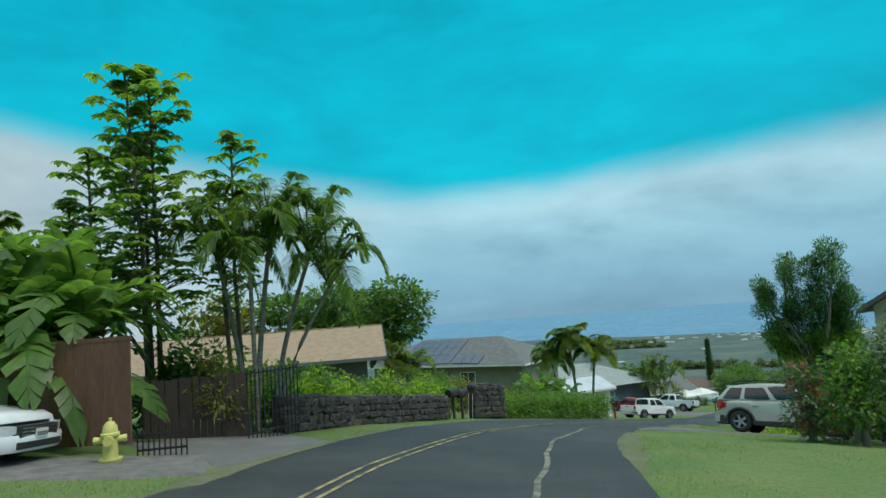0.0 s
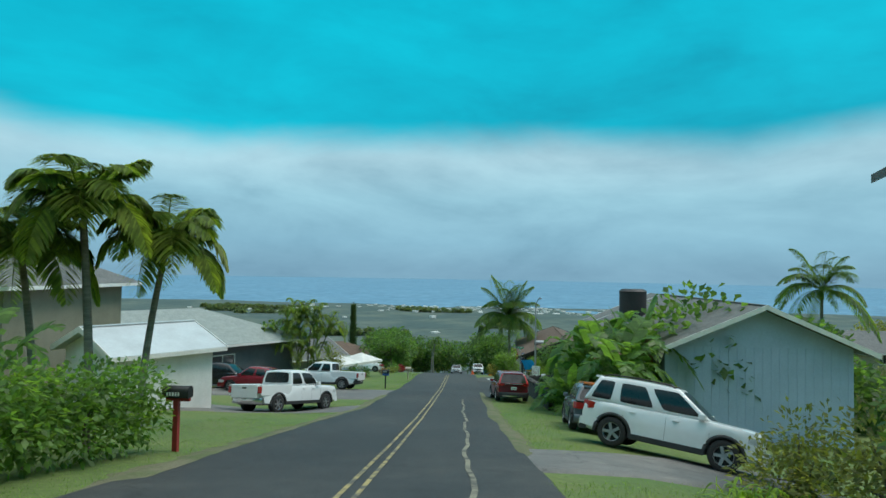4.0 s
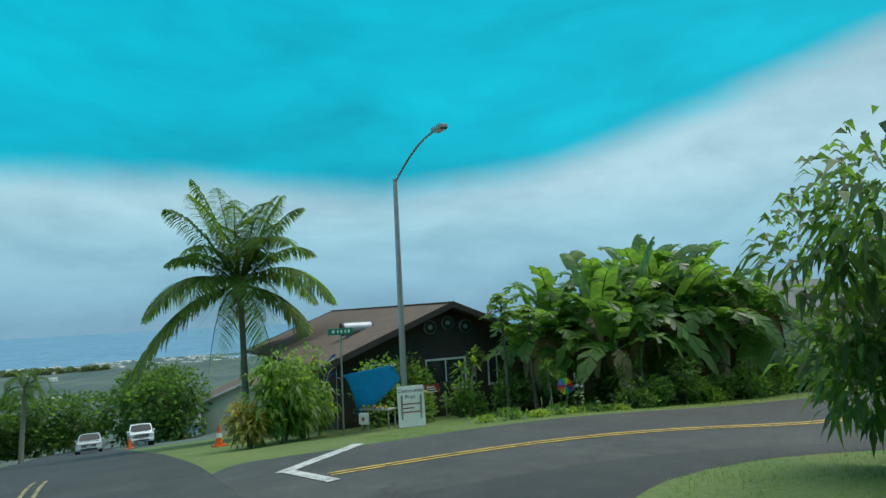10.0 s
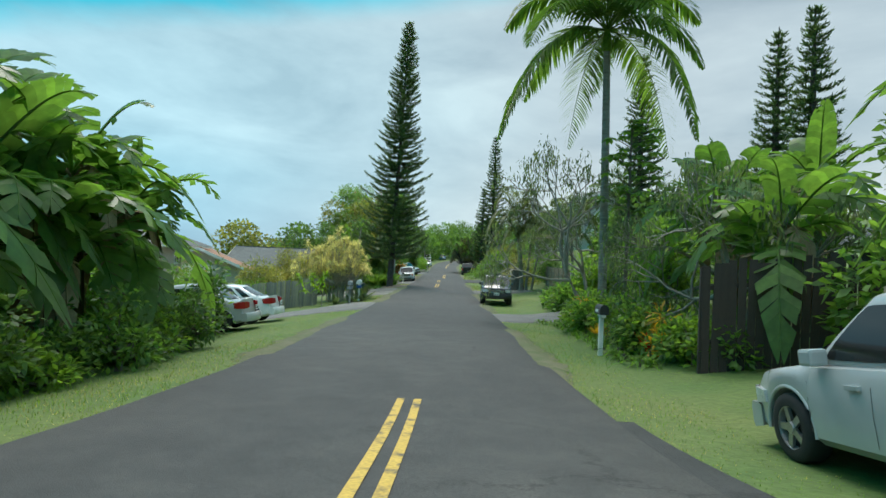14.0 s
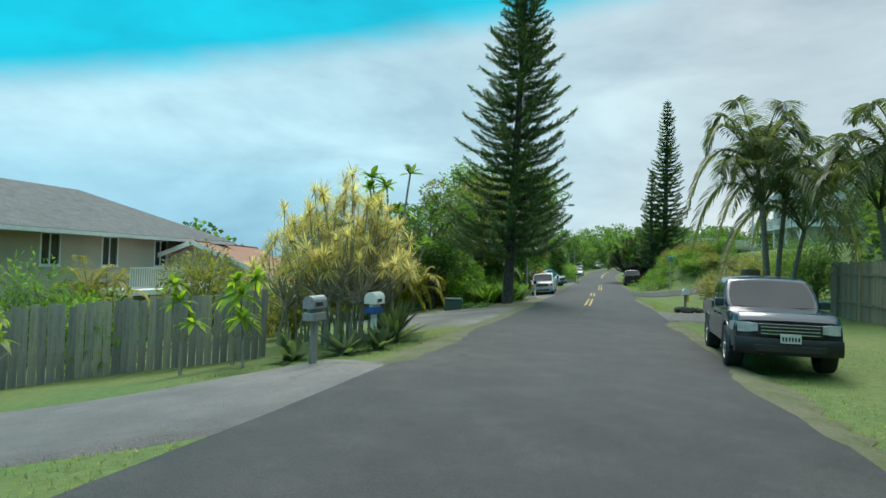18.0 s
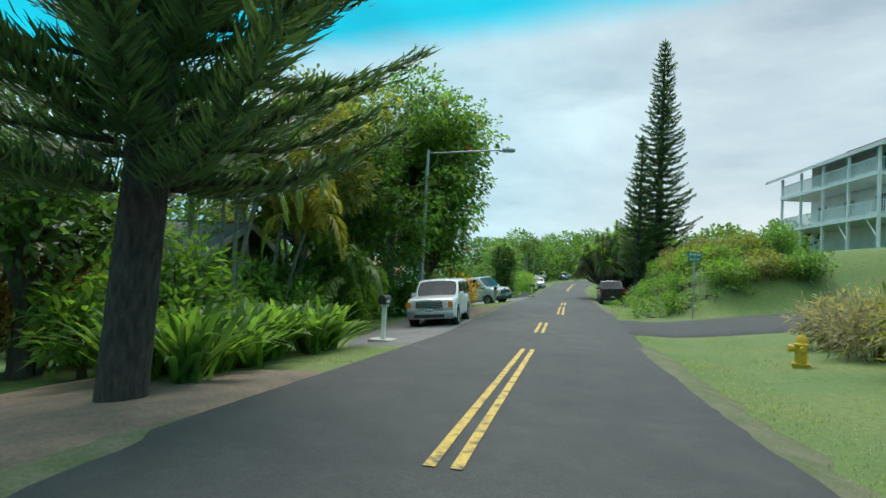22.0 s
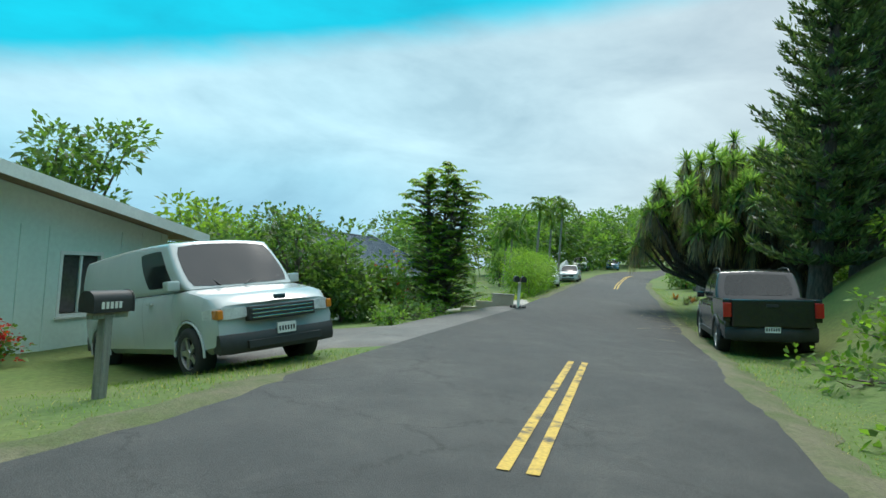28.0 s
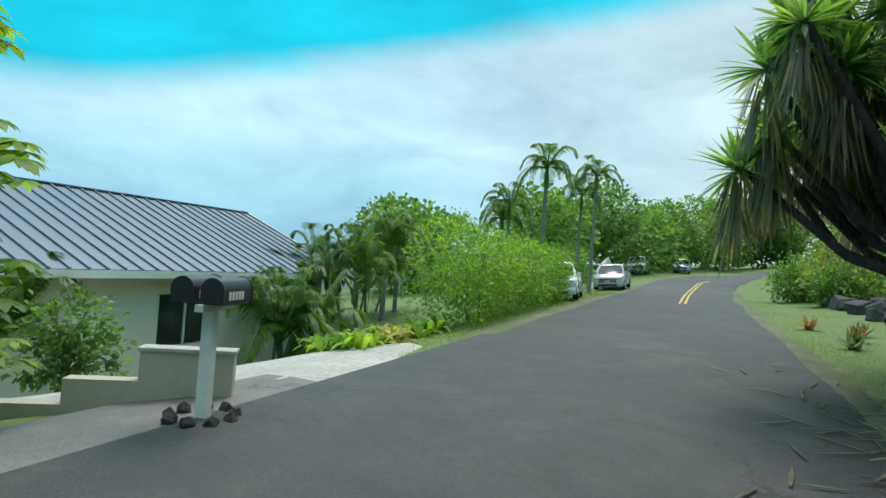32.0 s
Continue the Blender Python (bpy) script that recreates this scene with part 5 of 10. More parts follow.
def house(name, m, label, Lx, Ly, h, rise, wallm, roofm, trimm=WHITE, over=0.6, kind="gable", wins=(), doors=(), base=-2.5, batten=None, ribs=None, solar=None, winframe=WHITE, split=2, category="house", ridge=0.5):
    """A house with its ridge along x. wins: (side, u, sill, w, h)."""
    t = thing(name, m, label, category)
    th = 0.18
    sides = {"y-": (Lx, Matrix.Translation((0, -Ly / 2, 0))), "y+": (Lx, Matrix.Translation((0, Ly / 2, 0)) @ pose(0, 0, 0, 0, 0, 180)),
             "x-": (Ly - 2 * th - 0.006, Matrix.Translation((-Lx / 2, 0, 0)) @ pose(0, 0, 0, 0, 0, -90)), "x+": (Ly - 2 * th - 0.006, Matrix.Translation((Lx / 2, 0, 0)) @ pose(0, 0, 0, 0, 0, 90))}
    for s, (L, sm) in sides.items():
        op = [(u, sill, w, oh) for q, u, sill, w, oh in wins if q == s] + [(u, 0.0, w, oh) for q, u, w, oh in doors if q == s]
        part("wall", wall_mesh("wall", L, base, h, th, op, wallm), t, "", sm)
        if batten:
            bat = bmesh_to("batten", boxes([(-0.02, -0.018, base + 1.2, 0.02, 0.002, h - 0.02)]), wallm)
            n = int(L / batten)
            for i in range(n + 1):
                x = -L / 2 + 0.02 + (L - 0.04) * i / max(1, n)
                if all(abs(x - u) > w / 2 + 0.1 for u, _, w, _ in op):
                    part("batten", bat, t, "", sm @ Matrix.Translation((x, 0, 0)))
        for q, u, sill, w, oh in wins:
            if q == s:
                window(t, sm @ Matrix.Translation((u, 0.02, sill)), w, oh, winframe, split)
        for q, u, w, oh in doors:
            if q == s:
                d = part("door", bmesh_to("door", boxes([(u - w / 2 + 0.01, 0.04, 0.01, u + w / 2 - 0.01, 0.09, oh - 0.01)]), trimm), t, "", sm)
                part("door_panel", bmesh_to("door_panel", boxes([(u - w / 2 + 0.12, 0.03, 0.25, u + w / 2 - 0.12, 0.045, 0.9)]), trimm), d)
                part("door_knob", bmesh_to("door_knob", cyl(0.03, 0.03, 0.06, 10, 0, Matrix.Translation((u + w / 2 - 0.1, 0.02, 1.0)) @ Matrix.Rotation(math.pi / 2, 4, "X")), CHROME), d)
    X, Y, ox = Lx / 2 + over, Ly / 2 + over, ridge
    drop = rise * over / (Ly / 2)
    ze, zr, tk = h - drop + 0.02, h + rise + 0.02, 0.14
    if kind == "gable":
        V = [(-X, -Y, ze), (X, -Y, ze), (X, 0, zr), (-X, 0, zr), (X, Y, ze), (-X, Y, ze)]
        V += [(a, b, c + tk) for a, b, c in V]
        F = [[6, 7, 8, 9], [9, 8, 10, 11], [3, 2, 1, 0], [5, 4, 2, 3], [0, 1, 7, 6], [4, 5, 11, 10], [1, 2, 8, 7], [2, 4, 10, 8], [3, 0, 6, 9], [5, 3, 9, 11]]
        for s, x in ((-1, -Lx / 2), (1, Lx / 2)):
            tri = [(x, -Ly / 2, h), (x, Ly / 2, h), (x, 0, h + rise)]
            tri += [(x - s * th, b, c) for _, b, c in tri]
            part("gable", mesh("gable", np.array(tri), [[0, 1, 2], [5, 4, 3], [0, 3, 4, 1], [1, 4, 5, 2], [2, 5, 3, 0]], wallm), t)
            for q in (-1, 1):
                P = np.array([(x + s * (over + 0.012), q * Y, ze - 0.06), (x + s * (over + 0.012), 0, zr - 0.06)])
                a = [(p[0] + d, p[1], p[2] + e) for p in P for d, e in ((0, 0), (s * 0.03, 0), (s * 0.03, 0.24), (0, 0.24))]
                part("barge_board", mesh("barge_board", np.array(a), [[0, 1, 2, 3], [7, 6, 5, 4], [0, 4, 5, 1], [1, 5, 6, 2], [2, 6, 7, 3], [3, 7, 4, 0]], trimm), t)
    else:
        rx = max(0.2, X - Y) if kind == "hip" else X * 0.55
        V = [(-X, -Y, ze), (X, -Y, ze), (X, Y, ze), (-X, Y, ze), (-rx, 0, zr), (rx, 0, zr)]
        V += [(a, b, c + tk) for a, b, c in V]
        F = [[6, 7, 11, 10], [7, 8, 11], [8, 9, 10, 11], [9, 6, 10], [4, 5, 1, 0], [5, 2, 1], [5, 4, 3, 2], [4, 0, 3], [0, 1, 7, 6], [1, 2, 8, 7], [2, 3, 9, 8], [3, 0, 6, 9]]
    rf = part("roof", mesh("roof", np.array(V), F, roofm), t)
    bs = [(-X, -Y - 0.03, ze - 0.04, X, -Y - 0.002, ze + tk - 0.02), (-X, Y + 0.002, ze - 0.04, X, Y + 0.03, ze + tk - 0.02)]
    if kind != "gable":
        bs += [(-X - 0.03, -Y, ze - 0.04, -X - 0.002, Y, ze + tk - 0.02), (X + 0.002, -Y, ze - 0.04, X + 0.03, Y, ze + tk - 0.02)]
    for b in bs:
        part("fascia", bmesh_to("fascia", boxes([b]), trimm), rf)
    if kind == "gable":
        cap = [(-X, -0.12, zr + tk - 0.02, X, 0.12, zr + tk + 0.035)]
        part("ridge_cap", bmesh_to("ridge_cap", boxes(cap, 0.02), roofm), rf)
    slope = math.atan2(zr - ze, Y)
    if ribs:
        n = int(2 * X / ribs)
        rib = bmesh_to("rib", boxes([(-0.025, -Y / math.cos(slope), 0.0, 0.025, 0, 0.04)]), roofm)
        for q in (0, 180):
            for i in range(n + 1):
                x = -X + 0.03 + (2 * X - 0.06) * i / n
                part("rib", rib, rf, "", pose(0, 0, zr + tk, 0, 0, q) @ Matrix.Translation((x, 0, 0)) @ Matrix.Rotation(slope, 4, "X"))
    if solar:
        for x, v, sgn in solar:
            part("solar_panel", bmesh_to("solar_panel", boxes([(-0.5, -0.83, 0.06, 0.5, 0.83, 0.10)], 0.008), SOLAR), rf, "dark blue solar panel",
                 pose(0, 0, 0, 0, 0, 0 if sgn < 0 else 180) @ Matrix.Translation((x, -Y * v, ze + tk + (zr - ze) * (1 - v))) @ Matrix.Rotation(slope, 4, "X"))
    return t


# ---- street furniture ----
def mailbox(name, m, label, boxm, postm, h=1.0, twin=False, arm=True, tray=None, width=0.2, length=0.5, stone=False):
    """A post box on a post: tunnel-shaped box, door, flag and numberless bars."""
    t = thing(name, m, label, "mailbox")
    box("post", (-0.05, -0.05, -0.2, 0.05, 0.05, h - 0.02), postm, t, bevel=0.006)
    if arm:
        box("arm", (-0.2, -0.04, h - 0.06, 0.26, 0.04, h), postm, t, bevel=0.004)
    for k, oy in enumerate((-0.13, 0.13) if twin else (0,)):
        a = np.linspace(0, math.pi, 9)
        prof = [(-width / 2, 0)] + [(-math.cos(q) * width / 2, 0.12 + math.sin(q) * width / 2) for q in a] + [(width / 2, 0)]
        n = len(prof)
        V = [(x, oy + y, h + z + 0.01) for x in (-length / 2, length / 2) for y, z in prof]
        F = [[i, (i + 1) % n, n + (i + 1) % n, n + i] for i in range(n)] + [list(range(n))[::-1], list(range(n, 2 * n))]
        b = part("box", sharp(mesh("box", np.array(V), F, boxm), 40), t)
        V2 = [(x, oy + (y) * 1.05, h + z * 1.04 + 0.008) for x in (length / 2, length / 2 + 0.02) for y, z in prof]
        part("door", mesh("door", np.array(V2), F, boxm), b)
        part("flag", bmesh_to("flag", boxes([(-0.02, oy + width / 2 + 0.005, h + 0.1, 0.16, oy + width / 2 + 0.012, h + 0.15)]), REDP), b, "small red flag")
        for i in range(5):
            part("number_bar", bmesh_to("number_bar", boxes([(-0.16 + i * 0.055, oy - width / 2 - 0.006, h + 0.05, -0.125 + i * 0.055, oy - width / 2 - 0.001, h + 0.12)]), WHITE if boxm in (BLACKM, BLACKP) else INK), b)
    if tray:
        box("paper_tray", (-0.24, -0.11, h - 0.2, 0.24, 0.11, h - 0.06), tray, t, "blue newspaper tray", 0.02)
    return t


def hydrant(name, m, label, material):
    t = thing(name, m, label, "fire hydrant")
    b = part("barrel", sharp(mesh("barrel", *lathe_z([(0.001, -0.1), (0.17, -0.1), (0.17, 0.04), (0.12, 0.06), (0.115, 0.42), (0.15, 0.44), (0.15, 0.48), (0.125, 0.5), (0.11, 0.6), (0.06, 0.67), (0.001, 0.68)], 20), material)), t)
    part("cap_nut", bmesh_to("cap_nut", cyl(0.03, 0.025, 0.07, 5, 0.67), material), b)
    for a, r in ((0, 0.075), (90, 0.055), (-90, 0.055)):
        nz = part("nozzle", bmesh_to("nozzle", cyl(r, r, 0.16, 14, 0.06, pose(0, 0, 0.38, 0, 0, a) @ pose(0, 0, 0, 0, 90, 0)), material), b)
        part("nozzle_cap", bmesh_to("nozzle_cap", cyl(r * 1.15, r * 1.1, 0.05, 8, 0.2, pose(0, 0, 0.38, 0, 0, a) @ pose(0, 0, 0, 0, 90, 0)), material), nz)
    part("bolt_flange", bmesh_to("bolt_flange", cyl(0.185, 0.185, 0.03, 16, 0.04), material), t)
    return t


def lathe_z(prof, n=20):
    V, F = lathe(prof, n)
    return V[:, [0, 2, 1]] * [1, -1, 1], F


def street_lamp(name, m, label, h=7.0, arm=2.0, rise=0.8, straight=False):
    t = thing(name, m, label, "street lamp")
    part("pole", mesh("pole", *tube([(0, 0, -0.3), (0, 0, h * 0.5), (0, 0, h)], [0.105, 0.09, 0.07], 12), STEEL, True), t, "tapered grey steel pole")
    f = np.linspace(0, 1, 9)
    P = np.stack([arm * f, 0 * f, h - 0.1 + rise * np.sin(f * math.pi / 2) * (1 - 0.05 * f)], 1) if not straight else np.stack([arm * f, 0 * f, h - 0.15 + 0.25 * f], 1)
    part("arm", mesh("arm", *tube(P, 0.035, 8), STEEL, True), t)
    e = P[-1]
    hd = box("lamp_head", (e[0] - 0.08, -0.13, e[2] - 0.06, e[0] + 0.5, 0.13, e[2] + 0.07), STEEL, t, "grey cobra-head lantern", 0.035)
    part("lens", bmesh_to("lens", boxes([(e[0] + 0.02, -0.1, e[2] - 0.09, e[0] + 0.42, 0.1, e[2] - 0.055)], 0.012), LAMPW), hd)
    part("photocell", bmesh_to("photocell", cyl(0.04, 0.035, 0.07, 10, 0, Matrix.Translation((e[0] + 0.15, 0, e[2] + 0.065))), BLACKP), hd)
    box("base_plate", (-0.2, -0.2, -0.05, 0.2, 0.2, 0.04), CONCRETE, t, "", 0.01)
    return t


def street_sign(name, m, label, h=2.7):
    t = thing(name, m, label, "street sign")
    part("post", bmesh_to("post", cyl(0.03, 0.03, h + 0.2, 10, -0.2), STEEL), t)
    for k, (z, a) in enumerate(((h - 0.02, 0), (h + 0.2, 90))):
        b = part("name_blade", bmesh_to("name_blade", boxes([(-0.4, -0.008, z, 0.4, 0.008, z + 0.2)], 0.003), GREENSIGN), t, "green name plate with plain bars", pose(0, 0, 0, 0, 0, a))
        for s in (-1, 1):
            for i, w in enumerate((0.07, 0.05, 0.06, 0.05, 0.09)):
                part("letter_bar", bmesh_to("letter_bar", boxes([(-0.3 + i * 0.12, s * 0.0085 - 0.002, z + 0.06, -0.3 + i * 0.12 + w, s * 0.0085 + 0.002, z + 0.15)]), WHITE), b)
    return t


def text_mesh(s, size):
    """Letters of the built-in font as a thin mesh, centred, facing -y."""
    c = bpy.data.curves.new("letters", "FONT")
    c.body, c.size, c.extrude, c.align_x, c.resolution_u = s, size, 0.002, "CENTER", 2
    ob = bpy.data.objects.new("letters", c)
    me = bpy.data.meshes.new_from_object(ob)
    bpy.data.objects.remove(ob)
    me.materials.clear()
    me.materials.append(INK)
    return me


STONES = []


def stones():
    if not STONES:
        rng = np.random.default_rng(5)
        for i in range(7):
            bm = bmesh.new()
            bmesh.ops.create_cube(bm, size=1)
            bmesh.ops.bevel(bm, geom=bm.edges[:], offset=0.16, segments=1, affect="EDGES")
            for v in bm.verts:
                v.co *= 1 + rng.normal(0, 0.10)
            STONES.append(bmesh_to("stone", bm, LAVA))
    return STONES


def stone_wall(name, m, label, L, h, th=0.35, sx=0.33, sz=0.24, cap=0.0, seed=1, limit=300, slope=0.0, category="stone wall"):
    """A dry lava-stone wall along x, face towards -y: rubble core, and each face stone on its own."""
    rng = np.random.default_rng(seed)
    t = thing(name, m, label, category)
    n = max(2, int(L / 1.0))
    V, F = [], []
    for i in range(n + 1):
        x = L * i / n
        z = slope * x
        V += [(x, 0.07, z - 0.6), (x, th - 0.05, z - 0.6), (x, th - 0.05, z + h - 0.06), (x, 0.07, z + h - 0.06)]
    for i in range(n):
        for j in range(4):
            a, b = i * 4 + j, i * 4 + (j + 1) % 4
            F.append([a, b, b + 4, a + 4])
    F += [[3, 2, 1, 0], [len(V) - 4, len(V) - 3, len(V) - 2, len(V) - 1]]
    part("rubble_core", mesh("rubble_core", np.array(V), F, LAVA_JOIN), t)
    st = stones()
    count = 0
    rows = max(1, round(h / sz))
    for r in range(rows):
        x = -rng.random() * sx * 0.5
        while x < L - 0.05:
            w = sx * rng.uniform(0.65, 1.35)
            if count < limit:
                z = slope * x + (r + 0.5) * h / rows
                part("stone", st[int(rng.integers(7))], t, "", Matrix.Translation((min(max(x + w / 2, w * 0.5), L - w * 0.4), 0.10 + rng.normal(0, 0.02), z)) @ pose(0, 0, 0, rng.normal(0, 8), rng.normal(0, 10), rng.normal(0, 8)) @ Matrix.Diagonal((w * 1.02, 0.26, h / rows * rng.uniform(0.9, 1.12), 1)))
                count += 1
            x += w
    x = 0
    while x < L - 0.1 and count < limit + 60:
        w = sx * rng.uniform(0.8, 1.5)
        part("stone", st[int(rng.integers(7))], t, "", Matrix.Translation((min(x + w / 2, L - w / 2), th / 2, slope * x + h - 0.02)) @ pose(0, 0, 0, 0, rng.normal(0, 6), rng.normal(0, 10)) @ Matrix.Diagonal((w, th * 0.95, 0.2 * rng.uniform(0.7, 1.2), 1)))
        count += 1
        x += w
    return t


def board_fence(name, m, label, L, h, material, w=0.14, gap=0.015, seed=1, slope=0.0, rail=True, category="fence"):
    rng = np.random.default_rng(seed)
    t = thing(name, m, label, category)
    bd = bmesh_to("board", boxes([(0, -0.011, -0.15, w, 0.011, 1.0)]), material)
    x = 0
    while x < L:
        part("board", bd, t, "", Matrix.Translation((x, rng.normal(0, 0.004), slope * x)) @ pose(0, 0, 0, 0, rng.normal(0, 0.6), 0) @ Matrix.Diagonal((1, 1, h * rng.uniform(0.96, 1.03), 1)))
        x += w + gap
    for i in range(int(L / 2.2) + 1):
        box("post", (i * 2.2 - 0.045, 0.013, -0.4 + slope * i * 2.2, i * 2.2 + 0.045, 0.1, h * 0.97 + slope * i * 2.2), material, t)
    for z in (0.25, 0.75) if rail else ():
        V = [(xx, y, slope * xx + h * z + zz) for xx in (0, L) for y, zz in ((0.0125, 0), (0.05, 0), (0.05, 0.08), (0.0125, 0.08))]
        part("rail", mesh("rail", np.array(V), [[3, 2, 1, 0], [4, 5, 6, 7], [0, 1, 5, 4], [1, 2, 6, 5], [2, 3, 7, 6], [3, 0, 4, 7]], material), t)
    return t


def picket_rail(parent, m, L, h, material, gap=0.13, name="railing"):
    """A white baluster railing as a part with its balusters under it."""
    r = part(name, bmesh_to(name, boxes([(0, -0.03, h - 0.06, L, 0.03, h)]), material), parent, "", m)
    box("bottom_rail", (0, -0.025, 0.08, L, 0.025, 0.13), material, r)
    bal = bmesh_to("baluster", boxes([(-0.018, -0.018, 0.13, 0.018, 0.018, h - 0.06)]), material)
    n = int(L / gap)
    for i in range(n + 1):
        part("baluster", bal, r, "", Matrix.Translation((L * i / n, 0, 0)))
    return r


# ---- the lie of the land: s runs downhill towards the sea, b along the contour road ----
SS = [-600, -200, -60, 0, 6.1, 12.9, 20.3, 41.9, 51.1, 59.9, 67.7, 74.5, 80.3, 84.3, 92, 100, 130, 200, 330, 480, 1100]
FF = [75, 25, 8.5, 0, -.66, -1.5, -2.7, -6.56, -8.13, -9.47, -10.55, -11.54, -12.17, -12.69, -13.4, -14.6, -19.5, -31, -50, -60, -62]
BB = [-12, -7, 5, 11, 23, 49, 61, 76, 100, 135, 160, 190, 260]
GB = [-13.1, -13.25, -13.85, -14, -14.25, -14.39, -14.54, -14.25, -14.33, -13.7, -12.6, -11.3, -9]


def sstep(a, b, x):
    k = np.clip((x - a) / (b - a), 0, 1)
    return k * k * (3 - 2 * k)


def hgt(s, b):
    """Height of the ground."""
    s, b = np.asarray(s, float), np.asarray(b, float)
    f = np.interp(s, SS, FF)
    d = s - 87.8
    g = np.interp(b, BB, GB) + np.where(d > 3.4, -0.125 * (d - 3.4), np.where(d < -4.5, 0.13 * (-d - 4.5), 0.0))
    bank = 2.6 * sstep(71, 76, b) * (1 - sstep(96, 108, b)) * sstep(4.5, 8.5, -d) * (1 - sstep(30, 60, -d))
    g = g + bank
    g = g * (1 - sstep(130, 260, s)) + f * sstep(130, 260, s)
    k = sstep(-10, 2, b) * sstep(21, 42, s)
    x, y = 0.6 * s + 0.8 * b, 0.8 * s - 0.6 * b
    dip = -1.6 * np.exp(-((s - 98.6) ** 2 / 15.0 + (b - 109.0) ** 2 / 45.0))
    dip = dip - 0.3 * np.exp(-((s - 94.2) ** 2 / 4.0 + (b - 87.0) ** 2 / 14.0))
    dip = dip - 0.34 * np.exp(-((s - 56.2) ** 2 / 16.0 + (b + 20.4) ** 2 / 10.0))
    return f * (1 - k) + g * k + dip


def sb(x, y):
    return 0.6 * x + 0.8 * y, 0.8 * x - 0.6 * y


def xy(s, b):
    return 0.6 * s + 0.8 * b, 0.8 * s - 0.6 * b


def gz(x, y):
    return float(hgt(*sb(x, y)))


def on(x, y, rot=0.0, dz=0.0, tilt=0.0, size=1.0):
    return pose(x, y, gz(x, y) + dz, 0, tilt, rot) @ Matrix.Scale(size, 4)


def onb(s, b, rot=0.0, dz=0.0, size=1.0):
    """By downhill and contour distance; turn counted from the contour road's way."""
    return on(*xy(s, b), rot - 36.87, dz, 0, size)


def onslope(x, y, rot, half=1.3, width=0.8, dz=0.0):
    """A pose that lies on the slope of the ground."""
    a = radians(rot)
    u, v = np.array([math.cos(a), math.sin(a)]), np.array([-math.sin(a), math.cos(a)])
    p = np.array([x, y])
    f = (gz(*(p + u * half)) - gz(*(p - u * half))) / (2 * half)
    l = (gz(*(p + v * width)) - gz(*(p - v * width))) / (2 * width)
    X = Vector((u[0], u[1], f)).normalized()
    Z = X.cross(Vector((v[0], v[1], l))).normalized()
    Y = Z.cross(X)
    z = (gz(*(p + u * half)) + gz(*(p - u * half))) / 2
    m = Matrix((X, Y, Z)).transposed().to_4x4()
    m.translation = (x, y, z + dz)
    return m


def smooth_line(pts, step=1.0):
    P = np.array(pts, float)
    d = np.append(0, np.cumsum(np.linalg.norm(np.diff(P, axis=0), axis=1)))
    t = np.arange(0, d[-1], step)
    Q = np.stack([np.interp(t, d, P[:, i]) for i in range(2)], 1)
    for _ in range(6):
        Q[1:-1] = Q[1:-1] * 0.5 + (Q[:-2] + Q[2:]) * 0.25
    return Q


ROAD_A = smooth_line([(-4, -60), (-3.2, -20), (-2.2, -5), (-1.2, 5), (0.2, 13), (2.6, 20.8), (6.0, 27.4), (10.8, 34.9), (17.0, 44.4), (25.2, 56.9), (32, 67.2), (38.5, 77), (45.5, 87.5), (60, 110), (82, 145), (104, 178), (130, 215)])
ROAD_B = smooth_line([xy(s, b) for s, b in ((88.2, -15), (88.0, -8), (87.8, 2), (87.8, 60), (87.8, 100), (87.7, 135), (87.0, 150), (84.5, 164), (79, 176), (70, 187), (56, 196), (36, 203))])
ROAD_C = smooth_line([xy(s, b) for s, b in ((86.5, 68.2), (80, 68.4), (70, 69), (50, 72), (20, 80))])


def ribbon(name, line, w0, w1, lift, material, cols=5, sag=0.0, kind=True):
    """A strip laid on the ground between offsets w0 (left of its way) and w1 (right)."""
    T = np.gradient(line, axis=0)
    T /= np.linalg.norm(T, axis=1)[:, None]
    N = np.stack([T[:, 1], -T[:, 0]], 1)
    off = np.linspace(w0, w1, cols)
    if cols > 3:
        off = np.concatenate([[w0 - 0.22], np.linspace(w0, w1, cols), [w1 + 0.22]])
        cols += 2
    P = line[:, None] + N[:, None] * off[None, :, None]
    S, B = 0.6 * P[..., 0] + 0.8 * P[..., 1], 0.8 * P[..., 0] - 0.6 * P[..., 1]
    Z = hgt(S, B) + lift
    if cols > 3:
        Z[:, 0] -= 0.14
        Z[:, -1] -= 0.14
        Z[0] -= 0.14
        Z[-1] -= 0.14
    V = np.concatenate([P, Z[..., None]], -1).reshape(-1, 3)
    i = np.arange(len(line) - 1)[:, None] * cols
    j = np.arange(cols - 1)[None]
    F = np.stack([i + j, i + cols + j, i + cols + j + 1, i + j + 1], -1).reshape(-1, 4)
    return mesh(name, V, F, material)


def near_line(x, y, line):
    return np.sqrt(((line[None, ::2] - np.stack([x, y], -1).reshape(-1, 1, 2)) ** 2).sum(-1)).min(1)


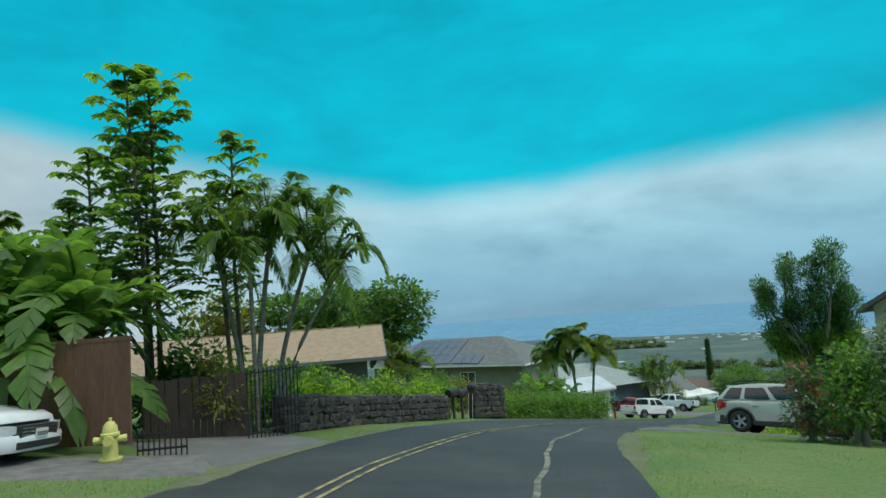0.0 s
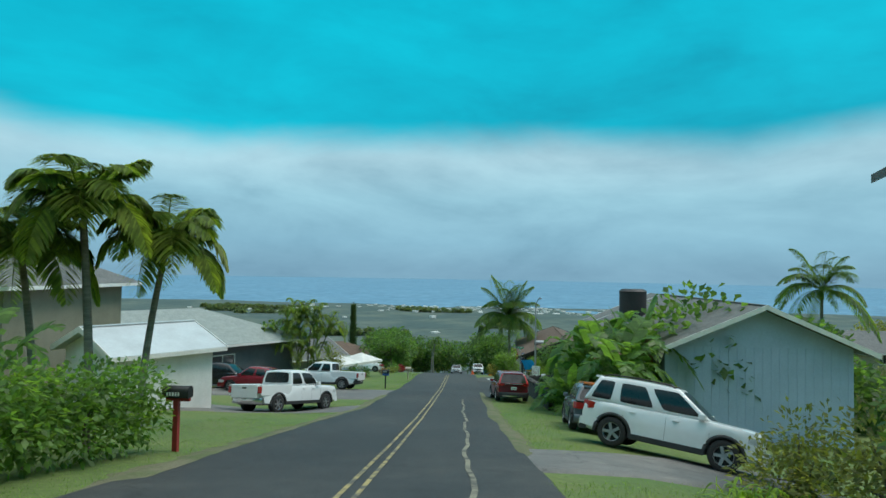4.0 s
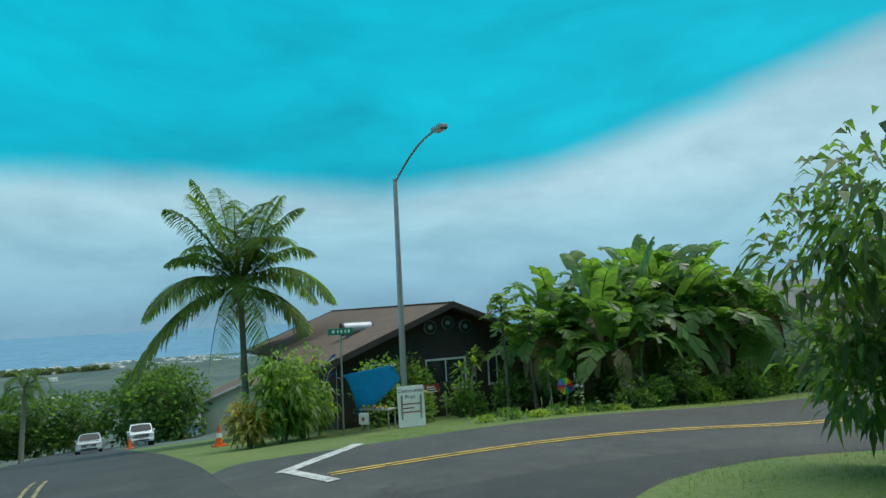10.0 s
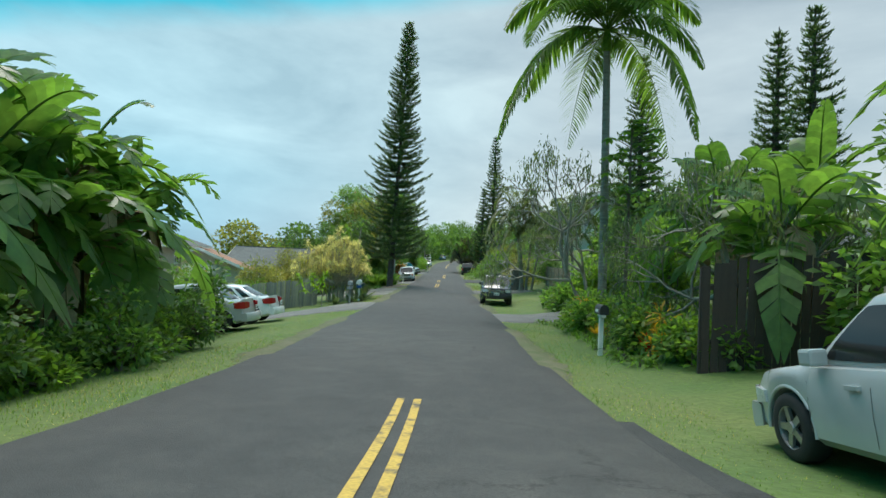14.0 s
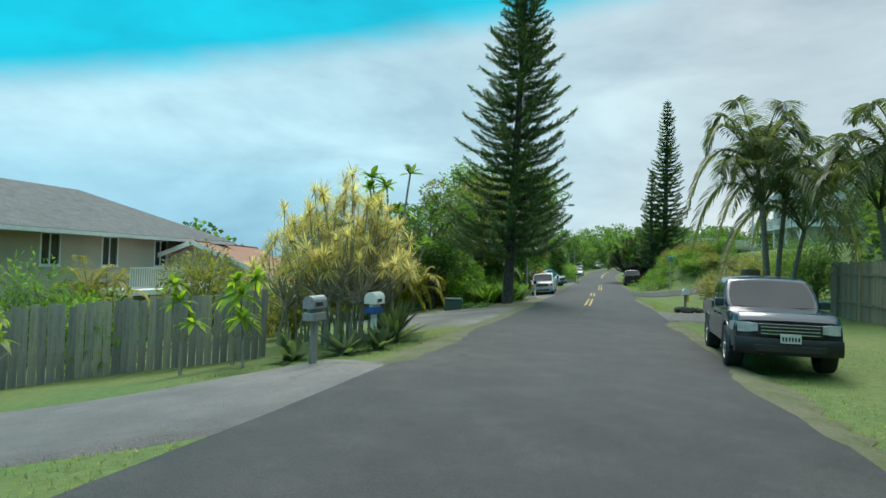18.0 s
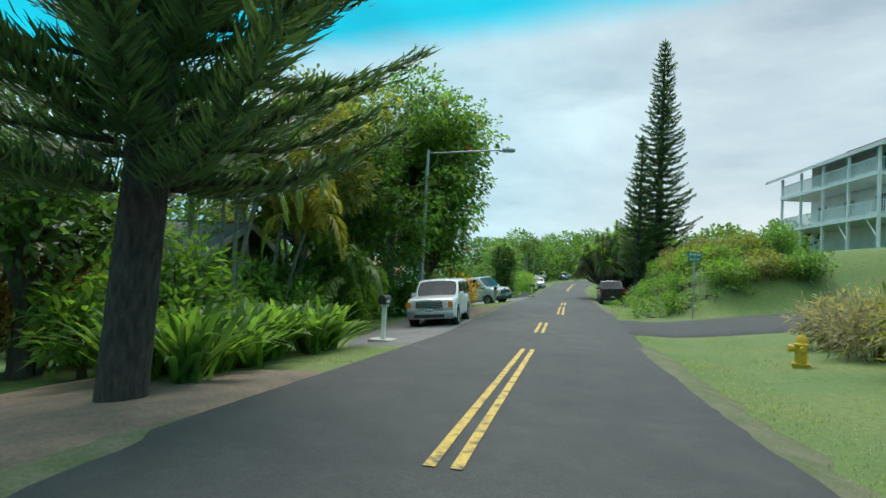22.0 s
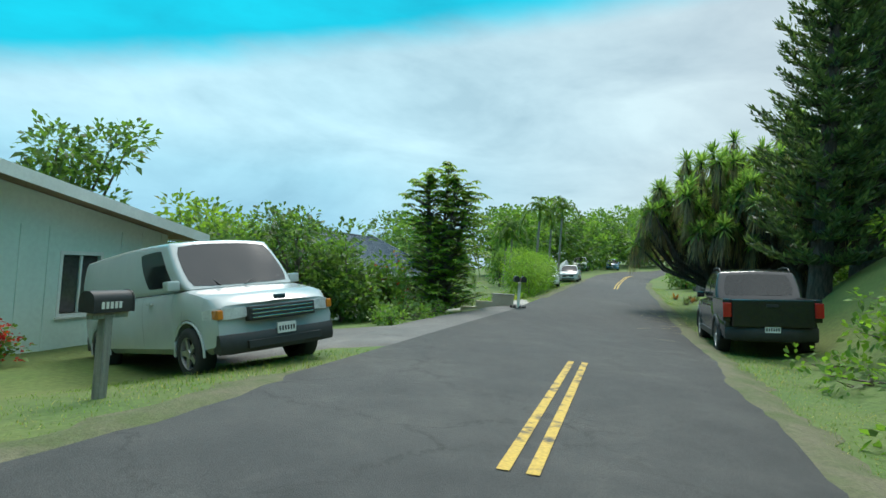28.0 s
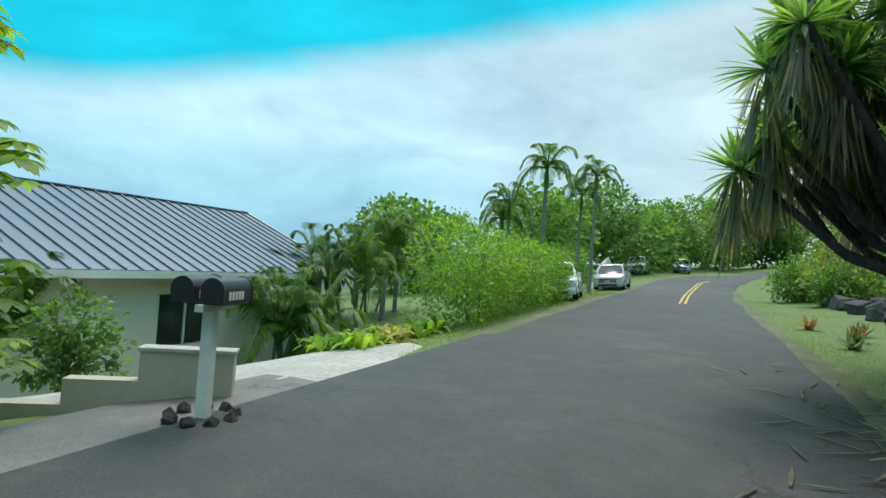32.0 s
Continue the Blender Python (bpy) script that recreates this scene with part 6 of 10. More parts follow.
def make_ground():
    s = np.concatenate([np.linspace(-600, -60, 28), np.linspace(-55, -12, 18), np.arange(-10, 130, 0.9), np.linspace(132, 300, 50), np.linspace(310, 1100, 60)])
    b = np.concatenate([-np.geomspace(3800, 60, 26), np.arange(-55, 190, 1.1), np.geomspace(192, 3800, 30)])
    S, B = np.meshgrid(s, b, indexing="ij")
    X, Y = xy(S, B)
    Z = hgt(S, B) - 0.03
    x, y = X.ravel(), Y.ravel()
    m = (S.ravel() > -20) & (S.ravel() < 190) & (abs(B.ravel()) < 220)
    d = np.full(len(x), 99.0)
    d[m] = np.minimum(np.minimum(near_line(x[m], y[m], ROAD_A), near_line(x[m], y[m], ROAD_B)), near_line(x[m], y[m], ROAD_C))
    Z = Z.ravel() - 0.06 * (d < 2.7)
    rough = 0.035 * np.sin(x * 1.7) * np.cos(y * 1.3) * sstep(3.2, 6, d)
    far = sstep(150, 500, S.ravel()) * (np.sin(x * 0.02) * np.cos(y * 0.013)) * 1.5
    V = np.stack([x, y, Z + rough + far], 1)
    n = len(b)
    i = np.arange(len(s) - 1)[:, None] * n
    j = np.arange(n - 1)[None]
    F = np.stack([i + j, i + n + j, i + n + j + 1, i + j + 1], -1).reshape(-1, 4)
    F = F[:, ::-1].copy()
    me = mesh("ground", V, F, GRASSM, True)
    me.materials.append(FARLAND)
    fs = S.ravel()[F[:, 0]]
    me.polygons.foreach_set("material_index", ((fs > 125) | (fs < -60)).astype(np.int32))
    tagged(new("ground", me), "grassy hillside that falls towards the coastal plain", "ground", kind="structure")
    r = np.array([0, 0.25, 0.5, 0.75, 1.0])
    a = np.linspace(0, 2 * np.pi, 64, endpoint=False)
    V = [(0, 0, -63.0)] + [(4950 * f * math.cos(q), 4950 * f * math.sin(q), -63.0) for f in r[1:] for q in a]
    F = [[0, 1 + k, 1 + (k + 1) % 64] for k in range(64)]
    for i in range(3):
        for k in range(64):
            F.append([1 + i * 64 + k, 1 + (i + 1) * 64 + k, 1 + (i + 1) * 64 + (k + 1) % 64, 1 + i * 64 + (k + 1) % 64])
    tagged(new("sea", mesh("sea", np.array(V), F, OCEAN)), "hazy blue-grey sea out to the horizon", "sea", kind="structure")


# bluish tone of the far plain is distance haze put into its colours
FARLAND = mat("haze_tinted_fields", (0.045, 0.076, 0.070), (0.092, 0.120, 0.094), rough=1.0, scale=0.016, fine=0.12, contrast=(0.42, 0.62), grain=0.5)
make_ground()


def road(name, line, w0, w1, label, lift=0.02, material=ASPHALT):
    return tagged(new(name, ribbon(name, line, w0, w1, lift, material, cols=7)), label, "road", kind="structure")


road("road_downhill", ROAD_A, -3.0, 3.0, "dark asphalt road that runs down towards the sea")
road("road_contour", ROAD_B[2:], -2.85, 2.8, "worn grey asphalt road along the hillside", 0.024, ASPHALT_PALE)
road("road_corner", smooth_line([xy(*p) for p in ((66, -13.4), (71.3, -13.6), (77.5, -13.8), (82, -13.3), (84.9, -11.5), (86.5, -8.7), (87.2, -5.5), (87.6, -1.0), (87.7, 3))], 0.6), -1.0, 2.9, "dark asphalt of the rounded corner", 0.012)
road("road_side", ROAD_C, -2.9, 2.9, "asphalt side road that climbs the hill", 0.016)


def line_seg(line, a, b):
    """The stretch of a line between the fractions of its length in metres (one point a metre)."""
    return line[int(a):int(b)]


def marking(name, line, w0, w1, label, material, lift=0.03):
    return tagged(new(name, ribbon(name, line, w0, w1, lift, material, cols=2)), label, "road marking", kind="structure")


def shifted(line, rows, wave=0.0):
    """A line moved sideways by (metre, offset) rows, with an optional uneven waver."""
    T = np.gradient(line, axis=0)
    T /= np.linalg.norm(T, axis=1)[:, None]
    i = np.arange(len(line))
    off = np.interp(i, [r[0] for r in rows], [r[1] for r in rows]) + wave * (np.sin(i * 0.9) + 0.7 * np.sin(i * 2.3 + 1) + 0.5 * np.cos(i * 0.31))
    return line + np.stack([T[:, 1], -T[:, 0]], 1) * off[:, None]


for w in (-0.14, 0.08):
    marking("yellow_line", shifted(line_seg(ROAD_A, 56, 158), [(0, -1.0), (14, -1.0), (26, -0.1), (36, 0.25), (60, 0.1), (200, 0.1)]), w, w + 0.07, "faded yellow centre line on the downhill road", YELLOW_FADED)
    marking("yellow_line", line_seg(ROAD_B, 4, 19), w + 0.3, w + 0.4, "double yellow centre line at the corner", YELLOW, 0.034)
    for a, b in ((63, 74), (78, 83), (87, 96), (98, 105), (140, 170)):
        o = -0.2 if a < 86 else 0.32
        marking("yellow_line", line_seg(ROAD_B, a, b), w + o, w + o + 0.1, "worn double yellow centre line", YELLOW, 0.034)
for a, b, w in ((45, 60, 1.75), (62, 88, 1.6), (92, 128, 1.75)):
    marking("asphalt_crack", shifted(line_seg(ROAD_A, a, b), [(0, 0), (9, 0)], 0.05), w, w + 0.09, "long crack with pale grit in the asphalt", CRACK)
stop = smooth_line([xy(88.75, -11.6), xy(91.4, -9.2)], 0.3)
marking("stop_line", stop, -0.15, 0.15, "white stop line at the junction", WHITEP, 0.036)
marking("stop_line", smooth_line([xy(88.85, -11.5), xy(87.0, -11.1)], 0.3), -0.12, 0.12, "white stop line at the junction", WHITEP, 0.037)


def fringe(line, off, seed, label, material, reach=0.4, lift=0.03):
    """An uneven fringe of grit and short growth that creeps over the edge of a road."""
    rng = np.random.default_rng(seed)
    d = np.arange(0, len(line) - 1, 0.3)
    P = np.stack([np.interp(d, np.arange(len(line)), line[:, i]) for i in range(2)], 1)
    T = np.gradient(P, axis=0)
    T /= np.linalg.norm(T, axis=1)[:, None]
    N = np.stack([T[:, 1], -T[:, 0]], 1) * math.copysign(1, off)
    n = np.interp(d, np.arange(0, len(line) + 4, 2.6)[:int(len(line) / 2.6) + 2], rng.random(int(len(line) / 2.6) + 2)) * 0.8 + rng.random(len(d)) * 0.2
    tp = np.clip(np.minimum(np.arange(len(d)), np.arange(len(d))[::-1]) / 7.0, 0, 1)
    n = n * tp
    o = np.stack([abs(off) - reach * n, abs(off) - 0.3 * reach * n + 0.06, np.full(len(d), abs(off) + 0.12), np.full(len(d), abs(off) + 0.3) + 0.25 * rng.random(len(d))], 1)
    Q = P[:, None] + N[:, None] * o[..., None]
    Z = hgt(0.6 * Q[..., 0] + 0.8 * Q[..., 1], 0.8 * Q[..., 0] - 0.6 * Q[..., 1]) + np.array([lift - 0.006, lift + 0.012, lift, -0.03]) - 0.09 * (1 - tp[:, None])
    V = np.concatenate([Q, Z[..., None]], -1).reshape(-1, 3)
    i = np.arange(len(d) - 1)[:, None] * 4
    j = np.arange(3)[None]
    F = np.stack([i + j, i + 4 + j, i + 5 + j, i + 1 + j], -1).reshape(-1, 4)
    tagged(new("verge_edge", mesh("verge_edge", V, F if off > 0 else F[:, ::-1].copy(), material)), label, "verge", kind="structure")


for a, b, off, w in ((66, 96, -3.0, 0.3), (98, 132, -3.0, 0.3), (70, 82, 3.0, 0.3), (88, 98, 3.0, 0.3), (103, 138, 3.0, 0.3)):
    fringe(line_seg(ROAD_A, a, b), off, 500 + a, "mossy grit along the edge of the asphalt", GRIT, w)
for a, b, off, w in ((20, 35, -2.85, 0.5), (40, 66, -2.85, 0.6), (80, 103, -2.85, 0.45), (122, 160, -2.85, 0.4), (20, 33, 2.8, 0.45), (37, 57, 2.8, 0.5), (62, 79, 2.8, 0.5), (88, 160, 2.8, 0.5)):
    fringe(line_seg(ROAD_B, a, b), off, 600 + a, "mossy grit and dry litter along the edge of the asphalt", GRIT, w * 0.7)


def drive(name, pts, w, label, material, lift=0.012, category="driveway"):
    return tagged(new(name, ribbon(name, smooth_line(pts, 0.6), -w / 2, w / 2, lift, material, cols=6)), label, category, kind="structure")


drive("driveway", [(-1.0, 10.2), (-4.2, 12.6), (-6.4, 15.5)], 3.4, "grey asphalt driveway apron before a gate", ASPHALT_OLD)
drive("driveway", [(4.6, 22.6), (8.0, 22.0), (11, 20.4), (13, 18.6)], 3.3, "asphalt driveway with a parked crossover", ASPHALT_OLD)
drive("driveway", [(13, 40.5), (18, 38.0), (27, 37.5)], 3.2, "asphalt driveway beside the verge", ASPHALT_OLD)
drive("driveway", [(27.5, 62.5), (22.5, 65.5), (15, 69.5)], 9.0, "grey asphalt forecourt with parked trucks", ASPHALT_OLD)
drive("driveway", [(21.5, 54.5), (18, 55.5), (12, 57)], 4.0, "gravelly asphalt pull-in", ASPHALT_OLD, 0.010)
drive("driveway", [xy(90.6, 34.5), xy(92.0, 39.5), xy(94.2, 43), xy(97.5, 44.5)], 6.4, "grey gritty yard beside the road", YARD)
drive("driveway", [xy(90.2, 27), xy(92.5, 22.5), xy(97, 20)], 3.6, "grey asphalt driveway along a fence", ASPHALT_OLD)
drive("soil_strip", [xy(92.8, 45.5), xy(92.8, 53)], 4.0, "reddish needle litter under the pine", SOIL, 0.016, "soil")
drive("driveway", [xy(90.2, 57), xy(91.2, 60), xy(92.2, 70)], 3.6, "grey driveway beside the road", ASPHALT_OLD)
drive("soil_strip", [xy(91.0, 66), xy(91.0, 76)], 2.0, "bare brown soil beside the road", SOIL, 0.014, "soil")
drive("driveway", [xy(90.4, 91.2), xy(93.5, 90.0), xy(97.4, 91.5)], 4.2, "old asphalt driveway", ASPHALT_OLD)
drive("driveway", [xy(91.1, 89.5), xy(91.0, 96), xy(90.7, 101), xy(90.2, 104)], 2.3, "old asphalt strip widening the road at the drive", ASPHALT_OLD, 0.016)
drive("driveway", [xy(90.2, 104.8), xy(93.0, 104.2), xy(99, 102.5)], 4.6, "pale concrete driveway", CONCRETE)
drive("driveway", [xy(85.5, 20), xy(80, 21.5)], 4.0, "short asphalt drive into the trees", ASPHALT_OLD)
drive("driveway", [xy(85.5, 43), xy(80, 43)], 5.0, "gravel turn-in before the rocks", GRAVEL)


# ---- parked vehicles ----
car("sedan", onslope(-9.45, 10.6, 0), "white saloon parked on gravel beside a rusty fence", P_WHITE, **{**SEDAN, "L": 4.6})
car("crossover", onslope(10.97, 20.63, -40), "pale silver-green crossover with black cladding and roof rails on a driveway", P_SAND, **{**SUV, "L": 4.45, "W": 1.8, "H": 1.58, "roof": (-0.375, 0.02), "cab": (-0.47, 0.21), "tail": ((-0.5, 0.88), (-0.475, 1.02)), "squareness": 0.15, "pillars": (0.04, 0.27, 0.28, 0.6, 0.62, 0.99)}, rails=True, rounded=0.9)
car("suv", onslope(22.8, 39.9, -62), "white off-road wagon on the grass verge", P_WHITE, **{**SUV, "L": 4.8, "W": 1.92, "H": 1.8, "wb": 2.79, "wr": 0.39, "gc": 0.33, "belt": 1.15, "hood": ((0.5, 0.98), (0.44, 1.1), (0.22, 1.16)), "tail": ((-0.5, 1.1), (-0.48, 1.13)), "squareness": 0.8}, rails=True)
car("suv", onslope(31.5, 58.3, 60), "dark red crossover parked on the grass verge", P_RED, **{**SUV, "H": 1.66, "pillars": (0.06, 0.27, 0.275, 0.63, 0.64, 0.99), "roof": (-0.41, 0.04), "squareness": 0.1}, tall_tail=True, rounded=1.0)
car("crossover", onslope(25.2, 45.2, 52), "slate grey crossover with an orange roof parked on the verge", P_SLATE, **{**SUV, "L": 4.3, "H": 1.58, "squareness": 0.1}, roofpaint=P_ORANGE, rounded=0.9)
car("pickup_truck", onslope(17.5, 56.7, 30.5), "white four-door pickup with black wheel arches and bull bar", P_WHITE, **PICKUP)
car("pickup_truck", onslope(24.2, 69.9, 138), "white four-door pickup with an open black bed", P_WHITE, **PICKUP, bump=BLACKP)
car("hatchback", onslope(17.2, 70.2, 140, dz=0.05), "black hatchback parked in front of a house", P_BLACK, **{**SEDAN, "H": 1.5, "L": 4.3})
car("sedan", onslope(18.7, 66.7, 140), "dark red saloon parked between trucks", P_RED, **SEDAN)
car("pickup_truck", onslope(70.2, 117.2, 236), "white pickup parked down the road", P_WHITE, **PICKUP)
car("sedan", onslope(66.0, 117.5, 236), "grey saloon parked down the road", P_SILVER, **SEDAN)
car("sedan", onslope(*xy(82.85, -0.6), -37), "silver saloon parked on the verge beside a dark screen", P_SILVER, **{**SEDAN, "H": 1.47})
car("hatchback", onslope(*xy(95.3, 14.5), 57), "silver hatchback saloon parked on the lawn", P_SILVER, **{**SEDAN, "H": 1.52, "L": 4.4})
car("sedan", onslope(*xy(95.4, 17.6), 57), "white saloon parked on the lawn by a fence", P_WHITE, **SEDAN)
car("pickup_truck", onslope(*xy(84.2, 30.6), 140), "black older pickup with chrome bumper on the verge", P_NAVY, **{**PICKUP, "L": 4.9, "W": 1.72, "H": 1.56, "wb": 3.0, "belt": 1.06, "hood": ((0.5, 0.9), (0.45, 1.02), (0.22, 1.07)), "bed": (-0.5, -0.155, 0.82, 1.1), "clad": None}, bump=BLACKM)
car("suv", onslope(107.2, 34.13, 144.5, dz=-0.05), "white boxy off-road wagon with amber corner lamps", P_WHITE, L=4.25, W=1.7, H=1.56, wb=2.45, wr=0.35, gc=0.3, belt=1.0, hood=((0.5, 0.92), (0.47, 0.97), (0.18, 1.04)), tail=((-0.5, 1.03), (-0.49, 1.04)),
    cab=(-0.485, 0.18), roof=(-0.455, 0.07), pillars=(0.0, 0.345, 0.345, 0.66, 0.66, 1.0), wkind="steel", lights="round", squareness=1.0, bump=STEEL, category="car")
van = car("van", onslope(126.27, 22.47, 207, dz=-0.06), "silver-grey panel van with a chrome grille", P_GREY, L=5.4, W=2.0, H=2.02, wb=3.5, wr=0.37, gc=0.34, belt=1.28, hood=((0.5, 1.0), (0.46, 1.12), (0.30, 1.27)), tail=((-0.5, 1.26), (-0.49, 1.27)),
    cab=(-0.49, 0.31), roof=(-0.475, 0.19), pillars=(0.70, 0.94), wkind="five", squareness=1.0, bump=BLACKP, category="van")
for s in (-1, 1):
    box("indicator", (2.42, min(s * 0.86, s * 0.945), 0.82, 2.60, max(s * 0.86, s * 0.945), 0.95), LAMPO, van, "amber corner lamp", 0.02)
    part("wiper", mesh("wiper", *tube([(1.72, s * 0.2 - 0.2, 1.31), (1.60, s * 0.35 - 0.1, 1.40), (1.58, s * 0.45 + 0.25, 1.40)], 0.012, 5), BLACKP), van)
box("badge", (2.60, -0.09, 1.03, 2.66, 0.09, 1.10), P_NAVY, van, "dark oval badge", 0.02)
car("pickup_truck", onslope(*xy(83.7, 95.6), -37), "black pickup with roof rails parked on the verge", P_BLACK, **{**PICKUP, "L": 5.25, "W": 1.96, "H": 1.84, "belt": 1.2, "bed": (-0.5, -0.2, 0.9, 1.27), "cab": (-0.26, 0.225), "roof": (-0.19, 0.08), "wkind": "five"}, rails=True, bump=BLACKP)
car("hatchback", onslope(*xy(92.2, 123.4), 150), "white small car beside a hedge", P_WHITE, **{**SEDAN, "L": 4.0, "H": 1.5})
car("sedan", onslope(*xy(91.6, 136), 143), "silver car with a white cover on its roof rack", P_SILVER, **SEDAN)
car("pickup_truck", onslope(*xy(92.5, 163), 143), "white pickup far along the road", P_WHITE, **PICKUP)
car("hatchback", onslope(*xy(88.6, 172), 143), "blue car far along the road", P_BLUE, **{**SEDAN, "H": 1.5})

# ---- houses ----
house("house", pose(-13.0, 36.0, -3.6, 0, 0, 8), "single-storey house with a low tan shingle roof", 16, 9, 3.4, 1.3, GREYWALL, SHINGLE_TAN, GREYWALL, over=1.0, wins=(("y-", 3, 1.0, 1.6, 1.2), ("y-", -3, 1.0, 1.6, 1.2), ("x+", 0, 1.0, 1.6, 1.2)))
house("house", pose(1.3, 66.8, -6.5, 0, 0, -33), "house with a dark hip roof covered in solar panels", 18, 8.4, 3.2, 2.1, OLIVEWALL, SHINGLE_GREY, over=0.7, kind="hip", wins=(("y-", 3, 1.0, 1.6, 1.2), ("y-", -4, 1.0, 1.6, 1.2)),
      solar=[(x, v, -1) for x in (-4.6, -3.55, -2.5, -1.45, -0.4, 0.65) for v in (0.8, 0.52, 0.24)] + [(2.0, 0.8, -1), (3.05, 0.8, -1), (4.1, 0.82, -1)])
house("house", pose(11.4, 57.6, gz(11.4, 57.6), 0, 0, 22), "white shed with a pale metal roof", 4.0, 4.4, 2.4, 0.8, WHITE, PALE_ROOF, over=0.4)
house("house", pose(14.5, 77.5, -11.0, 0, 0, 20), "house with a pale grey-green hip roof and roof vents", 16, 10, 3.2, 1.9, GREYWALL, SHINGLE_GREEN, over=0.8, kind="hip", wins=(("y-", 2, 1.0, 1.8, 1.2), ("y-", -4, 1.0, 1.8, 1.2), ("x+", 0, 1.0, 1.4, 1.2)))
house("house", pose(36.0, 118.0, -18.2, 0, 0, 15), "brown house with a grey gabled roof below the road", 14, 9, 3.0, 1.9, OLIVEWALL, SHINGLE_GREY, over=0.9, wins=(("y-", 2, 1.0, 1.6, 1.2),))
house("house", onb(107.8, -2.8, 90, dz=0.75), "dark brown house with white windows and a brown gabled roof", 15.5, 9.0, 2.9, 1.75, WOOD_BROWN, SHINGLE_BROWN, WOOD_BROWN, over=0.9, batten=0.3, wins=(("x-", 0.0, 1.4, 1.7, 1.1), ("x-", 2.4, 1.4, 0.8, 1.1), ("x-", -2.6, 1.4, 1.2, 1.1), ("y+", 2, 1.0, 1.6, 1.1), ("y+", -3, 1.0, 1.6, 1.1)))
house("house", pose(*xy(112.8, 36.2), -17.9, 0, 0, -36.87), "beige two-storey house with a dark hip roof", 20.6, 9, 6.5, 1.9, BEIGE, SHINGLE_GREY, over=0.9, kind="hip", base=-2, wins=[("y-", u, 4.9, 0.8, 1.2) for u in (-7, -3.5, 0.2, 3.2, 6.4)] + [("x+", u, 4.1, 0.9, 1.1) for u in (-2, 1.5)])
house("house", pose(*xy(122, 62), -17.5, 0, 0, -36.87), "house with a terracotta roof beyond the trees", 16, 9, 3.6, 2.0, BEIGE, SHINGLE_RED, over=0.8)
house("house", pose(*xy(108.5, 48.5), -16.6, 0, 0, -20), "pale house with a pinkish roof and white steps", 10, 8, 3.0, 1.7, CREAM, SHINGLE_RED, over=0.8, wins=(("y-", -2, 1.0, 1.4, 1.2),))
house("house", pose(*xy(104.5, 63), -16.2, 0, 0, 53), "olive green house with a cream barge board", 11, 8, 3.0, 1.7, OLIVEWALL, SHINGLE_GREY, CREAM, over=0.8, wins=(("x-", 0.5, 1.0, 1.6, 1.2), ("x-", -2.4, 1.0, 1.0, 1.2)))
house("house", pose(*xy(102.3, 86.3), -15.3, 0, 0, 53.13), "pale green board house with a gabled roof behind the van", 8.4, 10.4, 2.7, 0.9, PALEGREEN, SHINGLE_TAN, WHITE, over=0.7, batten=0.6, wins=(("x-", 2.7, 0.85, 0.95, 1.25), ("x-", -2.7, 0.85, 0.95, 1.25), ("x-", 0, 0.85, 0.95, 1.25), ("y-", 0, 0.9, 1.2, 1.1)), split=2)
house("house", pose(*xy(102.6, 109.6), -16.5, 0, 0, -36.87), "cream house with a blue-grey ribbed metal roof", 11, 8.0, 3.1, 1.7, IVORY, METALROOF, WHITE, over=0.6, ribs=0.42, wins=(("y-", 3.3, 1.15, 1.5, 1.25), ("y-", -0.4, 1.15, 1.7, 1.25), ("x+", 0, 1.1, 1.0, 1.2)))


# ---- left of the downhill road: gate, trees, wall and hedge ----
def rust_fence():
    t = thing("panel_fence", on(-14.2, 12.6, -5), "rusty red-brown sheet fence beside a parked car", "fence")
    for i in range(7):
        box("panel", (i * 1.15, -0.02, -0.3, i * 1.15 + 1.14, 0.02, 1.68), RUST, t)
        box("post", (i * 1.15 - 0.04, 0.022, -0.3, i * 1.15 + 0.04, 0.1, 1.72), WOOD_BROWN, t)
    box("top_rail", (0, -0.03, 1.66, 8.05, 0.05, 1.74), RUST, t)


rust_fence()
for i, (x, y, r, h) in enumerate(((-11.4, 15.2, 1.7, 3.8), (-9.8, 15.0, 1.5, 3.4), (-13.2, 16.4, 1.8, 4.4))):
    bush("shrub", on(x, y, 40 * i), "dark thicket behind the rusty fence", (r, r, h), leafm=LEAF_DARK, seed=1021 + i, n=14, leaf=0.24, width=0.12, per=110)
hydrant("fire_hydrant", on(-5.85, 10.55, -70), "pale yellow hydrant on the gravel verge", HYDRANT_PALE)


def bar_fence(name, m, label, L, h, gap, material, category="fence"):
    t = thing(name, m, label, category)
    for z in (0.08, h - 0.05):
        box("rail", (0, -0.02, z, L, 0.02, z + 0.04), material, t)
    b = bmesh_to("bar", boxes([(-0.011, -0.011, -0.1, 0.011, 0.011, h + 0.05)]), material)
    n = int(L / gap)
    for i in range(n + 1):
        part("bar", b, t, "", Matrix.Translation((L * i / n, 0, 0)))
    return t


bar_fence("iron_fence", on(-5.75, 11.25, 8), "low black iron fence at the drive", 0.85, 0.4, 0.09, BLACKM)
board_fence("board_fence", on(-7.2, 14.4, 12), "dark stained board fence beside the drive", 2.2, 1.3, WOOD_BROWN, seed=2)
bar_fence("metal_gate", on(-4.75, 14.3, 55), "tall black metal gate at a drive", 1.5, 1.5, 0.11, BLACKM, "gate")
drive("gravel_verge", [(-12, 9.6), (-5.2, 10.2), (-3.4, 10.6)], 2.2, "grey gravel verge", GRAVEL, 0.014, "gravel")

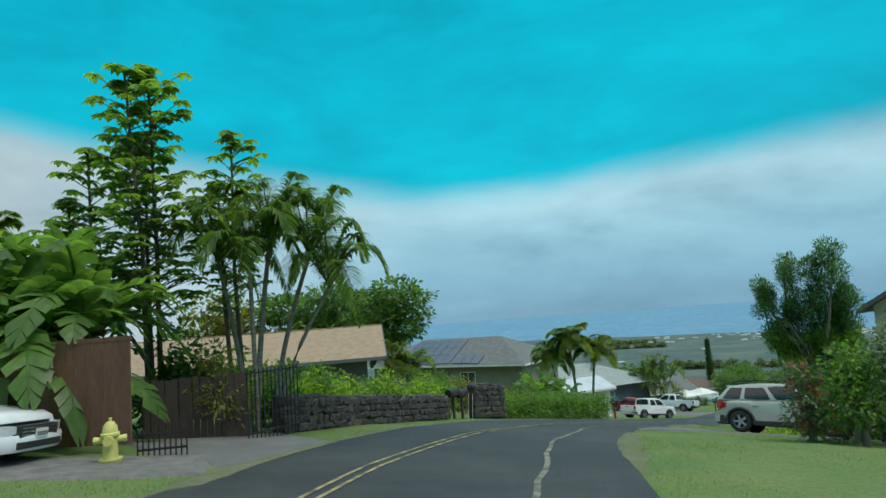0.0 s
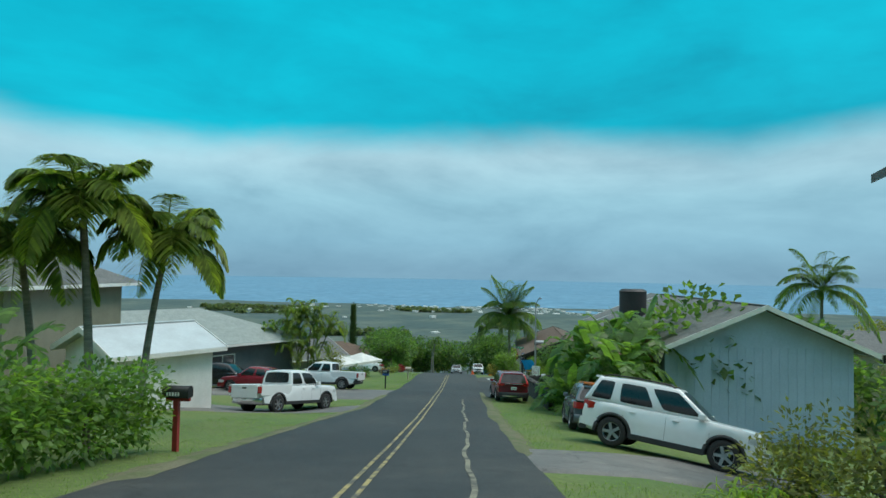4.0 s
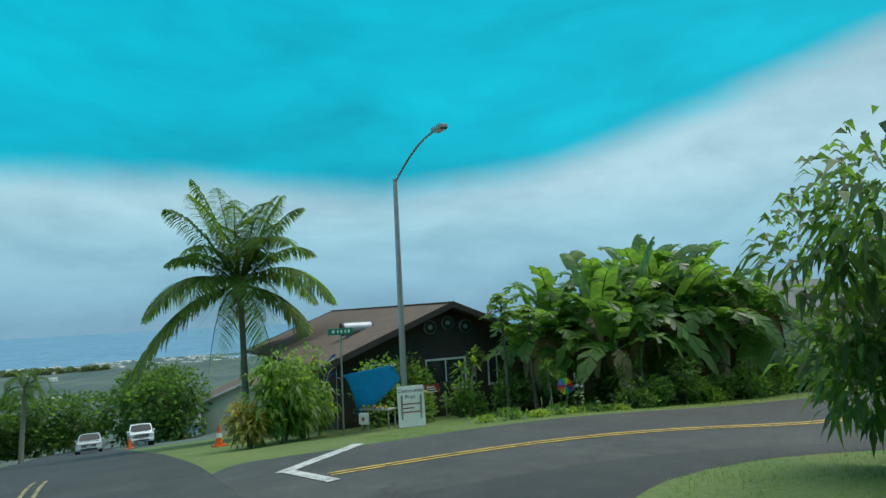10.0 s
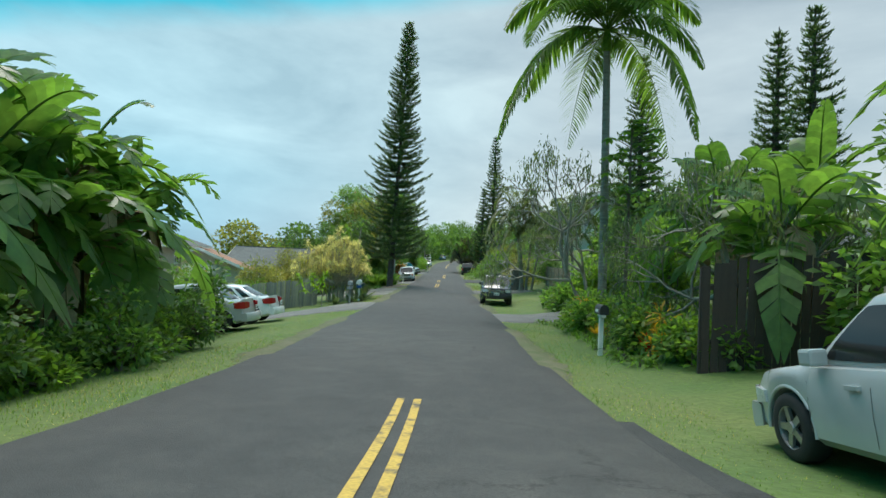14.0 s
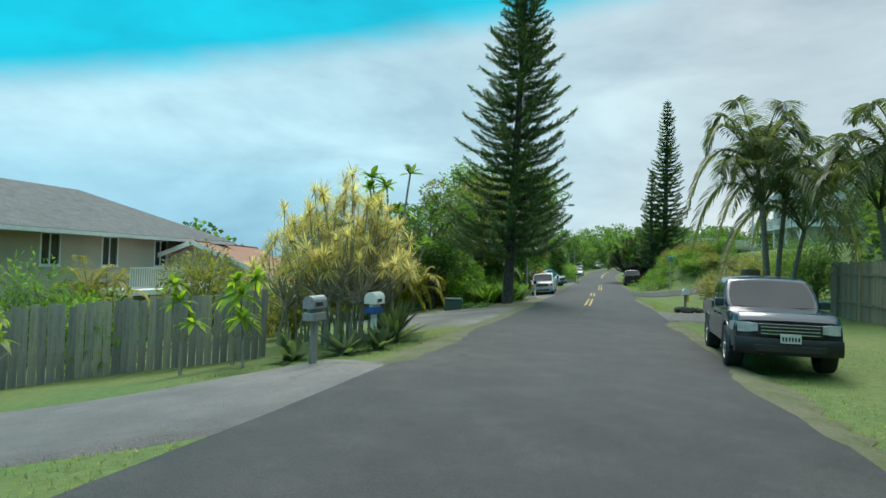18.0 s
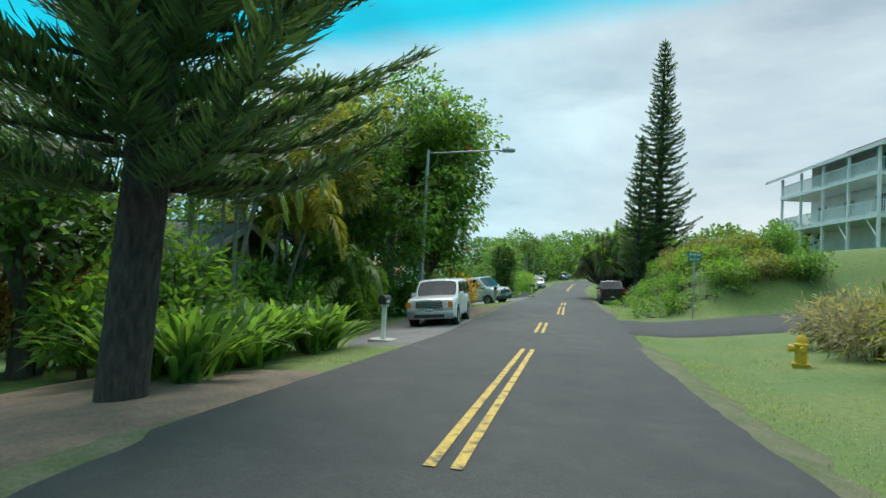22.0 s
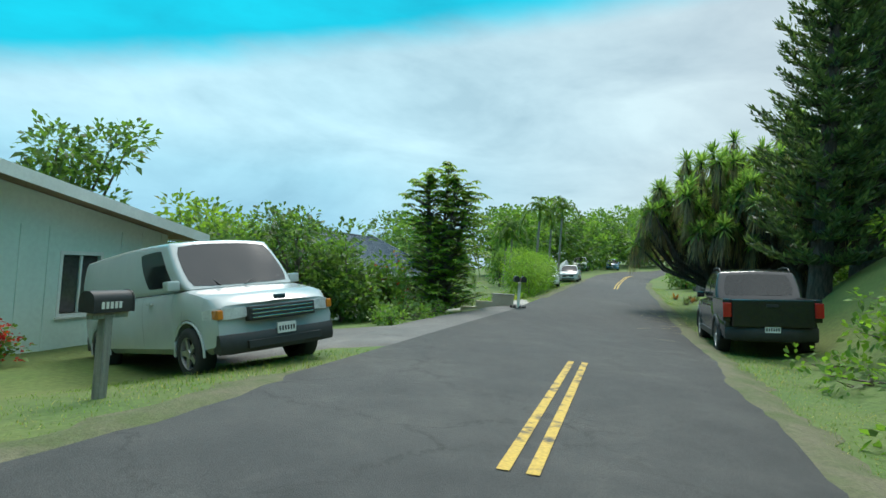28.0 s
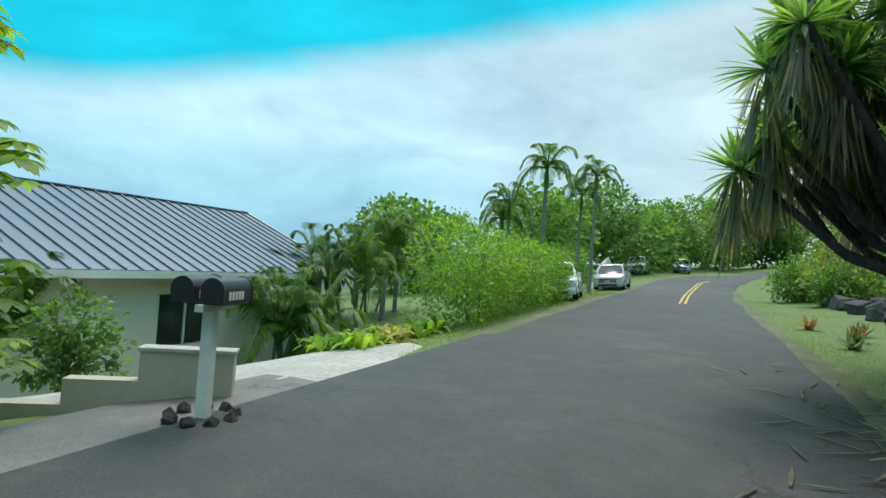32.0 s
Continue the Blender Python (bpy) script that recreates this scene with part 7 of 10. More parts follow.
octopus_tree("umbrella_tree", on(-7.6, 15.8), "tall umbrella tree with drooping finger leaves", 9.6, 1.55, 4, 330, LEAF_LIGHT, 0.28, 3, 0.35, 0.35)
octopus_tree("umbrella_tree", on(-5.9, 17.2), "slim umbrella tree behind the gate", 8.4, 1.2, 5, 150, LEAF_LIGHT, 0.27, 2, 0.3, 0.45)
octopus_tree("umbrella_tree", on(-9.6, 16.4), "umbrella tree behind the rusty fence", 7.6, 1.2, 6, 170, LEAF_LIGHT, 0.27, 2, 0.3, 0.35)
palm("clumping_palm", on(-5.2, 16.4), "clump of tall feathery palms with bare ringed trunks", [(0, 0, 5.2, 0.5, 0.2, 0.075), (0.35, 0.3, 4.6, 1.1, 0.3, 0.07), (-0.3, 0.2, 4.5, -0.7, 0.1, 0.07), (0.1, -0.3, 4.2, 0.1, -0.5, 0.065), (0.5, -0.1, 3.6, 1.6, 0.0, 0.06)], ARECA, 12, seed=3, size=1.05)
bush("shrub", on(-7.0, 15.8), "dark leafy shrub under the umbrella trees", (1.5, 1.3, 2.6), leafm=LEAF_DARK, seed=21, n=14, leaf=0.16, width=0.08, per=220)
bush("shrub", on(-5.6, 15.0), "grassy dark shrub at the palm's foot", (0.9, 0.9, 2.4), leafm=LEAF_OLIVE, seed=22, n=10, leaf=0.16, width=0.05)
bush("shrub", on(-8.6, 14.2), "rusty leaved shrub over the fence", (1.2, 1.0, 3.6), leafm=LEAF_DARK, seed=23, n=14, leaf=0.2, width=0.1, per=180)
for i, (x, y, h, L) in enumerate(((-10.2, 13.3, 2.9, 2.2), (-8.7, 12.9, 2.2, 2.0), (-11.8, 13.6, 3.2, 2.4), (-12.8, 14.8, 3.6, 2.5), (-9.6, 14.6, 3.4, 2.2), (-8.3, 13.8, 3.0, 2.1))):
    banana("banana_plant", on(x, y, 50 * i), "banana plant with broad dark leaves over the fence", h, 30 + i, 11, L * 1.25, 1, "bananas by the rusty fence")
palm("palm", on(-13.5, 17), "feathery palm beyond the fence", [(0, 0, 4.6, 0.2, 0, 0.1)], FOX, 12, seed=9)
tree("shade_tree", on(-8.0, 47), "broad dark shade tree behind the tan-roofed house", 9.6, 6.2, 0.35, 0.35, 26, 60, 0.42, 0.2, LEAF_DARK, seed=8, squash=0.55, clump=0.34)
tree("shade_tree", on(-17.0, 47), "olive green tree behind the house", 8.4, 4.5, 0.3, 0.3, 18, 60, 0.4, 0.2, LEAF_OLIVE, seed=9, clump=0.36)
palm("palm", on(-4.0, 39.5), "leafy palm beside the house", [(0, 0, 3.0, 0.2, 0, 0.1), (0.8, 0.4, 2.4, 0.5, 0, 0.09)], FOX, 12, seed=10)

stone_wall("stone_wall", on(-4.3, 15.6, 68.2, 0), "low black lava-stone wall along the verge", 11.0, 0.85, slope=(gz(-0.2, 25.8) - gz(-4.3, 15.6)) / 11.0, seed=3)
stone_wall("stone_pillar", on(0.95, 28.2, 48, 0), "taller lava-stone gateway wall", 2.2, 1.45, 0.5, slope=-0.14, seed=4, limit=90)
for x, y in ((-0.05, 27.25), (0.32, 27.7)):
    mailbox("mailbox", on(x, y, -130), "large black mailbox at the stone gateway", BLACKM, WOOD_BROWN, 0.95, width=0.36, length=0.62)
for x, y, a in ((0.72, 26.6, 3), (0.55, 26.35, -5)):
    st = thing("marker_stake", on(x, y) @ pose(0, 0, 0, a, 4, 0), "thin white marker stake with a red reflector", "marker", "stakes at the gateway")
    part("rod", bmesh_to("rod", cyl(0.008, 0.008, 1.15, 8, -0.1), WHITE), st)
    part("reflector", bmesh_to("reflector", cyl(0.045, 0.045, 0.015, 14, 0, Matrix.Translation((0, 0.01, 1.05)) @ Matrix.Rotation(math.pi / 2, 4, "X")), REDP), st, "round red reflector")
rng = np.random.default_rng(40)
for i in range(15):
    f = (i + 0.5) / 15
    x, y = -5.4 + 5.6 * f + rng.normal(0, 0.3), 16.6 + 11.6 * f
    bush("shrub", on(x - 0.5, y + 0.4, 25 * i), ("lime green shrub spilling over the lava wall", "leafy green shrub behind the lava wall")[i % 2], (0.9, 0.9, rng.uniform(1.6, 2.4)), leafm=(LEAF_LIME, LEAF_LIGHT, LEAF_MID, LEAF_LIME, LEAF_LIGHT)[i % 5], seed=60 + i, n=9, leaf=0.17, width=0.08, per=230)
for i in range(9):
    f = (i + 0.5) / 9
    x, y = -4.2 + 6.0 * f, 21.0 + 12.5 * f
    bush("shrub", on(x - 2.6, y + 0.6, 40 * i), ("tall olive shrub in the garden", "dark shrub in the walled garden")[i % 2], (1.1, 1.1, rng.uniform(1.8, 2.9)), leafm=(LEAF_OLIVE, LEAF_DARK, LEAF_MID)[i % 3], seed=80 + i, n=9, leaf=0.17, width=0.08, per=130)
hedge("hedge", pose(6.1, 36.2, gz(6.1, 36.2) + 0.05, 0, 0, 54.0), "clipped dark green hedge on a low wall", (14.4, 0.9, 1.3), LEAF_MID, 0.12, 330, 4, 0.05, -0.152)
bush("red_plant", on(3.5, 36.5), "red-leaved plants behind the hedge", (1.6, 0.9, 1.7), leafm=LEAF_RED, seed=101, leaf=0.28, width=0.07, per=110, n=8)
for i, (x, y, h) in enumerate(((6.2, 41.5, 2.2), (5.0, 40.2, 1.8), (7.3, 43.0, 1.8))):
    banana("banana_plant", on(x, y, 70 * i), "light green banana plant behind the hedge", h, 110 + i, 9, 1.9, 0, "bananas behind the hedge")
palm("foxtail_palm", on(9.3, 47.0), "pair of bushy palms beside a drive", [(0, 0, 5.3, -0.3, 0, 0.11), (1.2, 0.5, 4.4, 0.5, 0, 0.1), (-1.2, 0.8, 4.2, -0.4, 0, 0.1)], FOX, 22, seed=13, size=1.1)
for i, (x, y, r, h, lm) in enumerate(((0.5, 40, 1.6, 2.6, LEAF_OLIVE), (-2.5, 41, 1.5, 3.2, LEAF_DARK), (3, 45, 1.6, 2.6, LEAF_OLIVE), (-1, 48, 2.0, 3.4, LEAF_MID), (5.5, 49, 1.6, 2.4, LEAF_LIME), (8.0, 45.2, 1.0, 1.6, LEAF_LIGHT))):
    bush("shrub", on(x, y, 33 * i), "garden shrub between the houses", (r, r, h), leafm=lm, seed=120 + i, leaf=0.2, width=0.09, per=110, n=10)
mailbox("mailbox", on(10.6, 41.6, -35), "black mailbox on a red post", BLACKM, REDP, 1.0)

# ---- right of the upper downhill road ----
for i, (x, y, r, h, lm, bl) in enumerate(((10.7, 17.4, 0.9, 2.0, LEAF_GREY, FLOWER_RED), (11.9, 17.6, 0.9, 2.6, LEAF_DARK, None), (12.4, 16.2, 1.1, 2.3, LEAF_MID, FLOWER_RED), (14.9, 20.0, 1.2, 3.0, LEAF_GREY, None), (14.0, 17.6, 1.3, 3.0, LEAF_MID, None),
                                          (15.6, 26.5, 1.6, 3.4, LEAF_GREY, None), (16.8, 25.0, 1.5, 3.0, LEAF_DARK, None), (17.5, 31.2, 1.6, 2.6, LEAF_DARK, None), (19.8, 30.0, 1.5, 2.4, LEAF_DARK, None))):
    bush("shrub", on(x, y, 33 * i), ("grey-green shrub with scarlet flowers beside the verge" if bl else "dense shrub beside the drive"), (r, r, h), leafm=lm, seed=140 + i, leaf=0.13, width=0.06, per=260, n=11, blossom=bl)
spiky_tree("plumeria", on(10.4, 16.4), "branching shrub with rosettes of broad leaves", [(0.5, 0.2, 1.3, 0.6), (-0.4, 0.3, 1.5, 0.6), (0.1, -0.5, 1.6, 0.6), (-0.5, -0.4, 1.1, 0.6), (0.6, -0.4, 1.0, 0.6)], 16, 0.5, 0.13, LEAF_LIGHT, 3, category="shrub")
for i, (x, y, r, h, lm, bl) in enumerate(((9.3, 16.5, 0.8, 2.3, LEAF_GREY, FLOWER_RED), (9.9, 15.3, 1.0, 2.9, LEAF_MID, None), (10.9, 15.2, 1.2, 3.3, LEAF_GREY, None))):
    bush("shrub", on(x, y, 47 * i), "tall grey-green shrub at the edge of the lawn", (r, r, h), leafm=lm, seed=1140 + i, leaf=0.16, width=0.06, per=260, n=12, blossom=bl)
stone_wall("stone_wall", on(11.4, 14.0, -20), "dark lava-stone gateway beside the verge", 4.0, 1.5, 0.4, slope=0.02, seed=9, limit=120)


def juniper():
    """A tall, many-stemmed tree of upright tufted columns over a wide leafy foot."""
    rng = np.random.default_rng(77)
    t = thing("tufted_tree", on(17.4, 29.6), "tall dense tree with upright tufted limbs", "tree")
    cs, tips = [], []
    for off, low, top, rad, n in ((1.1, 4.6, 9.6, 0.62, 24), (-0.9, 5.8, 9.2, 0.36, 13), (0.1, 4.4, 8.9, 0.5, 20), (-2.0, 6.5, 8.0, 0.38, 11), (-0.9, 3.2, 7.2, 0.6, 14), (0.8, 2.2, 6.4, 0.85, 26), (-0.4, 2.0, 5.6, 0.85, 24), (-1.5, 4.6, 6.0, 0.45, 10), (1.6, 4.8, 7.4, 0.45, 11)):
        for i in range(n):
            f = (i + rng.random()) / n
            a, q = rng.random() * 6.283, rng.random() ** 0.5 * rad * (0.9 if f < 0.8 else 0.6)
            cs.append((0.78 * off + q * math.cos(a), -0.62 * off + q * math.sin(a), low + (top - low) * f - 0.3, rng.uniform(0.32, 0.56), 1.0))
        tips += [(0.78 * off + rng.normal(0, 0.2), -0.62 * off + rng.normal(0, 0.2), low + (top - low) * f) for f in (0.3, 0.6, 0.85)]
    part("trunk", limb_mesh("trunk", 6.0, 0.2, tips, BARK, rng, fork=0.15), t)
    part("crown", crown_mesh("crown", [c for c in cs if c[2] > 5.0], 1150, 0.12, 0.034, LEAF_TUFT, rng, up=0.7, droop=0.0, shell=0.15), t)
    part("lower_crown", crown_mesh("lower_crown", [c for c in cs if c[2] <= 5.0], 1000, 0.14, 0.04, LEAF_LIGHT, rng, up=0.7, droop=0.0, shell=0.15), t, "lighter yellow-green lower foliage")


juniper()
for i in range(9):
    f = i / 8
    strap_clump("fern", on(13.6 + 4.6 * f + rng.normal(0, 0.3), 26.6 + 8 * f, 40 * i), "yellow-green fern clump at the tree's foot", 70, 0.95, 0.06, LEAF_LIME, 150 + i, 0.8, 0.5, 0.25, "fern", "ferns along the verge")
for i, (x, y, r, h) in enumerate(((16.2, 28.2, 1.3, 2.0), (17.0, 30.2, 1.3, 2.2), (19.4, 33.2, 1.4, 2.3), (20.5, 35.2, 1.3, 1.9))):
    bush("shrub", on(x, y, 33 * i), "olive undergrowth at the tree's foot", (r, r, h), leafm=LEAF_OLIVE, seed=160 + i, leaf=0.14, width=0.05, per=230, n=10)


def modern_house():
    t = thing("house", pose(22.0, 31.9, -5.6, 0, 0, -52), "tall cream house with slit windows and a sloping roof", "house")
    L, W = 8.5, 7.0
    ops = [(3.4 - L / 2, 2.2, 0.9, 3.3), (5.6 - L / 2, 1.8, 1.5, 3.7)]
    m = Matrix.Translation((L / 2, 0, 0))
    part("wall", wall_mesh("wall", L, -2.0, 5.6, 0.2, ops, CREAM), t, "", m)
    for u, sill, w, h in ops:
        window(t, m @ Matrix.Translation((u, 0.02, sill)), w, h, WOOD_BROWN, 1)
    for u, w, h in ((3.4, 0.9, 1.3), (5.6, 1.5, 2.3)):
        window(t, Matrix.Translation((u, -0.03, 5.62)), w, h, WOOD_BROWN, 1)
    box("wall", (0, 0.203, -2, 0.2, W, 5.9), CREAM, t)
    box("wall", (L - 0.2, 0.203, -2, L, W - 0.203, 10.9), CREAM, t)
    box("wall", (0.203, W - 0.2, -2, L - 0.203, W, 5.6), CREAM, t)
    V = [(-0.6, -0.6, 5.6), (L + 0.6, -0.6, 11.4), (L + 0.6, W + 0.6, 11.4), (-0.6, W + 0.6, 5.6)]
    V += [(a, b, c + 0.25) for a, b, c in V]
    F = [[4, 5, 6, 7], [3, 2, 1, 0], [0, 1, 5, 4], [1, 2, 6, 5], [2, 3, 7, 6], [3, 0, 4, 7]]
    part("roof", mesh("roof", np.array(V), F, SHINGLE_GREY), t, "dark grey sloping roof")
    g = [(0, 0.0, 5.6), (L, 0.0, 5.6), (L, 0.0, 11.0), (0, 0.0, 5.95)]
    g += [(a, 0.2, c) for a, b, c in g]
    for y in (0, W - 0.2):
        part("gable", mesh("gable", np.array(g), [[0, 1, 2, 3], [7, 6, 5, 4], [0, 4, 5, 1], [1, 5, 6, 2], [2, 6, 7, 3], [3, 7, 4, 0]], CREAM), t, "", Matrix.Translation((0, y, 0)))


modern_house()


def stair_house():
    """The pale blue house with a deck and outside stairs."""
    bx, by, bz = 41.1, 51.9, -10.45
    t = house("house", pose(bx, by, bz, 0, 0, 57), "pale blue board house with a grey roof and outside stairs", 13.5, 9.0, 4.4, 1.9, PALEBLUE, SHINGLE_GREY, WHITE, over=0.8, batten=0.4, wins=(("y+", 0, 1.4, 1.4, 1.2), ("y+", 4, 1.4, 1.4, 1.2), ("x+", 1, 1.2, 1.2, 1.2)))
    box("deck", (6.76, 0.2, 1.9, 9.6, 5.1, 2.1), WHITE, t)
    for x, y in ((9.5, 5.0), (9.5, 0.3), (7.0, 5.0)):
        box("deck_post", (x - 0.07, y - 0.07, -2.5, x + 0.07, y + 0.07, 4.15), WHITE, t)
    box("deck_panel", (8.05, 5.12, 0.3, 9.6, 5.2, 3.0), PALEBLUE, t, "pale blue deck panel")
    box("deck_panel", (9.62, 0.2, 0.3, 9.7, 5.2, 3.0), PALEBLUE, t, "pale blue deck panel")
    box("deck_panel", (6.77, 4.0, 2.1, 6.83, 5.0, 3.0), PALEBLUE, t, "pale blue deck panel")
    for k in (-1, 1):
        V = [(7.56, 0, 6.32), (10.2, 0, 6.32), (10.2, k * 5.3, 4.08), (7.56, k * 5.3, 4.08)]
        V += [(a, b, c + 0.14) for a, b, c in V]
        part("deck_roof", mesh("deck_roof", np.array(V), [[4, 5, 6, 7], [3, 2, 1, 0], [0, 1, 5, 4], [1, 2, 6, 5], [2, 3, 7, 6], [3, 0, 4, 7]], SHINGLE_GREY), t)
        box("fascia", (7.56, min(k * 5.302, k * 5.33), 4.04, 10.2, max(k * 5.302, k * 5.33), 4.2), WHITE, t)
        part("barge_board", mesh("barge_board", *tube([(10.22, k * 5.3, 4.15), (10.22, 0, 6.39)], 0.07, 4), WHITE), t)
    # added dark boards stand in for the shade under the roof and bananas
    for i in range(23):
        box("screen_board", (-3.2 + i * 0.42, 4.53, -2.4, -2.81 + i * 0.42, 4.57, 3.9), WOOD_BROWN, t, "dark board added for the shade beside the stairs")
    for y in (5.14, 5.98):
        V = [(4.3 + dx, y + dy, dz) for dx, dz in ((0, 0.0), (2.75, 2.0), (2.75, 2.24), (0, 0.24)) for dy in (0, 0.05)]
        part("stringer", mesh("stringer", np.array(V), [[0, 2, 4, 6], [7, 5, 3, 1], [0, 1, 3, 2], [2, 3, 5, 4], [4, 5, 7, 6], [6, 7, 1, 0]], WHITE), t)
    part("handrail", mesh("handrail", *tube([(4.3, 6.0, 1.15), (7.05, 6.0, 3.15)], 0.05, 4), WHITE), t)
    for i in range(11):
        box("tread", (4.32 + i * 0.25, 5.192, 0.12 + i * 0.182, 4.62 + i * 0.25, 5.978, 0.16 + i * 0.182), WHITE, t)
        if i % 2 == 0:
            box("baluster", (4.36 + i * 0.25, 5.985, 0.2 + i * 0.182, 4.42 + i * 0.25, 6.028, 1.17 + i * 0.182), WHITE, t)
    tank = thing("water_tank", pose(39.9, 56.2, -5.7), "dark round water tank on the roof", "water tank")
    part("tank", sharp(bmesh_to("tank", cyl(0.85, 0.85, 2.0, 24), BLACKP)), tank)
    part("lid", bmesh_to("lid", cyl(0.9, 0.7, 0.15, 24, 2.0), BLACKP), tank)


stair_house()
for i, (u, v, h, L) in enumerate(((-8.5, 7.0, 3.2, 2.6), (-6.5, 7.8, 3.0, 2.6), (-4.5, 6.6, 3.9, 2.8), (-3.5, 8.0, 3.0, 2.5), (-2.2, 6.8, 3.7, 2.8), (-6.0, 5.4, 4.2, 2.8), (-10.0, 7.6, 2.4, 2.4), (-3.4, 5.4, 4.0, 2.7), (-5.4, 9.4, 1.2, 1.8), (-8.2, 9.3, 1.2, 1.7))):
    banana("banana_plant", on(41.1 + 0.545 * u - 0.839 * v, 51.9 + 0.839 * u + 0.545 * v, 70 * i), "lush banana plant beside the verge", h, 170 + i, 11, L, 1, "bananas beside the downhill road")
for i, (x, y) in enumerate(((33.4, 58.4), (34.6, 60.2), (35.9, 62.2), (37.4, 64.6), (31.4, 55.2))):
    bush("shrub", on(x + 0.9, y - 1.0, 30 * i), "low green weeds along the wall", (0.7, 0.7, 0.7), leafm=LEAF_MID, seed=190 + i, n=6, leaf=0.1)
stone_wall("stone_wall", on(33.2, 57.2, 54.5), "black lava-stone garden wall", 14.2, 0.95, slope=(gz(41.5, 68.8) - gz(33.2, 57.2)) / 14.2, seed=11)
stone_wall("stone_wall", on(29.7, 52.2, 55), "black lava-stone wall under the bananas", 6.05, 0.95, slope=(gz(33.2, 57.2) - gz(29.7, 52.2)) / 6.1, seed=13, limit=110)
stone_wall("stone_wall", on(41.6, 68.7, -22), "black lava-stone garden wall at the corner", 7.5, 0.95, slope=-0.03, seed=12, limit=170)
tree("mango_tree", on(45.0, 67.9), "dark leaning mango tree behind the corner wall", 3.9, 2.1, 0.14, 0.1, 24, 220, 0.26, 0.07, LEAF_DARK, seed=14, droop=0.6, clump=0.42)
tree("mango_tree", on(44.6, 62.0), "dark broad tree in the corner garden", 3.6, 2.0, 0.14, 0.12, 16, 140, 0.24, 0.07, LEAF_DARK, seed=15, droop=0.5, clump=0.42)
for i, (x, y) in enumerate(((47.6, 63.2), (49.2, 64.2), (46.4, 60.8))):
    banana("banana_plant", on(x, y, 60 * i), "banana plant in the corner garden", 3.2, 195 + i, 11, 2.5, 1, "bananas in the corner garden")
for i in range(8):
    bush("garden_plant", on(40.2 + i * 0.75, 64.0 + (i % 3) * 1.0, 30 * i), "low vegetable plants in the walled garden", (0.6, 0.6, 0.7), leafm=LEAF_LIGHT, seed=200 + i, n=6, leaf=0.14, width=0.09, per=180)
for i, (u, v, r, h) in enumerate(((0.4, 6.4, 1.3, 3.4), (-1.4, 8.4, 1.1, 1.8), (-4.0, 9.0, 1.1, 1.8), (-7.0, 9.0, 1.1, 1.8))):
    bush("shrub", on(41.1 + 0.545 * u - 0.839 * v, 51.9 + 0.839 * u + 0.545 * v, 40 * i), "dark undergrowth below the bananas", (r, r, h), leafm=LEAF_DARK, seed=1170 + i, leaf=0.2, width=0.09, per=170, n=13)
b = thing("bucket", on(42.8, 68.2, 0, 0.97), "white bucket lying on the garden wall", "bucket")
part("pail", bmesh_to("pail", cyl(0.12, 0.15, 0.3, 16, -0.15, pose(0, 0, 0.15, 90, 0, 40)), WHITE), b)
part("handle", mesh("handle", *tube([(0.1, -0.1, 0.15), (0.22, -0.22, 0.2), (0.12, -0.3, 0.15)], 0.008, 5), STEEL), b)

# ---- left of the lower downhill road ----
mailbox("mailbox", on(29.2, 70.3, -35), "black mailbox with a blue tray on a thin post", BLACKM, BLACKM, 1.15, tray=BLUEP)
mailbox("mailbox", on(35.9, 79.2, -35), "beige moulded mailbox on a thick post", BEIGE, BEIGE, 0.9, width=0.3, length=0.5)
palm("clumping_palm", on(24.4, 75.0), "clump of arching golden-stemmed palms", [(0, 0, 3.5, -0.7, 0.2, 0.06), (0.4, 0.2, 4.2, 0.2, 0, 0.06), (-0.3, 0.3, 3.0, -1.3, 0.4, 0.055), (0.6, -0.2, 3.6, 1.0, -0.3, 0.055), (0.1, 0.5, 4.5, -0.4, -0.2, 0.055), (0.3, 0.3, 2.0, 0.6, 0.3, 0.05), (-0.2, -0.3, 1.8, -0.5, -0.4, 0.05)], ARECA_S, 9, seed=23, size=1.15)
bush("shrub", on(27.0, 76.0), "dark shrub with spiky tips by the palms", (1.4, 1.4, 3.4), leafm=LEAF_OLIVE, seed=210, leaf=0.16, width=0.05, per=180, n=14)
bush("shrub", on(25.0, 73.8), "yellow-green shrub under the palms", (1.4, 1.2, 1.6), leafm=LEAF_OLIVE, seed=211, leaf=0.16, width=0.05, per=200)
for i, (x, y, r, h, lm) in enumerate(((31.6, 82.0, 1.0, 1.2, LEAF_DARK), (29.2, 83.0, 0.9, 1.0, LEAF_MID), (33.4, 83.4, 0.7, 1.2, LEAF_MID), (38.6, 88.0, 0.8, 1.0, LEAF_OLIVE), (40.8, 92, 1.0, 1.4, LEAF_MID), (36.5, 85.5, 0.6, 0.8, LEAF_RUST), (44, 96, 1.0, 1.2, LEAF_RED))):
    bush("shrub", on(x, y, 30 * i), "small garden shrub beside the lawn", (r, r, h), leafm=lm, seed=220 + i, leaf=0.12, per=220)
tree("round_tree", on(48.0, 106.5), "rounded dark green street tree", 5.8, 3.0, 0.2, 0.12, 26, 130, 0.24, 0.11, LEAF_DARK, seed=24)


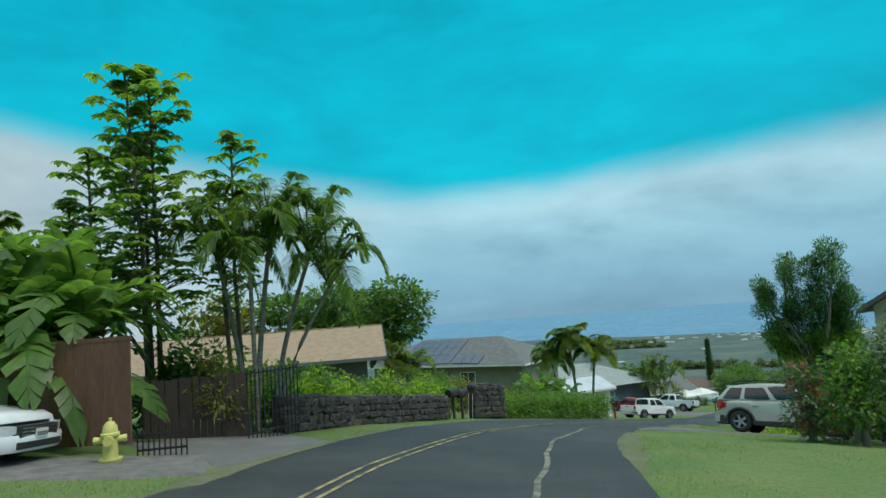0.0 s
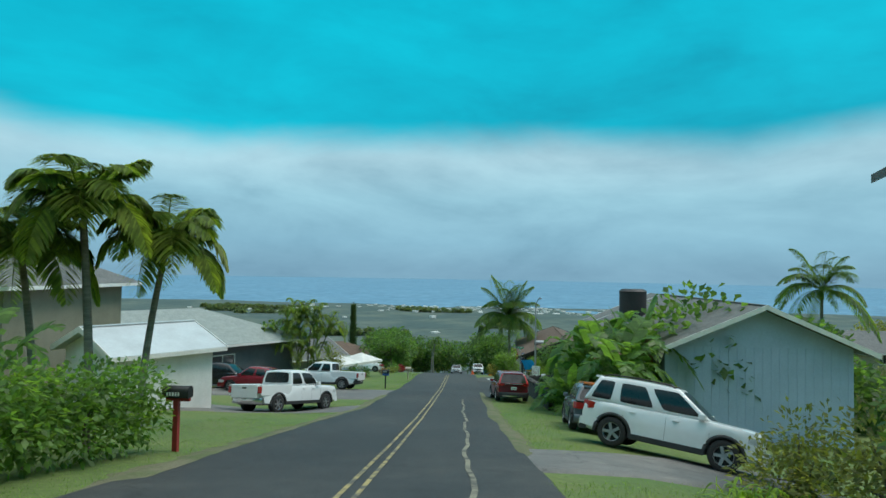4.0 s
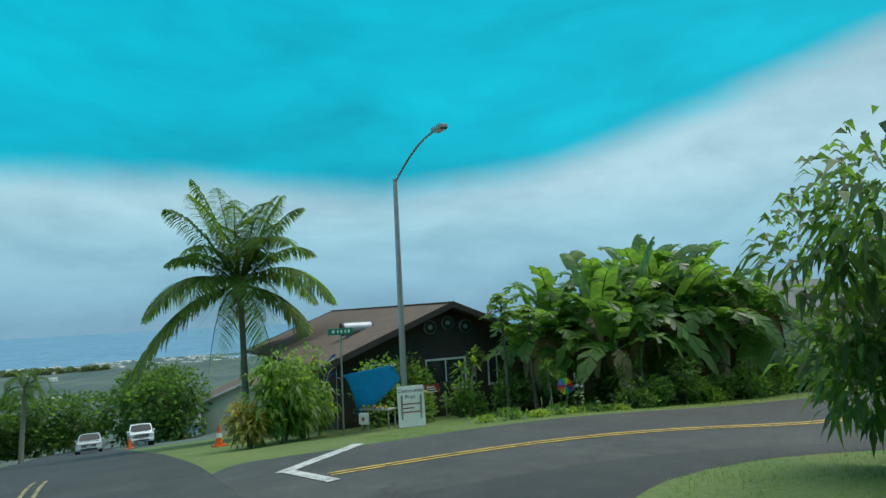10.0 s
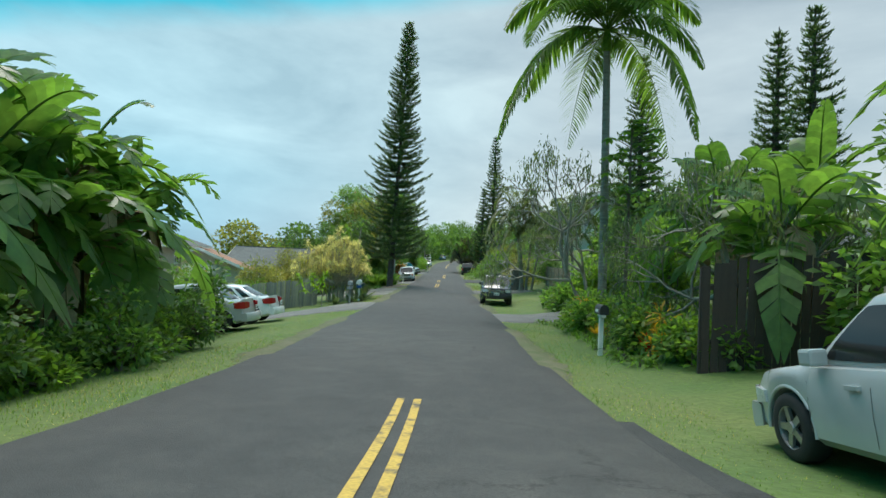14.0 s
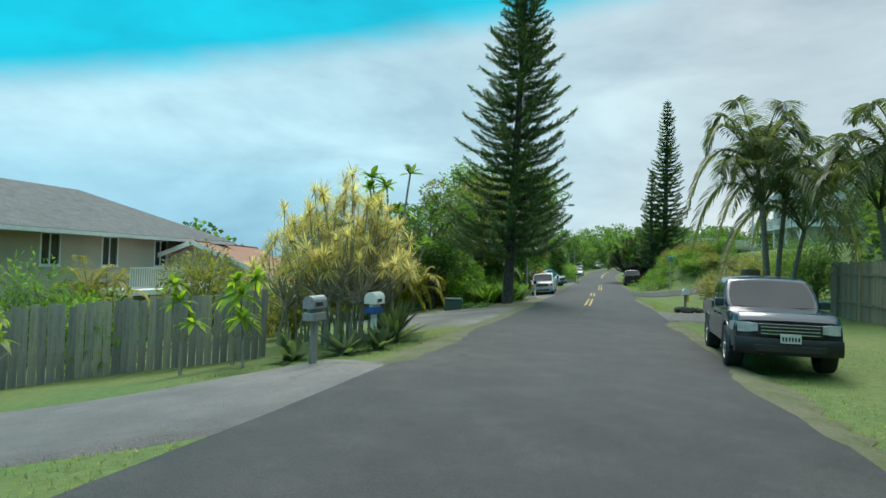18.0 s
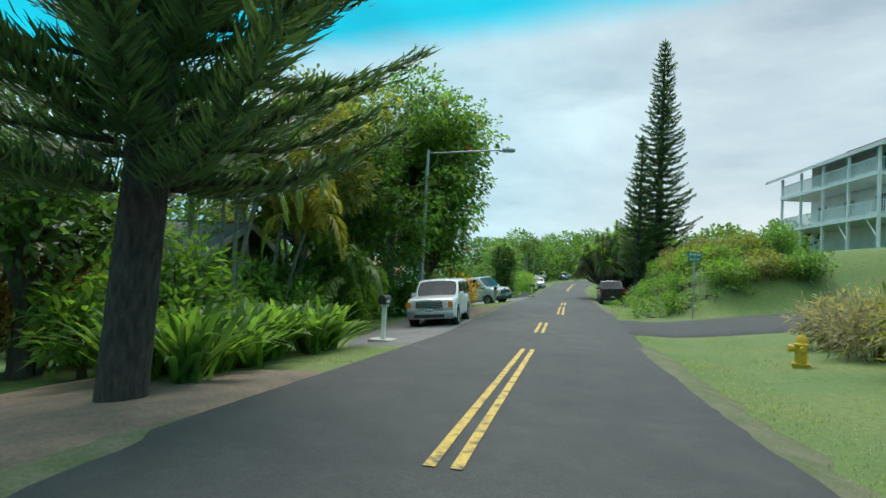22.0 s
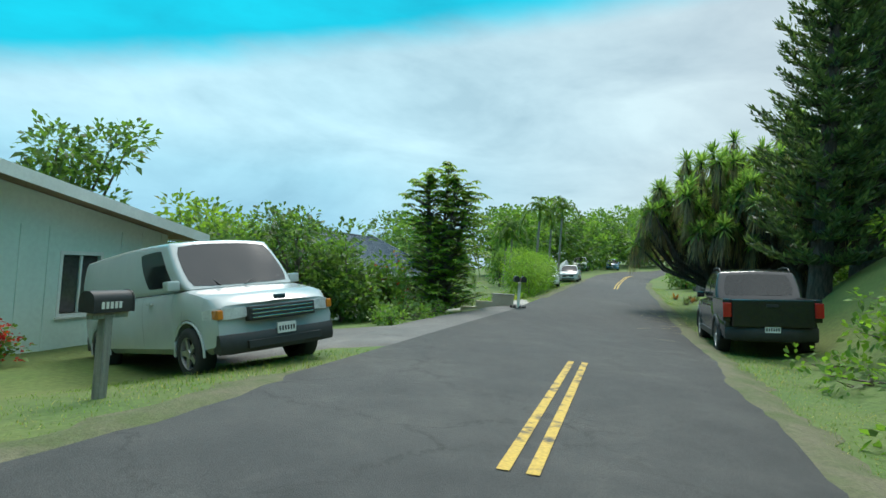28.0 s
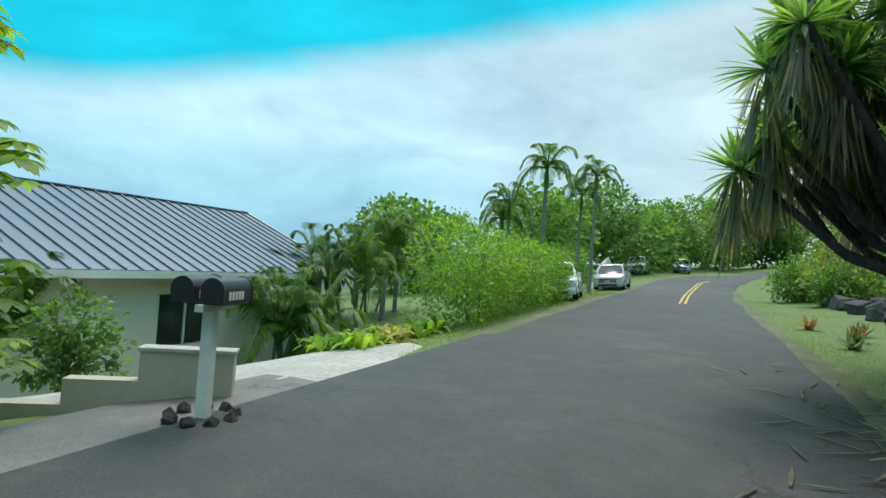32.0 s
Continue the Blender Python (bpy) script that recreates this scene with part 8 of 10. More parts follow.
def canopy_tent():
    t = thing("canopy_tent", on(32.3, 84.2, 20), "white peaked canopy tent beside a house", "tent")
    w, h, top = 1.35, 1.5, 2.15
    for k in (-1, 1):
        x0 = k * w
        V = [(x0 - w, -1.6, h), (x0 + w, -1.6, h), (x0 + w, 1.6, h), (x0 - w, 1.6, h), (x0, 0, top)]
        V += [(a, b, c - 0.22) for a, b, c in V[:4]]
        part("canopy", mesh("canopy", np.array(V), [[0, 1, 4], [1, 2, 4], [2, 3, 4], [3, 0, 4], [0, 5, 6, 1], [1, 6, 7, 2], [2, 7, 8, 3], [3, 8, 5, 0]], CANVAS), t)
    for x in (-2 * w + 0.1, 0, 2 * w - 0.1):
        for y in (-1.5, 1.5):
            part("leg", bmesh_to("leg", cyl(0.025, 0.025, h + 0.5, 8, -0.5, Matrix.Translation((x, y, 0))), STEEL), t)


canopy_tent()
car("sedan", onslope(38.4, 94.6, 150), "white car parked beyond the lawn", P_WHITE, **SEDAN)
pot = thing("flower_pot", on(30.8, 79.6), "terracotta pot with a small plant", "flower pot")
part("pot", sharp(bmesh_to("pot", cyl(0.22, 0.32, 0.5, 16), TERRA)), pot)
rr = np.random.default_rng(9)
part("plant", mesh("plant", *strap(np.tile([[0, 0, 0.45]], (26, 1)), rosette_pts(26, rr, 0.3, 1.4), 0.5 * rr.uniform(0.7, 1.1, 26), np.full(26, 0.05), rr, droop=0.5), LEAF_MID), pot)

# ---- the junction corner ----
street_lamp("street_lamp", on(52.1, 80.3, 238), "tall grey steel street lamp with a curved arm", 7.8, 2.7, 1.0)
street_sign("street_sign", on(51.6, 82.3, 40), "green street name sign on a steel post", 2.9)


def tarp_stand():
    t = thing("fruit_stand", on(51.9, 81.6, -92), "small fruit stand under a blue tarpaulin", "stand")
    n, m = 12, 8
    V, F = [], []
    for i in range(n + 1):
        for j in range(m + 1):
            u, v = i / n, j / m
            z = 1.72 + 0.34 * u - (0.3 * math.sin(math.pi * u) + 0.1) * v - 0.85 * v ** 2 * (1 - u) ** 1.6 - 0.4 * v * v
            V.append((-0.75 + 1.9 * u, -0.25 + 0.75 * v * (1 - 0.35 * u) + 0.05 * math.sin(9 * u), z))
    for i in range(n):
        for j in range(m):
            a = i * (m + 1) + j
            F.append([a, a + 1, a + m + 2, a + m + 1])
    me = mesh("tarpaulin", np.array(V), F, TARP, True)
    tp = part("tarpaulin", me, t, "sagging blue tarpaulin")
    sol = tp.modifiers.new("thickness", "SOLIDIFY")
    sol.thickness = 0.012
    for x, z in ((-0.75, 1.62), (1.15, 2.04)):
        part("cord", mesh("cord", *tube([(x, -0.25, z), (x + (0.25 if x > 0 else -0.15), -0.3, z + 0.05)], 0.006, 5), WHITE), t)
    box("table_top", (-0.3, 0.0, 0.62, 0.85, 0.45, 0.66), WOOD_GREY, t)
    for x in (-0.25, 0.8):
        for y in (0.04, 0.4):
            box("table_leg", (x - 0.02, y - 0.02, -0.1, x + 0.02, y + 0.02, 0.62), STEEL, t)
    box("bag", (-0.25, -0.12, 0.18, 0.12, -0.02, 0.55), WHITE, t, "white cloth bag with a red star shape", 0.04)
    V = []
    for k in range(10):
        a = math.pi / 2 + k * math.pi / 5
        r = 0.09 if k % 2 == 0 else 0.04
        V.append((-0.065 + r * math.cos(a), -0.124, 0.36 + r * math.sin(a)))
    part("star_patch", mesh("star_patch", np.array(V + [(v[0], -0.121, v[2]) for v in V]), [list(range(10))[::-1]] + [[k, (k + 1) % 10, 10 + (k + 1) % 10, 10 + k] for k in range(10)], REDP), t)
    for k in range(9):
        bm = bmesh.new()
        bmesh.ops.create_icosphere(bm, subdivisions=2, radius=0.055, matrix=Matrix.Translation((-0.2 + k * 0.11, 0.12 + 0.12 * (k % 2), 0.71)))
        part("fruit", bmesh_to("fruit", bm, (HYDRANT, LAMPO, LEAF_LIME)[k % 3], True), t)


tarp_stand()


def fruit_board():
    t = thing("notice_board", on(51.85, 79.9, -45, -0.08), "white hand-lettered board on short legs", "sign")
    b = box("board", (-0.42, -0.015, 0.06, 0.42, 0.015, 1.28), WHITE, t, "", 0.004, pose(0, 0, 0, -7, 0, 0))
    part("lettering", text_mesh("Community", 0.17), b, "black hand lettering", pose(0, -0.019, 1.08, 90, 0, 0))
    part("lettering", text_mesh("Fruit", 0.17), b, "black hand lettering", pose(-0.02, -0.019, 0.9, 90, 0, 0))
    for i, (w, z) in enumerate(((0.6, 0.72), (0.55, 0.6), (0.62, 0.48))):
        part("text_bar", bmesh_to("text_bar", boxes([(-w / 2, -0.019, z, w / 2 - 0.18 * (i == 1), -0.016, z + 0.035)]), REDP), b)
    for x in (-0.3, 0.3):
        box("leg", (x - 0.025, 0.02, -0.15, x + 0.025, 0.06, 1.0), WOOD_GREY, t)


fruit_board()
palm("coconut_palm", on(59.7, 94.6), "coconut palm with a crown of arching fronds", [(0, 0, 7.9, -0.3, 0, 0.18)], COCO, 36, seed=31, coconuts=True, size=1.9)
bush("variegated_shrub", on(50.0, 83.4), "tall yellow-green variegated shrub", (1.2, 1.2, 2.9), leafm=LEAF_LIGHT, seed=230, leaf=0.26, width=0.09, per=150, n=16, droop=0.7)
bush("variegated_shrub", on(51.4, 83.8), "green shrub with drooping leaves", (1.2, 1.2, 3.3), leafm=LEAF_LIGHT, seed=231, leaf=0.28, width=0.08, per=150, n=16, droop=0.7)
bush("variegated_shrub", on(49.2, 83.9), "yellow variegated shrub at the corner", (0.8, 0.8, 1.7), leafm=LEAF_GOLD, seed=232, leaf=0.22, width=0.08, per=170, n=12, droop=0.6)
for i, (s_, b_, r, h, lm) in enumerate(((97.8, -6.6, 1.1, 2.7, LEAF_LIGHT), (99.0, -5.0, 1.2, 2.9, LEAF_MID), (96.8, -3.8, 0.9, 1.6, LEAF_MID), (96.0, -2.2, 0.9, 1.7, LEAF_DARK), (97.6, -1.0, 1.1, 2.2, LEAF_MID), (95.6, -0.4, 0.8, 1.3, LEAF_DARK), (94.6, 1.0, 0.8, 1.3, LEAF_DARK), (94.3, 2.7, 0.8, 1.2, LEAF_MID), (94.2, 4.3, 0.8, 1.3, LEAF_DARK), (94.3, 5.9, 0.9, 1.6, LEAF_DARK),
                                              (93.9, 7.4, 0.8, 1.3, LEAF_MID), (93.9, 8.9, 0.9, 1.7, LEAF_DARK), (94.2, 10.4, 0.9, 2.3, LEAF_MID), (97.2, 3.4, 1.2, 2.0, LEAF_DARK), (97.6, 7.6, 1.4, 2.6, LEAF_DARK), (97.8, 11.2, 1.4, 3.6, LEAF_DARK), (97.0, 12.2, 1.2, 3.0, LEAF_MID), (95.4, 11.8, 0.9, 1.9, LEAF_DARK), (95.0, 12.9, 0.7, 1.3, LEAF_MID), (99.4, 12.4, 1.5, 3.6, LEAF_DARK), (94.1, 12.7, 0.9, 2.3, LEAF_DARK), (94.4, 13.3, 0.6, 1.9, LEAF_MID), (96.8, -5.4, 0.7, 1.2, LEAF_LIGHT))):
    bush("shrub", onb(s_, b_, 35 * i), ("leafy garden shrub along the contour road", "dark glossy shrub along the contour road")[i % 2], (r, r, h), leafm=lm, seed=240 + i, leaf=0.17, width=0.08, per=200, n=11)
for i in range(9):
    strap_clump("fern", onb(94.0 + rng.normal(0, 0.25), -3.5 + i * 1.55, 40 * i), "bright green fern at the verge", 60, 0.75, 0.06, FERN, 260 + i, 0.75, 0.5, 0.2, "fern", "ferns at the corner garden")
spiky_tree("ti_plant", onb(97.6, -3.0), "green ti plant with broad rosettes", [(0.2, 0.1, 2.2, 0.9), (-0.3, 0.2, 1.7, 0.9), (0.0, -0.3, 1.9, 0.9)], 26, 0.6, 0.1, LEAF_LIGHT, 5, category="plant")
octopus_tree("papaya_tree", onb(95.7, -2.7), "slim papaya tree with a flat top of divided leaves", 4.0, 1.0, 41, 26, LEAF_LIGHT, 0.27, 1, 0.2, 0.7)
octopus_tree("papaya_tree", onb(95.2, -1.9), "slim papaya tree beside the bananas", 3.5, 0.9, 42, 26, LEAF_LIGHT, 0.26, 1, 0.2, 0.7)
for i, (s_, b_, h, L) in enumerate(((96.4, 6.6, 4.2, 3.0), (97.4, 5.4, 4.3, 3.0), (95.0, 7.6, 3.6, 2.9), (95.8, 4.6, 3.8, 2.9), (97.6, 8.2, 4.2, 2.9), (95.3, 3.0, 3.2, 2.8), (97.0, 2.6, 3.8, 2.9), (95.2, 1.2, 2.7, 2.7), (97.4, 0.6, 3.2, 2.7), (94.6, 9.0, 2.8, 2.6), (98.8, 6.6, 4.5, 3.0), (96.4, 10.0, 3.0, 2.6), (94.6, 5.8, 2.6, 2.7), (96.4, -0.6, 2.2, 2.4))):
    banana("banana_plant", onb(s_, b_, 70 * i), "tall banana plant with torn leaves and dry hanging ones", h + 0.5, 270 + i, 12, L, 4, "bananas by the contour road")
for i in range(9):
    b_ = 0.6 + i * 1.05
    bush("shrub", onb(93.1 + 0.25 * math.sin(i * 2.1), b_, 50 * i), ("dark glossy border shrub at the grass edge", "small-leaved green shrub at the grass edge")[i % 2], (0.85, 0.75, 0.95 + 0.3 * (i % 3)), leafm=(LEAF_DARK, LEAF_MID, LEAF_DARK, LEAF_LIGHT)[i % 4], seed=2240 + i, leaf=0.13, width=0.06, per=320, n=10)
for i in range(7):
    strap_clump("fern", onb(92.5 + 0.2 * math.cos(i * 1.7), -5.2 + i * 0.75, 55 * i), "yellow-green fern clump round the pinwheel", 60, 0.5, 0.06, (LEAF_LIME, FERN)[i % 2], 2260 + i, 0.7, 0.5, 0.15, "fern", "ferns at the corner garden")
for i, (s_, b_, h) in enumerate(((93.9, 1.0, 1.5), (94.2, 3.4, 1.8), (94.6, -1.6, 1.4))):
    spiky_tree("dracaena", onb(s_, b_, 60 * i), "slender spiky dracaena among the bananas", [(0.1, 0.1, h, 1.0), (-0.25, 0.0, h * 0.75, 0.9), (0.2, -0.25, h * 0.85, 0.9)], 46, 0.75, 0.045, LEAF_MID, 2270 + i, category="plant", trunk=0.03)
spiky_tree("ti_plant", onb(94.0, 1.9), "slender spiky plant among the bananas", [(0.1, 0.1, 1.9, 0.8), (-0.2, 0.0, 1.5, 0.8)], 40, 0.6, 0.04, LEAF_LIGHT, 6, category="plant")


def spinner():
    t = thing("garden_windmill", onb(93.9, -1.5, -60), "small rainbow-coloured garden windmill", "garden ornament")
    part("stick", bmesh_to("stick", cyl(0.012, 0.012, 1.0, 8, -0.2), WOOD_GREY), t)
    cols = [(0.6, 0.03, 0.03), (0.7, 0.25, 0.02), (0.7, 0.55, 0.03), (0.05, 0.4, 0.08), (0.03, 0.15, 0.55), (0.25, 0.04, 0.4)]
    for i in range(12):
        a0, a1 = 2 * math.pi * i / 12, 2 * math.pi * (i + 0.85) / 12
        V = [(0, -0.03, 0.8), (0.27 * math.cos(a0), -0.03, 0.8 + 0.27 * math.sin(a0)), (0.27 * math.cos(a1), -0.075, 0.8 + 0.27 * math.sin(a1)), (0.02 * math.cos(a1), -0.05, 0.8 + 0.02 * math.sin(a1))]
        part("vane", mesh("vane", np.array(V), [[0, 1, 2, 3]], SPIN[i % 6]), t)


SPIN = [mat("vane_%s" % n, c, c, rough=0.5, scale=6) for n, c in (("red", (0.6, 0.03, 0.03)), ("orange", (0.7, 0.25, 0.02)), ("yellow", (0.7, 0.55, 0.03)), ("green", (0.05, 0.4, 0.08)), ("blue", (0.03, 0.15, 0.55)), ("violet", (0.25, 0.04, 0.4)))]
spinner()


# ---- fittings of the corner house ----
def roof_heater():
    """A solar water heater lying on the near slope of the corner house's roof."""
    t = thing("water_heater", pose(57.3, 85.6, -11.35, 0, 0, 53) @ pose(0, 0, 0, 0, -20, 0), "solar water heater with a steel tank on the roof", "water heater")
    box("collector", (-1.9, -0.6, 0.0, 0.0, 0.6, 0.09), SOLAR, t, "dark glazed collector panel", 0.01)
    box("collector_frame", (-1.93, -0.63, -0.03, 0.03, 0.63, -0.002), STEEL, t)
    tk = part("tank", sharp(bmesh_to("tank", cyl(0.27, 0.27, 1.3, 20, -0.65, Matrix.Translation((0.35, 0, 0.25)) @ Matrix.Rotation(math.pi / 2, 4, "X")), STEEL)), t, "horizontal steel tank")
    for y in (-0.66, 0.66):
        part("end_cap", bmesh_to("end_cap", cyl(0.275, 0.275, 0.1, 20, -0.05, Matrix.Translation((0.35, y, 0.25)) @ Matrix.Rotation(math.pi / 2, 4, "X")), BLACKP), tk, "black end cap")


roof_heater()


def flag(m, label, mats, seed):
    t = thing("flag", m, label, "flag")
    part("flagpole", bmesh_to("flagpole", cyl(0.018, 0.015, 3.0, 8, -0.2), STEEL), t)
    for k in range(7):
        V = [(0.02 + 0.04 * j, 0.05 * math.sin(j * 0.9 + seed), 2.7 - 0.1 * k - 0.012 * j * j * 0.5 - dz) for j in range(12) for dz in (0, 0.1)]
        part("stripe", mesh("stripe", np.array(V), [[2 * j, 2 * j + 1, 2 * j + 3, 2 * j + 2] for j in range(11)], mats[k % len(mats)], True), t)


for k, (u, z) in enumerate(((-0.9, 2.75), (-0.1, 2.9), (0.7, 2.75))):
    pl = thing("wall_plaque", onb(99.93, -2.8 - u, 0, 0.75 + z), "round dark emblem plaque with a pale rim on the gable wall", "plaque", "emblems on the gable")
    part("disc", bmesh_to("disc", cyl(0.26, 0.26, 0.03, 20, 0, Matrix.Rotation(math.pi / 2, 4, "X")), P_NAVY), pl)
    part("rim", mesh("rim", *lathe([(0.25, -0.045), (0.28, -0.045), (0.28, 0.0), (0.25, 0.0)], 20), STEEL), pl, "pale rim")
    part("centre", bmesh_to("centre", cyl(0.1, 0.1, 0.02, 16, 0.03, Matrix.Rotation(math.pi / 2, 4, "X")), STEEL), pl, "pale centre shape")
flag(onb(99.6, -9.6, 150), "red and white striped flag on a pole", (REDP, WHITE), 1)
flag(onb(99.4, -8.2, 170), "red flag on a pole by the shrubs", (REDP,), 2)
flag(onb(99.2, -7.6, 150), "striped blue and white flag on a pole", (BLUEP, WHITE, REDP), 3)
flag(onb(102.65, 1.1, 190, 2.45), "faded striped flag at the gable", (WHITE, REDP), 4)
sg = thing("yard_sign", onb(97.2, -4.6, 0), "small red and white yard plaque", "sign")
box("plaque", (-0.45, -0.02, 0.9, 0.1, 0.02, 1.2), REDP, sg, "red plaque with pale bars", 0.006)
box("plaque", (0.14, -0.02, 0.95, 0.6, 0.02, 1.25), BLACKP, sg, "dark plaque with pale bars", 0.006)
for k in range(3):
    box("text_bar", (-0.38, -0.025, 0.95 + 0.08 * k, 0.02 - 0.05 * k, -0.021, 0.985 + 0.08 * k), WHITE, sg)
for x in (-0.17, 0.37):
    box("stake", (x - 0.02, 0.021, -0.2, x + 0.02, 0.05, 1.0), WOOD_GREY, sg)


# ---- contour road, downhill side ----
def fence_between(p, q, h, label, material, name="board_fence", seed=1, **kw):
    """A board fence between two places given by s and b."""
    (x0, y0), (x1, y1) = xy(*p), xy(*q)
    L = math.hypot(x1 - x0, y1 - y0)
    return board_fence(name, pose(x0, y0, gz(x0, y0), 0, 0, math.degrees(math.atan2(y1 - y0, x1 - x0))), label, L, h, material, slope=(gz(x1, y1) - gz(x0, y0)) / L, seed=seed, **kw)


fence_between((103.6, 22.0), (94.3, 28.9), 1.45, "weathered grey board fence along the drive", WOOD_GREY, seed=5)
mailbox("mailbox", onb(92.1, 26.8, 0), "weathered grey mailbox with a tray", STEEL, WOOD_GREY, 0.95, tray=STEEL)
mailbox("mailbox", onb(92.0, 29.4, 0), "white mailbox with a blue tray", WHITE, WHITE, 0.9, tray=BLUEP, width=0.26)
deck = thing("deck", pose(*xy(107.2, 41.2), -14.0, 0, 0, -36.87), "pale deck with a white baluster railing", "deck")
box("floor", (-3.4, -1.5, -0.2, 3.4, 1.05, 0), WHITE, deck)
for x in (-3.2, 0, 3.2):
    box("post", (x - 0.07, -1.4, -2.2, x + 0.07, -1.26, -0.2), WHITE, deck)
picket_rail(deck, Matrix.Translation((-3.4, -1.45, 0)), 6.8, 0.95, WHITE)
for i, (s_, b_, n, L) in enumerate(((91.9, 30.4, 44, 1.15), (92.3, 31.5, 40, 1.0), (92.2, 28.3, 36, 0.85), (91.7, 28.9, 26, 0.6), (93.0, 27.6, 26, 0.6))):
    strap_clump("agave", onb(s_, b_, 50 * i), "grey-green agave rosette at the verge", n, L, 0.13, LEAF_GREY, 300 + i, 0.12, 0.15, 0.05, "agave", "agaves by the mailboxes")


def heads(n, r, z0, z1, seed, s0=0.8, s1=1.1, dome=0.5):
    rng = np.random.default_rng(seed)
    out = []
    for i in range(n):
        a, f = rng.random() * 6.283, rng.random() ** 0.55
        out.append((math.cos(a) * r * f, math.sin(a) * r * f, z0 + (z1 - z0) * (rng.uniform(0.1, 1.0) * (1 - dome * f * f) + dome * 0.2 * (1 - f)), rng.uniform(s0, s1)))
    return out


for i, (s_, b_, n, r, z0, z1) in enumerate(((93.1, 30.3, 52, 1.55, 1.5, 3.9), (93.9, 31.8, 52, 1.55, 1.5, 4.2), (92.9, 31.6, 36, 1.2, 1.4, 3.5), (94.0, 33.2, 44, 1.4, 1.4, 3.6), (95.4, 32.2, 40, 1.4, 1.4, 3.6))):
    spiky_tree("dracaena", onb(s_, b_, 60 * i), "cream-striped dracaena with many round spiky heads", heads(n, r, z0, z1, 310 + i, 0.75, 1.1, 0.75), 62, 0.44, 0.024, LEAF_CREAM, 310 + i, trunk=0.026, stems=8, spread=0.4, droop=0.15, low=-0.8)
spiky_tree("plumeria", onb(93.0, 33.2), "open plumeria tree with tufts of broad leaves", heads(16, 1.2, 1.8, 4.6, 320, 0.9, 1.2, 0.3), 14, 0.46, 0.14, LEAF_LIGHT, 320, trunk=0.06, stems=2, droop=0.3, low=0.0)
for i, (s_, b_, L) in enumerate(((94.0, 33.6, 0.5), (93.6, 27.0, 0.5), (94.2, 27.6, 0.45), (94.6, 26.6, 0.4), (97.2, 25.2, 0.35))):
    spiky_tree("ti_plant", onb(s_, b_, 60 * i), "bright green ti plant before the fence", [(0.1, 0, 1.3, 1.0), (-0.15, 0.1, 0.9, 1.0), (0.0, -0.2, 1.6, 1.0)], 20, L, 0.11, LEAF_LIME, 325 + i, trunk=0.025, category="plant", droop=0.45)
for i, (s_, b_, r, h, lm) in enumerate(((96.6, 34.6, 1.4, 2.6, LEAF_OLIVE), (98.8, 33.0, 1.8, 3.2, LEAF_OLIVE), (97.5, 27.8, 1.2, 2.2, LEAF_LIGHT), (100.2, 26, 1.4, 2.8, LEAF_LIGHT), (99.0, 36.4, 1.5, 2.6, LEAF_GOLD), (102.4, 31.0, 2.0, 3.2, LEAF_MID), (101.6, 23.2, 1.0, 2.4, LEAF_LIGHT), (99.4, 20.5, 0.8, 1.9, LEAF_RED),
                                              (98.4, 51.5, 1.6, 4.2, LEAF_OLIVE), (98.0, 48.8, 1.6, 3.6, LEAF_OLIVE), (99.4, 54.0, 1.7, 4.4, LEAF_OLIVE), (97.4, 53.6, 1.2, 3.2, LEAF_RUST), (99.8, 46.4, 1.6, 3.2, LEAF_GOLD), (101.6, 50.0, 1.8, 4.8, LEAF_OLIVE), (96.6, 55.4, 1.2, 2.4, LEAF_DARK), (98.6, 57.0, 1.4, 3.2, LEAF_DARK))):
    bush("shrub", onb(s_, b_, 35 * i), ("olive and rust coloured shrub beside the yard", "straggly yellow-green shrub beside the yard")[i % 2], (r, r, h), leafm=lm, seed=340 + i, leaf=0.19, width=0.05, per=150, n=14)
for i, (s_, b_, h) in enumerate(((100.5, 45.2, 0.9), (102.0, 47.8, 1.2), (99.4, 47.0, 1.0), (101.0, 38.6, 1.0), (103.5, 33.5, 1.8))):
    palm("clumping_palm", onb(s_, b_, 50 * i), "yellowing clump palm beside the yard", [(0, 0, h, 0, 0, 0.06), (0.35, 0.2, h * 0.7, 0.3, 0, 0.05), (-0.3, 0.25, h * 0.8, -0.3, 0.1, 0.05)], ARECA_Y, 9, seed=360 + i, group="yellow palms")


for i, (s_, b_, h) in enumerate(((97.6, 43.6, 1.6), (98.4, 45.6, 1.8), (97.2, 46.6, 1.2), (99.2, 48.4, 1.8))):
    palm("clumping_palm", onb(s_, b_, 70 * i), "golden clump palm at the back of the yard", [(0, 0, h, 0.1, 0, 0.06), (0.4, 0.2, h * 0.75, 0.4, 0.1, 0.05), (-0.35, 0.2, h * 0.85, -0.4, 0.1, 0.05), (0.1, -0.4, h * 0.6, 0.2, -0.3, 0.05)], ARECA_Y, 10, seed=1360 + i, group="yellow palms", size=1.3)
for i, (s_, b_, r, h, lm) in enumerate(((98.8, 50.2, 1.5, 4.2, LEAF_OLIVE), (98.0, 48.0, 1.3, 3.4, LEAF_GOLD), (100.4, 47.0, 1.7, 4.4, LEAF_OLIVE), (99.0, 52.6, 1.4, 4.0, LEAF_RUST))):
    bush("shrub", onb(s_, b_, 50 * i), "tall twiggy olive shrub at the back of the yard", (r, r, h), leafm=lm, seed=1380 + i, leaf=0.15, width=0.05, per=150, n=18)


